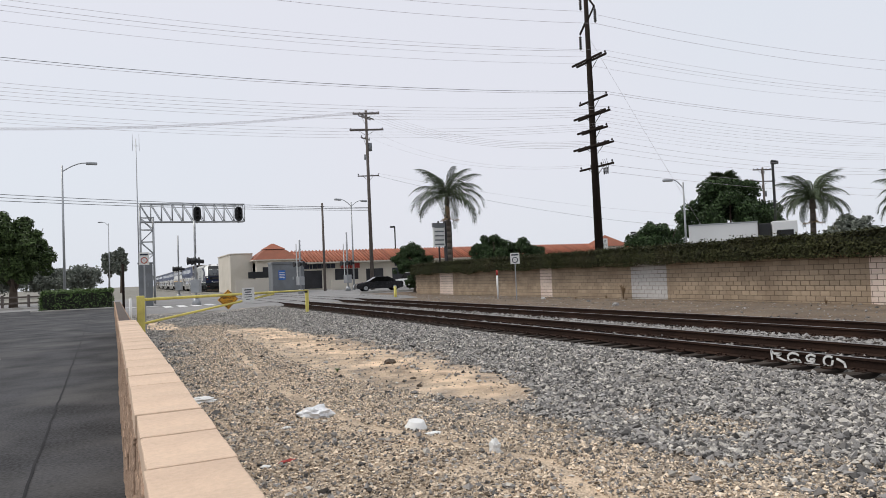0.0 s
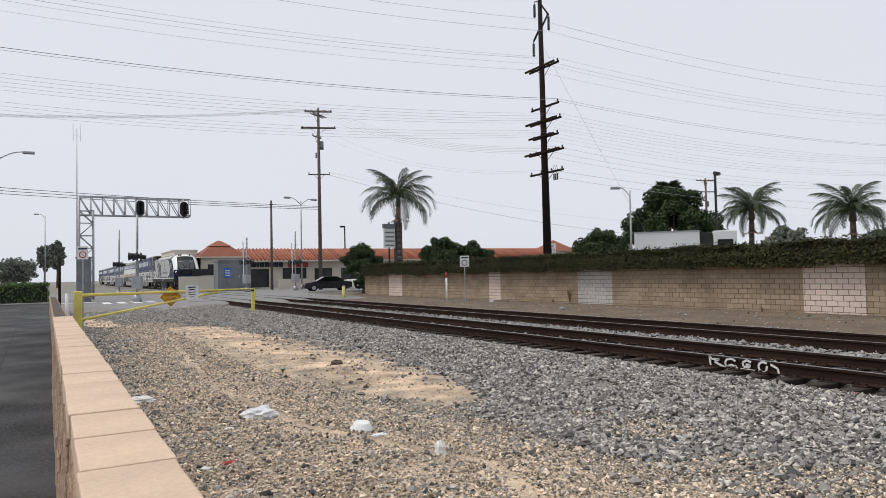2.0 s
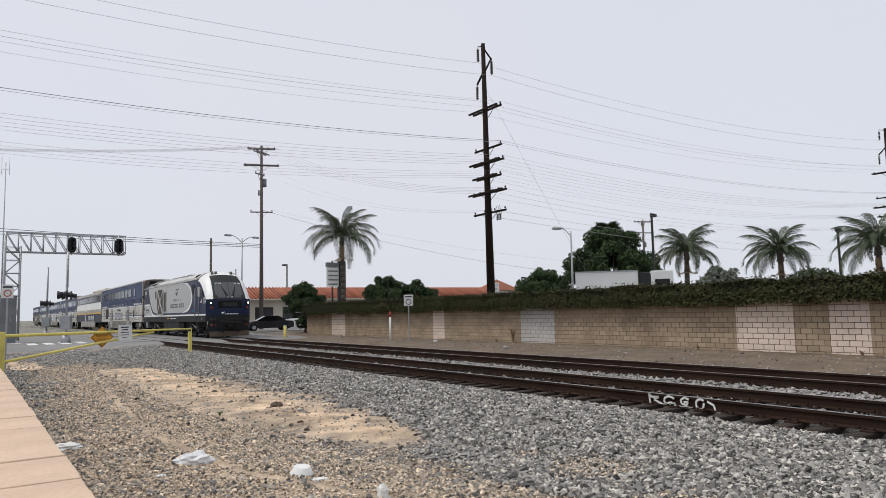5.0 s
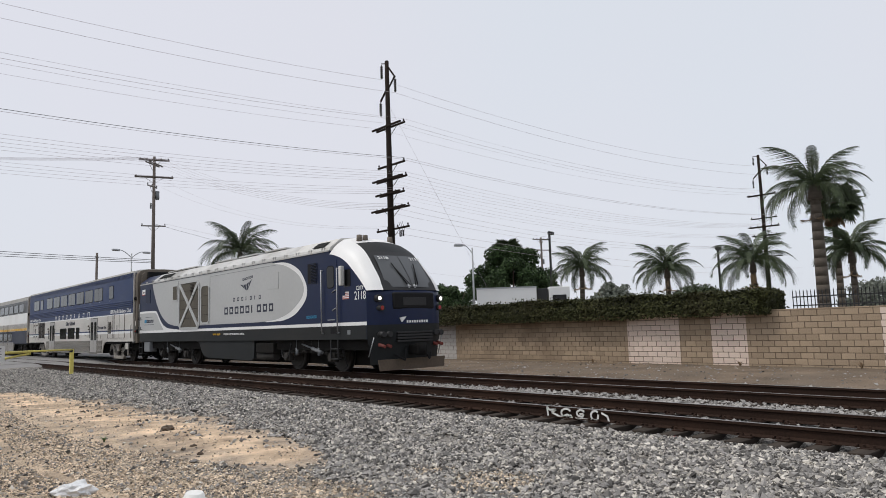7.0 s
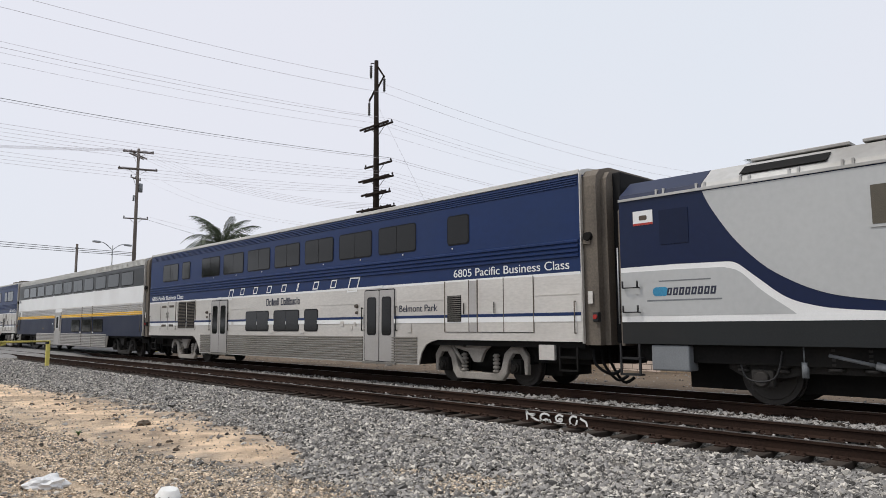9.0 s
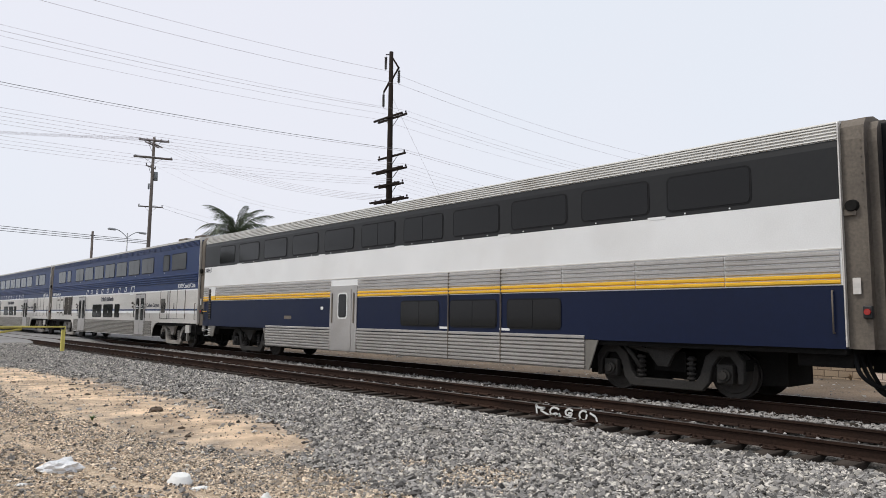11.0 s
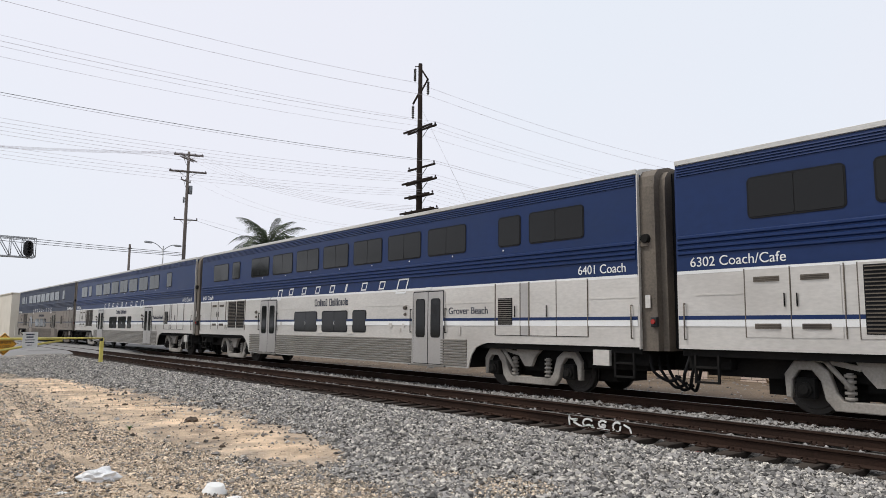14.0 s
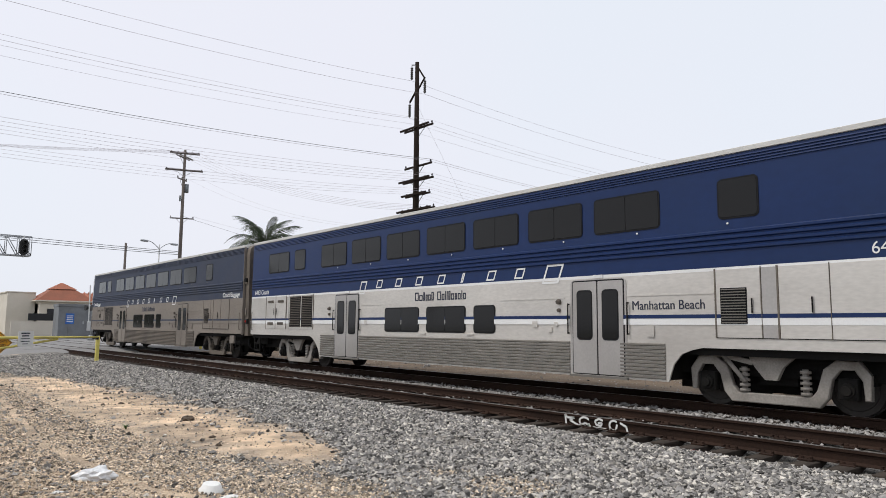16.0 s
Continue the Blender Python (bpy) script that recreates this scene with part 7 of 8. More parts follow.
hut("signal_cabinet", 1.2, 2.15, 55.5, 56.6, 3.1, "tall grey steel signal cabinet beside the gantry")
h2 = hut("relay_hut", *[v for v in (at(11.0, 84)[0], at(13.6, 84)[0])], 81.5, 84, 3.3, "grey relay hut with a blue notice", gable=0.2)
hx = at(12.1, 81.6)[0]
bn = part("blue_notice", box(hx - 0.4, hx + 0.4, 81.44, 81.47, 1.5, 2.6), "blue_sign", h2, "blue notice board kept as plain bars")
bm = bmesh.new()
for k in range(4):
    box(hx - 0.3, hx + 0.3, 81.42, 81.436, 1.7 + k * 0.2, 1.78 + k * 0.2, bm)
part("notice_lines", bm, "white", bn)


def barrier():
    g = thing("barrier_gate", pose(0, 0, 0), "long yellow pipe barrier gate across the track access", "barrier gate")
    a, b = Vector((0.62, 26.9, 0)), Vector((8.45, 34.6, 0))
    d = (b - a).normalized()
    part("gate_post", box(0.49, 0.75, 26.77, 27.03, -0.4, 1.12, bevel=0.02), "yellow", g)
    bm = bmesh.new()
    rod(a + Vector((0, 0, 0.98)), a.lerp(b, 0.74) + Vector((0, 0, 0.92)), 0.055, n=10, bm=bm)
    rod(a + Vector((0, 0, 0.12)), a.lerp(b, 0.74) + Vector((0, 0, 0.84)), 0.045, n=10, bm=bm)
    rod(a.lerp(b, 0.74) + Vector((0, 0, 0.80)), a.lerp(b, 0.74) + Vector((0, 0, 0.98)), 0.05, n=10, bm=bm)
    rod(a.lerp(b, 0.70) + Vector((0, 0, 0.94)), b + Vector((0, 0, 0.90)), 0.04, n=10, bm=bm)
    part("gate_arm", bm, "yellow", g)
    q = a.lerp(b, 0.45) - Vector((-d.y, d.x, 0)) * -0.10
    n = Vector((d.y, -d.x, 0))
    mp = Matrix(((d.x, 0, n.x, q.x + n.x * 0.02), (d.y, 0, n.y, q.y + n.y * 0.02), (0, 1, 0, 0.75), (0, 0, 0, 1)))
    s = part("diamond_sign", prism([(-0.68, 0), (0, -0.42), (0.68, 0), (0, 0.42)], 0.01, mp), "sign_yellow", g, "amber diamond sign")
    part("sign_border", prism([(-0.63, 0), (0, -0.385), (0.63, 0), (0, 0.385)], 0.004, mp @ Matrix.Translation((0, 0, 0.010))), "ink", s)
    part("sign_face", prism([(-0.58, 0), (0, -0.355), (0.58, 0), (0, 0.355)], 0.004, mp @ Matrix.Translation((0, 0, 0.014))), "sign_yellow", s)
    lettering("sign_text", "KEEP GATE", 0.13, "ink", s, mp @ Matrix.Translation((-0.36, 0.02, 0.019)), 0.72)
    lettering("sign_text", "CLOSED", 0.13, "ink", s, mp @ Matrix.Translation((-0.30, -0.13, 0.019)), 0.60)
    q = a.lerp(b, 0.555)
    mp = Matrix(((d.x, 0, n.x, q.x + n.x * 0.08), (d.y, 0, n.y, q.y + n.y * 0.08), (0, 1, 0, 0.58), (0, 0, 0, 1)))
    s = part("notice_board", prism(rounded(0.86, 0.62, 0.03), 0.01, mp @ Matrix.Translation((-0.40, 0, 0))), "white", g, "white notice board")
    bm = bmesh.new()
    for k, (w, h) in enumerate(((0.5, 0.05), (0.4, 0.05), (0.54, 0.03), (0.5, 0.03), (0.3, 0.03))):
        prism([(-w / 2, 0), (w / 2, 0), (w / 2, h), (-w / 2, h)], 0.003, mp @ Matrix.Translation((0, 0.50 - k * 0.1, 0.011)), bm)
    part("notice_lines", bm, "ink", s)
    p = thing("steel_post", pose(8.5, 34.7, 0), "yellow steel post that holds the gate's end", "post", "yellow posts")
    part("shaft", box(-0.075, 0.075, -0.075, 0.075, -0.5, 0.93, bevel=0.01), "yellow", p)
    part("latch", box(-0.10, 0.02, -0.10, 0.10, 0.78, 0.90, bevel=0.01), "dark_steel", p)


barrier()
for px_, py_, h in ((17.6, 46.0, 0.65),):
    p = thing("steel_post", pose(px_, py_, 0), "short yellow marker post by the crossing", "post", "yellow posts")
    part("shaft", rod((0, 0, -0.4), (0, 0, h), 0.10, n=12), "yellow", p)
    part("cap", rod((0, 0, h), (0, 0, h + 0.05), 0.10, 0.04, 12), "yellow", p)
p = thing("pipeline_marker", pose(20.9, 37.1, 0), "white marker post with a red top", "post")
part("shaft", rod((0, 0, -0.5), (0, 0, 1.2), 0.06, n=10), "white", p)
part("red_top", rod((0, 0, 1.2), (0, 0, 1.52), 0.065, n=10), "red", p)
part("concrete_pad", box(-0.9, 0.9, -1.2, 0.9, -0.42, -0.27), "concrete", p)


def notice(x, y, z0, z1, w, h, yaw, label, words=(), mat="white"):
    s = thing("sign_post", pose(x, y, 0, 0, 0, yaw), label, "sign")
    part("post", box(-0.03, 0.03, -0.03, 0.03, z0, z1), "galv", s)
    b = part("sign_board", box(-w / 2, w / 2, -0.045, -0.032, z1 - h, z1, bevel=0.004), mat, s)
    return s, b


s, b = notice(20.3, 33.9, -0.5, 2.45, 0.52, 0.62, -28, "white no-trespassing sign on a thin grey post")
bm = rod((0, -0.046, 2.05), (0, -0.052, 2.05), 0.17, n=20)
part("ring", bm, "ink", b)
part("ring_face", rod((0, -0.050, 2.05), (0, -0.055, 2.05), 0.125, n=20), "white", b)
part("slash", beam((-0.1, -0.056, 2.15), (0.1, -0.056, 1.95), 0.03, 0.006), "ink", b)
part("lines", box(-0.2, 0.2, -0.05, -0.045, 2.30, 2.38), "ink", b)
s, b = notice(0.86, 30.0, -0.5, 2.80, 0.38, 0.50, -2, "white no-trespassing sign on a tall post by the low wall")
part("ring", rod((0, -0.046, 2.48), (0, -0.052, 2.48), 0.13, n=20), "red", b)
part("ring_face", rod((0, -0.050, 2.48), (0, -0.055, 2.48), 0.095, n=20), "white", b)
part("slash", beam((-0.08, -0.056, 2.56), (0.08, -0.056, 2.40), 0.03, 0.006), "red", b)
part("lines", box(-0.15, 0.15, -0.05, -0.045, 2.68, 2.74), "ink", b)
sx_, sy_, _ = at(38.0, 58)
s, b = notice(sx_, sy_, 0, 3.75, 0.85, 1.05, -38, "white traffic sign with black turn lettering on a post")
for k, wd in enumerate(("RIGHT", "TURN", "ONLY")):
    lettering("sign_text", wd, 0.30, "ink", b, Matrix.Translation((-0.34, -0.046, 3.42 - k * 0.31)) @ Matrix.Rotation(radians(90), 4, "X"), 0.68)
for x, y, z0, z1, r, m_, lab in ((0.35, 33, -0.4, 0.95, 0.06, "white", "white plastic marker post"), (0.12, 44, -0.4, 2.75, 0.07, "pole_wood", "dark timber post beside the wall")):
    p = thing("marker_post", pose(x, y, 0), lab, "post")
    part("shaft", rod((0, 0, z0), (0, 0, z1), r, n=10), m_, p)
    part("cap", rod((0, 0, z1), (0, 0, z1 + 0.03), r * 1.05, r * 0.6, 10), m_, p)


# ---- shops across the street ----
def shops():
    s = thing("shop_building", pose(0, 0, 0), "cream stucco shop row with a terracotta tile roof", "building")
    y = 95.0
    part("wall", box(16.4, 82, y, y + 14, -0.1, 3.9), "stucco", s)
    def tiles(name, x0, x1, y0, y1, z0, z1):
        bm = bmesh.new()
        prism([(y0, z0), (y1, z1), (y1, z0)], x1 - x0, Matrix(((0, 0, 1, x0), (1, 0, 0, 0), (0, 1, 0, 0), (0, 0, 0, 1))), bm)
        r = part(name, bm, "roof_tile", s)
        n = int((x1 - x0) / 0.5)
        bm = bmesh.new()
        for i in range(n):
            x = x0 + (i + 0.5) * (x1 - x0) / n
            rod((x, y0 - 0.1, z0 + 0.06), (x, y1, z1 + 0.06), 0.11, n=6, bm=bm)
        q = part("roof_tiling", bm, "roof_tile", r)
        q["kind"] = "stuff"
    tiles("roof", 21.8, 82, y - 1.6, y + 3.0, 3.75, 5.45)
    part("soffit", box(21.8, 82, y - 1.6, y, 3.55, 3.75), "stucco", s)
    # corner tower with a pyramid roof
    part("tower", box(16.4, 21.9, y - 1.0, y + 4.5, -0.1, 4.3), "stucco", s)
    bm = bmesh.new()
    for (hw, z), (hw2, z2) in ((((3.2, 4.3)), ((1.35, 5.7))), ((1.45, 5.75), (0.15, 6.55))):
        c = (19.15, y + 1.75)
        a = [bm.verts.new((c[0] + sx * hw, c[1] + sy * hw, z)) for sx, sy in ((-1, -1), (1, -1), (1, 1), (-1, 1))]
        b = [bm.verts.new((c[0] + sx * hw2, c[1] + sy * hw2, z2)) for sx, sy in ((-1, -1), (1, -1), (1, 1), (-1, 1))]
        for i in range(4):
            bm.faces.new((a[i], a[(i + 1) % 4], b[(i + 1) % 4], b[i]))
        bm.faces.new(a[::-1]), bm.faces.new(b)
    part("tower_roof", bm, "roof_tile", s)
    part("tower_eave", box(15.9, 22.4, y - 1.5, y + 5.0, 4.15, 4.3), "stucco", s)
    part("far_tower", box(73.5, 78.5, y - 1, y + 4, -0.1, 4.9), "stucco", s)
    bm = bmesh.new()
    a = [bm.verts.new((76 + sx * 3, y + 1.5 + sy * 3, 4.9)) for sx, sy in ((-1, -1), (1, -1), (1, 1), (-1, 1))]
    t = bm.verts.new((76, y + 1.5, 6.9))
    for i in range(4):
        bm.faces.new((a[i], a[(i + 1) % 4], t))
    bm.faces.new(a[::-1])
    part("far_tower_roof", bm, "roof_tile", s)
    for x0, x1, z0, z1 in ((17.2, 18.2, 2.3, 3.3), (19.4, 20.9, 0.2, 2.6), (22.5, 25.5, 0.1, 2.6), (27.4, 30.8, 0.1, 2.7), (32, 34.6, 0.1, 2.6), (36, 40.5, 0.1, 2.6), (42, 46, 0.1, 2.6), (48, 52, 0.1, 2.6), (54, 60, 0.1, 2.6), (62, 70, 0.1, 2.6)):
        w = part("shop_window", box(x0, x1, (y - 1.06) if x0 < 21 else y - 0.05, (y - 1.0) if x0 < 21 else y, z0, z1), "shop_dark", s)
        part("window_frame", box(x0 - 0.06, x1 + 0.06, (y - 1.08) if x0 < 21 else y - 0.07, (y - 1.0) if x0 < 21 else y, z1, z1 + 0.08), "stucco", w)
    def sign(x0, mats, wd, h, z):
        bm = bmesh.new()
        for k in range(len(wd)):
            x = x0 + sum(wd[:k]) + 0.08 * k
            box(x, x + wd[k], y - 0.16, y - 0.05, z, z + h, bm, 0.03)
        part("shop_sign", bm, mats, s, "shop sign kept as plain blocks")
    sign(23.0, "ink", (0.7, 0.35, 0.6, 0.6, 0.6, 0.5, 0.6), 0.62, 2.85)
    sign(28.2, "red", (0.62, 0.6, 0.62, 0.75), 0.68, 2.75)
    sign(36.4, "ink", (0.6, 0.5, 0.6, 0.6, 0.6, 0.5), 0.62, 2.85)
    sign(36.4, "ink", (0.6, 0.5, 0.6, 0.6, 0.6, 0.5), 0.55, 1.9)
    sign(56.5, "ink", (0.5, 0.5, 0.5), 0.5, 2.85)
    w = thing("white_building", pose(0, 0, 0), "plain pale box building beside the shops", "building")
    part("wall", box(13.4, 16.35, y + 1.5, y + 14, -0.1, 5.2), "stucco", w)
    part("parapet", box(13.3, 16.38, y + 1.4, y + 14.1, 5.2, 5.32), "stucco", w)
    fw = thing("yard_wall", pose(0, 0, 0), "low pale yard wall with dark openings", "wall", kind="structure")
    part("wall_panel", box(13.0, 21.5, y - 5.2, y - 5.0, -0.1, 1.75), "stucco", fw)
    part("wall_panel", box(23.5, 27.0, y - 12.0, y - 11.8, -0.1, 1.2), "stucco", fw)
    part("dark_sign", box(14.6, 17.4, y - 5.3, y - 5.2, 1.85, 2.65), "dark_steel", fw)
    g = thing("roadside_sign", pose(*at(24.95, 68)), "tall roadside sign with white panels on two posts", "sign")
    part("post", rod((-0.3, 0, -0.1), (-0.3, 0, 6.6), 0.09, n=10), "dark_steel", g)
    part("pylon", box(0.35, 1.0, -0.3, 0.3, 2.0, 6.6, bevel=0.02), "dark_steel", g)
    b = part("panel", box(-0.9, 0.32, -0.14, 0.14, 4.1, 6.4, bevel=0.02), "white", g)
    bm = bmesh.new()
    for k in range(5):
        box(-0.78, 0.2, -0.155, -0.14, 4.25 + k * 0.42, 4.38 + k * 0.42, bm)
    part("panel_lines", bm, "grey_paint", b)
    part("top_panel", box(-0.95, 0.36, -0.16, 0.16, 6.0, 6.42, bevel=0.02), "grey_paint", b)


shops()


def road_car(name, x, y, yaw, mat, label, suv=False):
    """A parked road car, its length along its own x."""
    c = thing(name, pose(x, y, -0.03, 0, 0, yaw), label, "car", "parked cars")
    L, H = (4.6, 1.75) if suv else (4.8, 1.42)
    body = [(-L / 2, 0.35), (-L / 2, 0.75), (-L / 2 + 0.1, 0.92), (-L * 0.27, 0.98), (L * 0.28, 0.95), (L / 2 - 0.1, 0.78), (L / 2, 0.6), (L / 2, 0.33), (L / 2 - 0.2, 0.25), (-L / 2 + 0.2, 0.25)]
    if suv:
        body = [(-L / 2, 0.4), (-L / 2, 1.0), (-L / 2 + 0.1, 1.1), (L * 0.22, 1.08), (L / 2 - 0.1, 0.95), (L / 2, 0.7), (L / 2, 0.4), (L / 2 - 0.2, 0.3), (-L / 2 + 0.2, 0.3)]
    place = Matrix(((1, 0, 0, 0), (0, 0, -1, 0.88), (0, 1, 0, 0), (0, 0, 0, 1)))
    bm = prism(body, 1.76, place)
    bmesh.ops.bevel(bm, geom=list(bm.edges), offset=0.05, segments=2, affect="EDGES")
    part("body", bm, mat, c)
    hz = 1.05 if suv else 0.95
    cab = [(-L * (0.47 if suv else 0.36), hz), (-L * (0.42 if suv else 0.20), H), (L * 0.08, H), (L * (0.24 if suv else 0.26), hz)]
    place = Matrix(((1, 0, 0, 0), (0, 0, -1, 0.74), (0, 1, 0, 0), (0, 0, 0, 1)))
    bm = prism(cab, 1.48, place)
    bmesh.ops.bevel(bm, geom=list(bm.edges), offset=0.06, segments=2, affect="EDGES")
    part("greenhouse", bm, "window", c)
    part("roof", box(-L * (0.40 if suv else 0.19), L * 0.07, -0.66, 0.66, H - 0.03, H + 0.02, bevel=0.02), mat, c)
    for sx in (-0.31, 0.31):
        for sy in (-1, 1):
            w = part("wheel", rod((L * sx, sy * 0.70, 0.33), (L * sx, sy * 0.90, 0.33), 0.33, n=20), "black", c)
            part("rim", rod((L * sx, sy * 0.895, 0.33), (L * sx, sy * 0.91, 0.33), 0.20, n=16), "galv", w)
    for sy in (-0.62, 0.62):
        part("headlight", box(L / 2 - 0.08, L / 2 + 0.01, sy - 0.2, sy + 0.2, 0.60, 0.75, bevel=0.02), "galv", c)
        part("tail_light", box(-L / 2 - 0.01, -L / 2 + 0.06, sy - 0.2, sy + 0.2, 0.65, 0.82, bevel=0.02), "lens_red", c)
    return c


M["car_black"] = material("black_car_paint", (0.012, 0.012, 0.015), 0.25, 0.2, bump=0)
M["car_white"] = material("white_car_paint", (0.7, 0.7, 0.7), 0.35, bump=0)
road_car("sedan", *at(19.6, 71)[:2], 172, "car_black", "black sedan waiting at the crossing")
road_car("suv", *at(22.3, 80)[:2], 110, "car_white", "white sport utility vehicle behind the sedan", True)
road_car("parked_car", 30.5, 11.6, 80, "car_white", "white parked car showing only its roof above the wall")


def box_truck():
    t = thing("box_truck", pose(*at(48.3, 52), 0, 0, -46), "white box trailers parked behind the hedge", "truck")
    a = part("cargo_box", box(-3.3, 1.05, -1.2, 1.2, 1.0, 4.05, bevel=0.03), "truck_white", t)
    for k in range(9):
        part("panel_rib", box(-3.25 + k * 0.52, -3.22 + k * 0.52, -1.215, -1.2, 1.1, 3.98), "truck_white", a)
    part("top_rail", box(-3.32, 1.07, -1.23, 1.23, 3.98, 4.08), "galv", a)
    part("rear_door", box(1.06, 1.10, -1.1, 1.1, 1.1, 3.95), "grime", a)
    part("gap_frame", box(1.1, 1.9, -1.0, 1.0, 1.0, 3.9, bevel=0.05), "dark_steel", t)
    part("chassis", box(-3.2, 3.3, -1.0, 1.0, 0.7, 1.0), "under", t)
    c = part("second_box", box(1.95, 3.45, -1.2, 1.2, 1.0, 4.0, bevel=0.06), "truck_white", t)
    part("box_window", box(2.2, 3.2, -1.23, -1.19, 2.9, 3.4, bevel=0.02), "window", c)
    for x in (-2.5, -1.4, 2.7):
        part("wheel", rod((x, -1.1, 0.5), (x, 1.1, 0.5), 0.5, n=18), "black", t)


box_truck()


def picket_fence():
    f = thing("picket_fence", pose(25.2, 0, 0), "black steel picket fence behind the block wall", "fence")
    for z in (1.75, 2.05):
        part("rail", box(-0.02, 0.02, -12, 9.9, z - 0.02, z + 0.02), "dark_steel", f)
    me = bpy.data.meshes.new("picket")
    bm = box(-0.012, 0.012, -0.012, 0.012, -0.2, 2.22)
    rod((0, 0, 2.22), (0, 0, 2.30), 0.02, 0.002, 4, bm)
    bm.to_mesh(me)
    me.materials.append(M["dark_steel"])
    for i in range(150):
        o = new("picket", me)
        o.parent = f
        o.matrix_basis = pose(0, -8 + i * 0.12, 0)
    d = thing("dumpster", pose(29.0, 4.6, 0), "dark green steel dumpster behind the fence", "dumpster")
    part("bin", box(-0.9, 0.9, -1.6, 1.6, -0.3, 2.1, bevel=0.05), "hedge_core", d)
    part("lid", box(-0.95, 0.95, -1.65, 1.65, 2.1, 2.2, bevel=0.03), "dark_steel", d)


picket_fence()


def rail_fence():
    f = thing("timber_fence", pose(0, 68, 0), "brown timber post-and-rail fence along the street", "fence")
    for i in range(16):
        part("post", box(-30 + i * 1.9, -29.8 + i * 1.9, -0.1, 0.1, -0.2, 1.15, bevel=0.02), "pole_old", f)
    for z in (0.45, 0.95):
        part("rail", box(-30, -1.2, -0.04, 0.04, z - 0.07, z + 0.07, bevel=0.01), "pole_old", f)
    k = thing("kerb", pose(0, 0, 0), "low concrete kerb around the hedge bed", "kerb", kind="structure")
    part("kerb_stone", box(-5.9, -0.4, 56.9, 57.15, -0.3, 0.0, bevel=0.02), "concrete", k)
    part("kerb_stone", box(-35, -1.0, 66.3, 66.55, -0.3, 0.12, bevel=0.02), "concrete", k)
    part("kerb_stone", box(19.5, 60, 59.5, 59.75, -0.3, 0.12, bevel=0.02), "concrete", k)
    t = thing("tar_seam", pose(-0.62, 0, 0, 0, 0, 1.35), "dark tar-filled seam in the asphalt", "road crack", kind="structure")
    rng = random.Random(3)
    u, last = 0.0, -0.005
    pts = [(0.012 * rng.uniform(-1, 1), 2 + 0.4 * i) for i in range(110)]
    v = [(x + s * 0.014, yy, ground_z(-0.7, yy) + 0.004) for x, yy in pts for s in (-1, 1)]
    raw("seam", v, [(2 * i, 2 * i + 1, 2 * i + 3, 2 * i + 2) for i in range(len(pts) - 1)], "black", t)
    raw("worn_patch", [(-4.2, 14, -0.246), (-1.9, 15.0, -0.246), (-1.7, 21, -0.246), (-3.6, 26, -0.246), (-5.2, 20, -0.246)], [(0, 1, 2, 3, 4)], "street", t)
    w = thing("crosswalk_marking", pose(0, 0, 0), "white painted stripes on the street", "road marking", kind="structure")
    for i in range(4):
        part("stripe", box(2.6 + i * 0.9, 3.1 + i * 0.9, 49.0, 52.5, -0.04, -0.018), "white", w)
    part("stop_line", box(-0.2, 2.4, 53.6, 54.1, -0.05, -0.022), "white", w)


rail_fence()

# ---- litter and weeds ----
def crumple(name, x, y, sx, sy, sz, mat, label, cat, seed, yaw=0):
    bm = bmesh.new()
    bmesh.ops.create_icosphere(bm, subdivisions=3, radius=1)
    for v in bm.verts:
        d = 1 + 0.45 * noise.noise(v.co * 2.3 + Vector((seed, 0, 0))) + 0.2 * noise.noise(v.co * 6 + Vector((0, seed, 0)))
        v.co = Vector((v.co.x * sx, v.co.y * sy, max(v.co.z, -0.3) * sz)) * d
    o = part(name, bm, mat)
    o.matrix_basis = pose(x, y, ground_z(x, y) + sz * 0.3, 0, 0, yaw)
    return tagged(o, label, cat)


def bowl(x, y, r, h, yaw, label, tilt=8):
    bm = bmesh.new()
    prof = [(r * 0.62, h), (r * 0.75, h * 0.95), (r * 0.95, h * 0.25), (r * 1.08, h * 0.12), (r * 1.08, 0.0), (r * 0.9, 0.0)]
    rings = [[bm.verts.new((math.cos(a * 2 * math.pi / 24) * q, math.sin(a * 2 * math.pi / 24) * q, z)) for a in range(24)] for q, z in prof]
    for a, b in zip(rings, rings[1:]):
        for i in range(24):
            bm.faces.new((a[i], b[i], b[(i + 1) % 24], a[(i + 1) % 24])).smooth = True
    bm.faces.new(rings[0])
    o = part("foam_bowl", bm, "white")
    o.matrix_basis = pose(x, y, ground_z(x, y) + 0.015, tilt, 0, yaw)
    return tagged(o, label, "foam bowl")


crumple("plastic_bag", 2.27, 9.0, 0.22, 0.12, 0.11, "plastic", "crumpled translucent plastic bag on the gravel", "plastic bag", 1, -20)
bowl(3.11, 7.62, 0.125, 0.085, 10, "white foam bowl lying upside down on the gravel")
crumple("foam_scrap", 3.17, 7.25, 0.09, 0.06, 0.02, "white", "flat white foam scrap on the gravel", "litter", 4)
crumple("paper_cup", 3.35, 6.15, 0.06, 0.055, 0.10, "white", "small crushed white paper cup", "litter", 5)
crumple("paper_scrap", 1.08, 11.3, 0.21, 0.12, 0.06, "white", "folded white paper scrap beside the wall", "litter", 6)
crumple("paper_scrap", 1.25, 7.03, 0.05, 0.04, 0.02, "white", "small white paper scrap", "litter", 7)
crumple("red_wrapper", 1.49, 7.1, 0.10, 0.03, 0.02, "red", "torn red wrapper on the dirt", "litter", 8, 20)
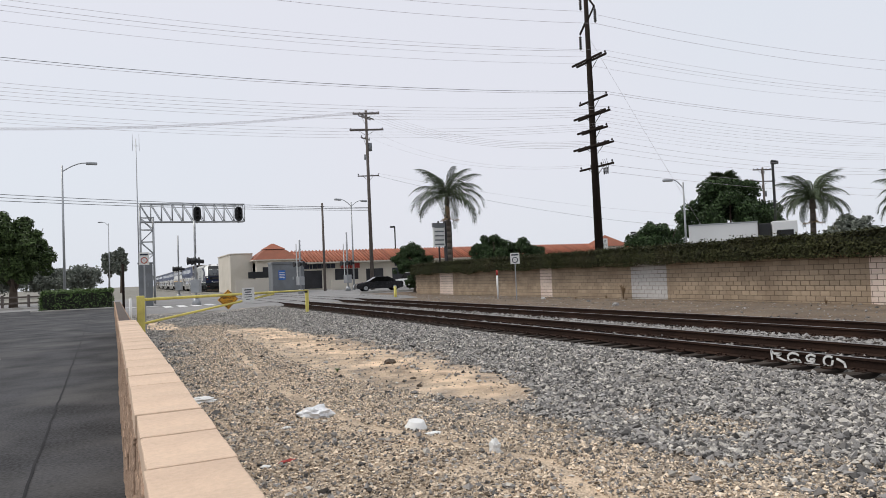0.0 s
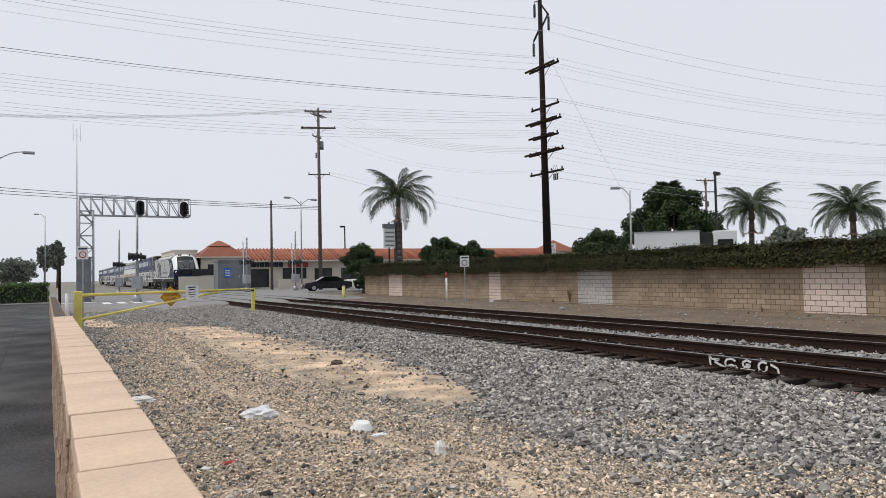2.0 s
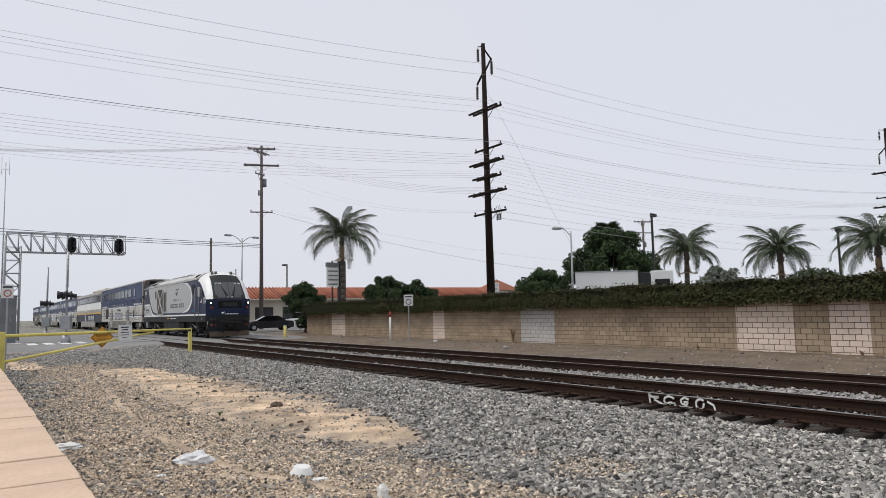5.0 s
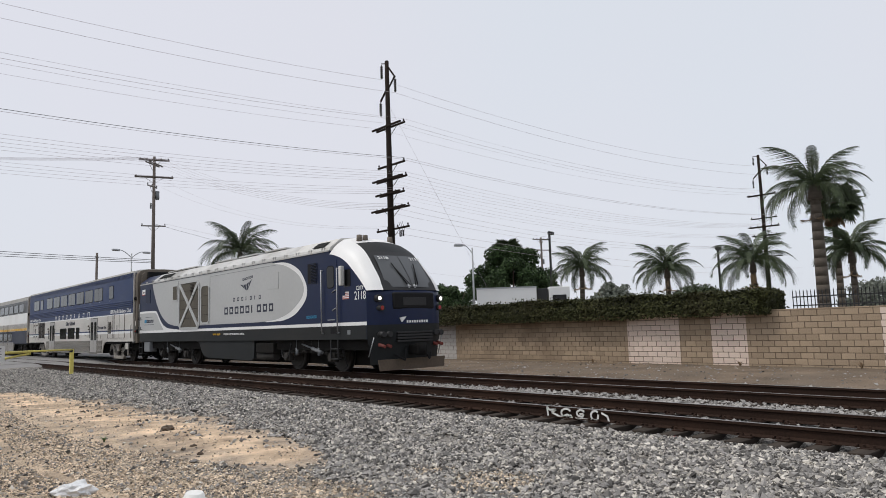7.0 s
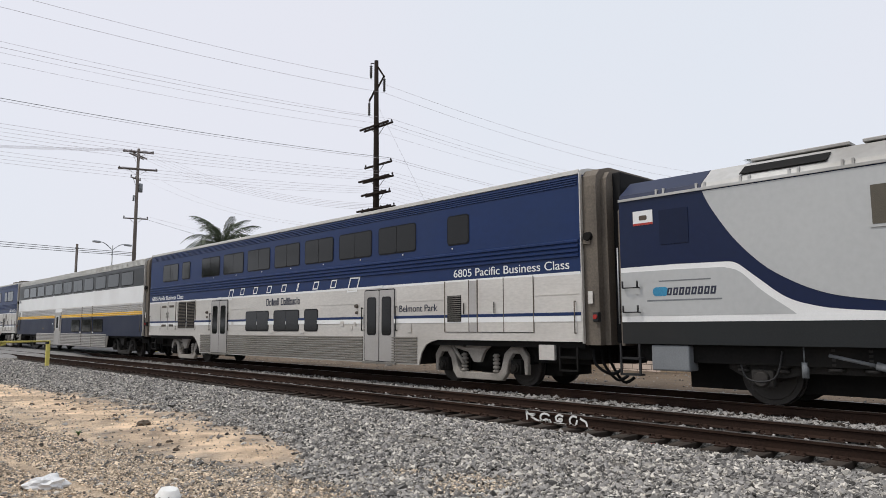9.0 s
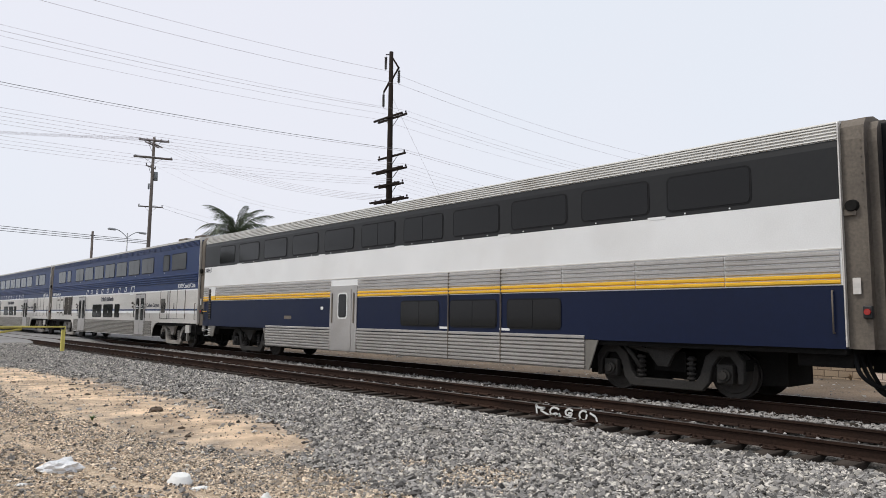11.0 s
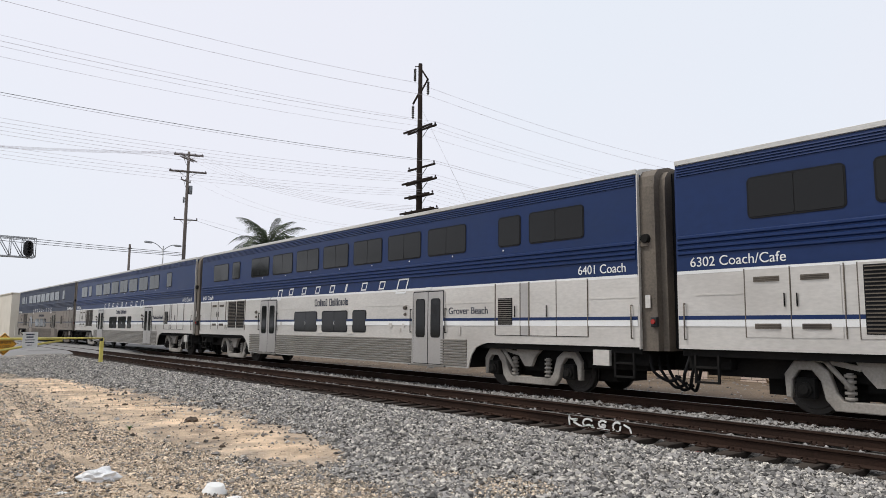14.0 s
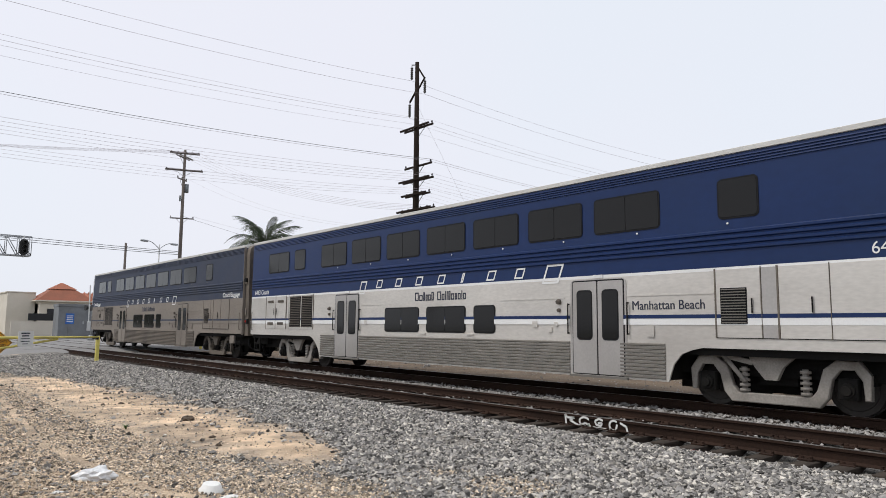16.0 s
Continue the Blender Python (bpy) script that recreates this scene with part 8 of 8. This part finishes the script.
crumple("paper_scrap", 1.8, 8.6, 0.06, 0.04, 0.015, "white", "small white paper scrap", "litter", 9)
crumple("rock", 4.99, 13.5, 0.12, 0.09, 0.07, "bark", "small brown rock on the sand", "rock", 10)
crumple("blue_scrap", 7.22, 5.04, 0.04, 0.03, 0.02, "blue_sign", "small blue plastic scrap on the gravel", "litter", 11)
crumple("rock", 19.3, 24.0, 0.16, 0.12, 0.10, "stone_white", "pale rock on the dirt verge", "rock", 12)
crumple("rock", 20.5, 27.5, 0.10, 0.10, 0.08, "stone_white", "pale rock on the dirt verge", "rock", 13)
crumple("paper_scrap", 21.5, 33.0, 0.14, 0.10, 0.08, "white", "white litter on the dirt verge", "litter", 14)
crumple("red_rag", 9.0, 5.3, 0.14, 0.06, 0.03, "red", "faded red rag on a sleeper end", "litter", 15)
for k in range(14):
    rr = random.Random(k)
    crumple("clod", rr.uniform(3.9, 6.0), rr.uniform(9, 24), rr.uniform(0.03, 0.07), rr.uniform(0.03, 0.06), 0.03, "bark", "brown clod of earth on the sand", "clod", 30 + k)


def weed(x, y, h, mat, label, n, seed, spread=0.35):
    rng = random.Random(seed)
    w = thing("weed", pose(x, y, ground_z(x, y)), label, "weed")
    bm = bmesh.new()
    for i in range(n):
        a, l = rng.uniform(0, 6.28), h * rng.uniform(0.5, 1)
        d = Vector((math.cos(a), math.sin(a), 0)) * spread * rng.uniform(0.2, 1)
        s = Vector((-math.sin(a), math.cos(a), 0)) * 0.012
        p = [bm.verts.new(q) for q in (-s, s, d * 0.4 + Vector((0, 0, l * 0.7)) + s, d * 0.4 + Vector((0, 0, l * 0.7)) - s)]
        bm.faces.new(p)
        bm.faces.new((p[3], p[2], bm.verts.new(d + Vector((0, 0, l)))))
    part("grass", bm, mat, w)["kind"] = "stuff"


weed(23.6, 28.7, 0.85, "palm_dead", "dry grass tuft at the foot of the wall", 70, 1)
weed(3.77, 13.15, 0.10, "leaf_bright", "tiny green weed in the gravel", 16, 2, 0.10)
for k in range(8):
    rr = random.Random(50 + k)
    weed(rr.uniform(22.6, 23.7), rr.uniform(5, 50), rr.uniform(0.12, 0.3), "palm_dead", "small dry weed on the verge", 20, 60 + k, 0.2)


def graffiti():
    """White sprayed strokes on the near rail's web."""
    g = thing("graffiti", pose(0, 0, 0), "white sprayed graffiti scrawl on the rail", "graffiti")
    x = 9.62 - 0.042
    y0 = 8.05
    def stroke(pts):
        bm = bmesh.new()
        for (u0, v0), (u1, v1) in zip(pts, pts[1:]):
            d = Vector((u1 - u0, v1 - v0)).normalized()
            nx, ny = -d.y * 0.017, d.x * 0.017
            prism([(u0 + nx, v0 + ny), (u0 - nx, v0 - ny), (u1 - nx, v1 - ny), (u1 + nx, v1 + ny)], 0.004, side(y0, -0.17, x), bm)
        part("paint_stroke", bm, "white", g)
    stroke([(0.02, 0.0), (0.0, 0.16), (0.05, 0.11), (0.20, 0.12), (0.10, 0.07), (0.30, 0.0)])
    stroke([(0.42 + 0.11 * math.cos(a * 0.6 + 0.6), 0.075 + 0.075 * math.sin(a * 0.6 + 0.6)) for a in range(10)])
    stroke([(0.30, 0.0), (0.44, 0.055), (0.56, 0.0)])
    stroke([(0.80, 0.13), (0.72, 0.155), (0.64, 0.11), (0.66, 0.05), (0.76, 0.04), (0.78, 0.09), (0.70, 0.08)])
    stroke([(0.60, 0.0), (0.80, 0.0), (1.0, -0.005)])
    stroke([(1.02 + 0.09 * math.cos(a * 0.55 + 0.9), 0.075 + 0.08 * math.sin(a * 0.55 + 0.9)) for a in range(9)])
    stroke([(1.06, 0.01), (1.08, 0.10)])
    stroke([(1.14, 0.13), (1.26, 0.08), (1.28, 0.0)])


graffiti()


# ---- what moves ----
def motions():
    ts = [i * 0.5 for i in range(33)]
    for ob, back in TRAIN:
        walk(ob, [(t, pose(TRACK_X[1], nose_y(t) + back, 0.003)) for t in ts])
        for ch in ob.children:
            if ch.name.startswith("wheelset"):
                y, r = ch.location.y, ch.location.z
                walk(ch, [(k / FPS, pose(0, y, r) @ Matrix.Rotation((nose_y(0) - nose_y(k / FPS)) / r % (2 * math.pi), 4, "X")) for k in range(16 * FPS + 1)])


motions()
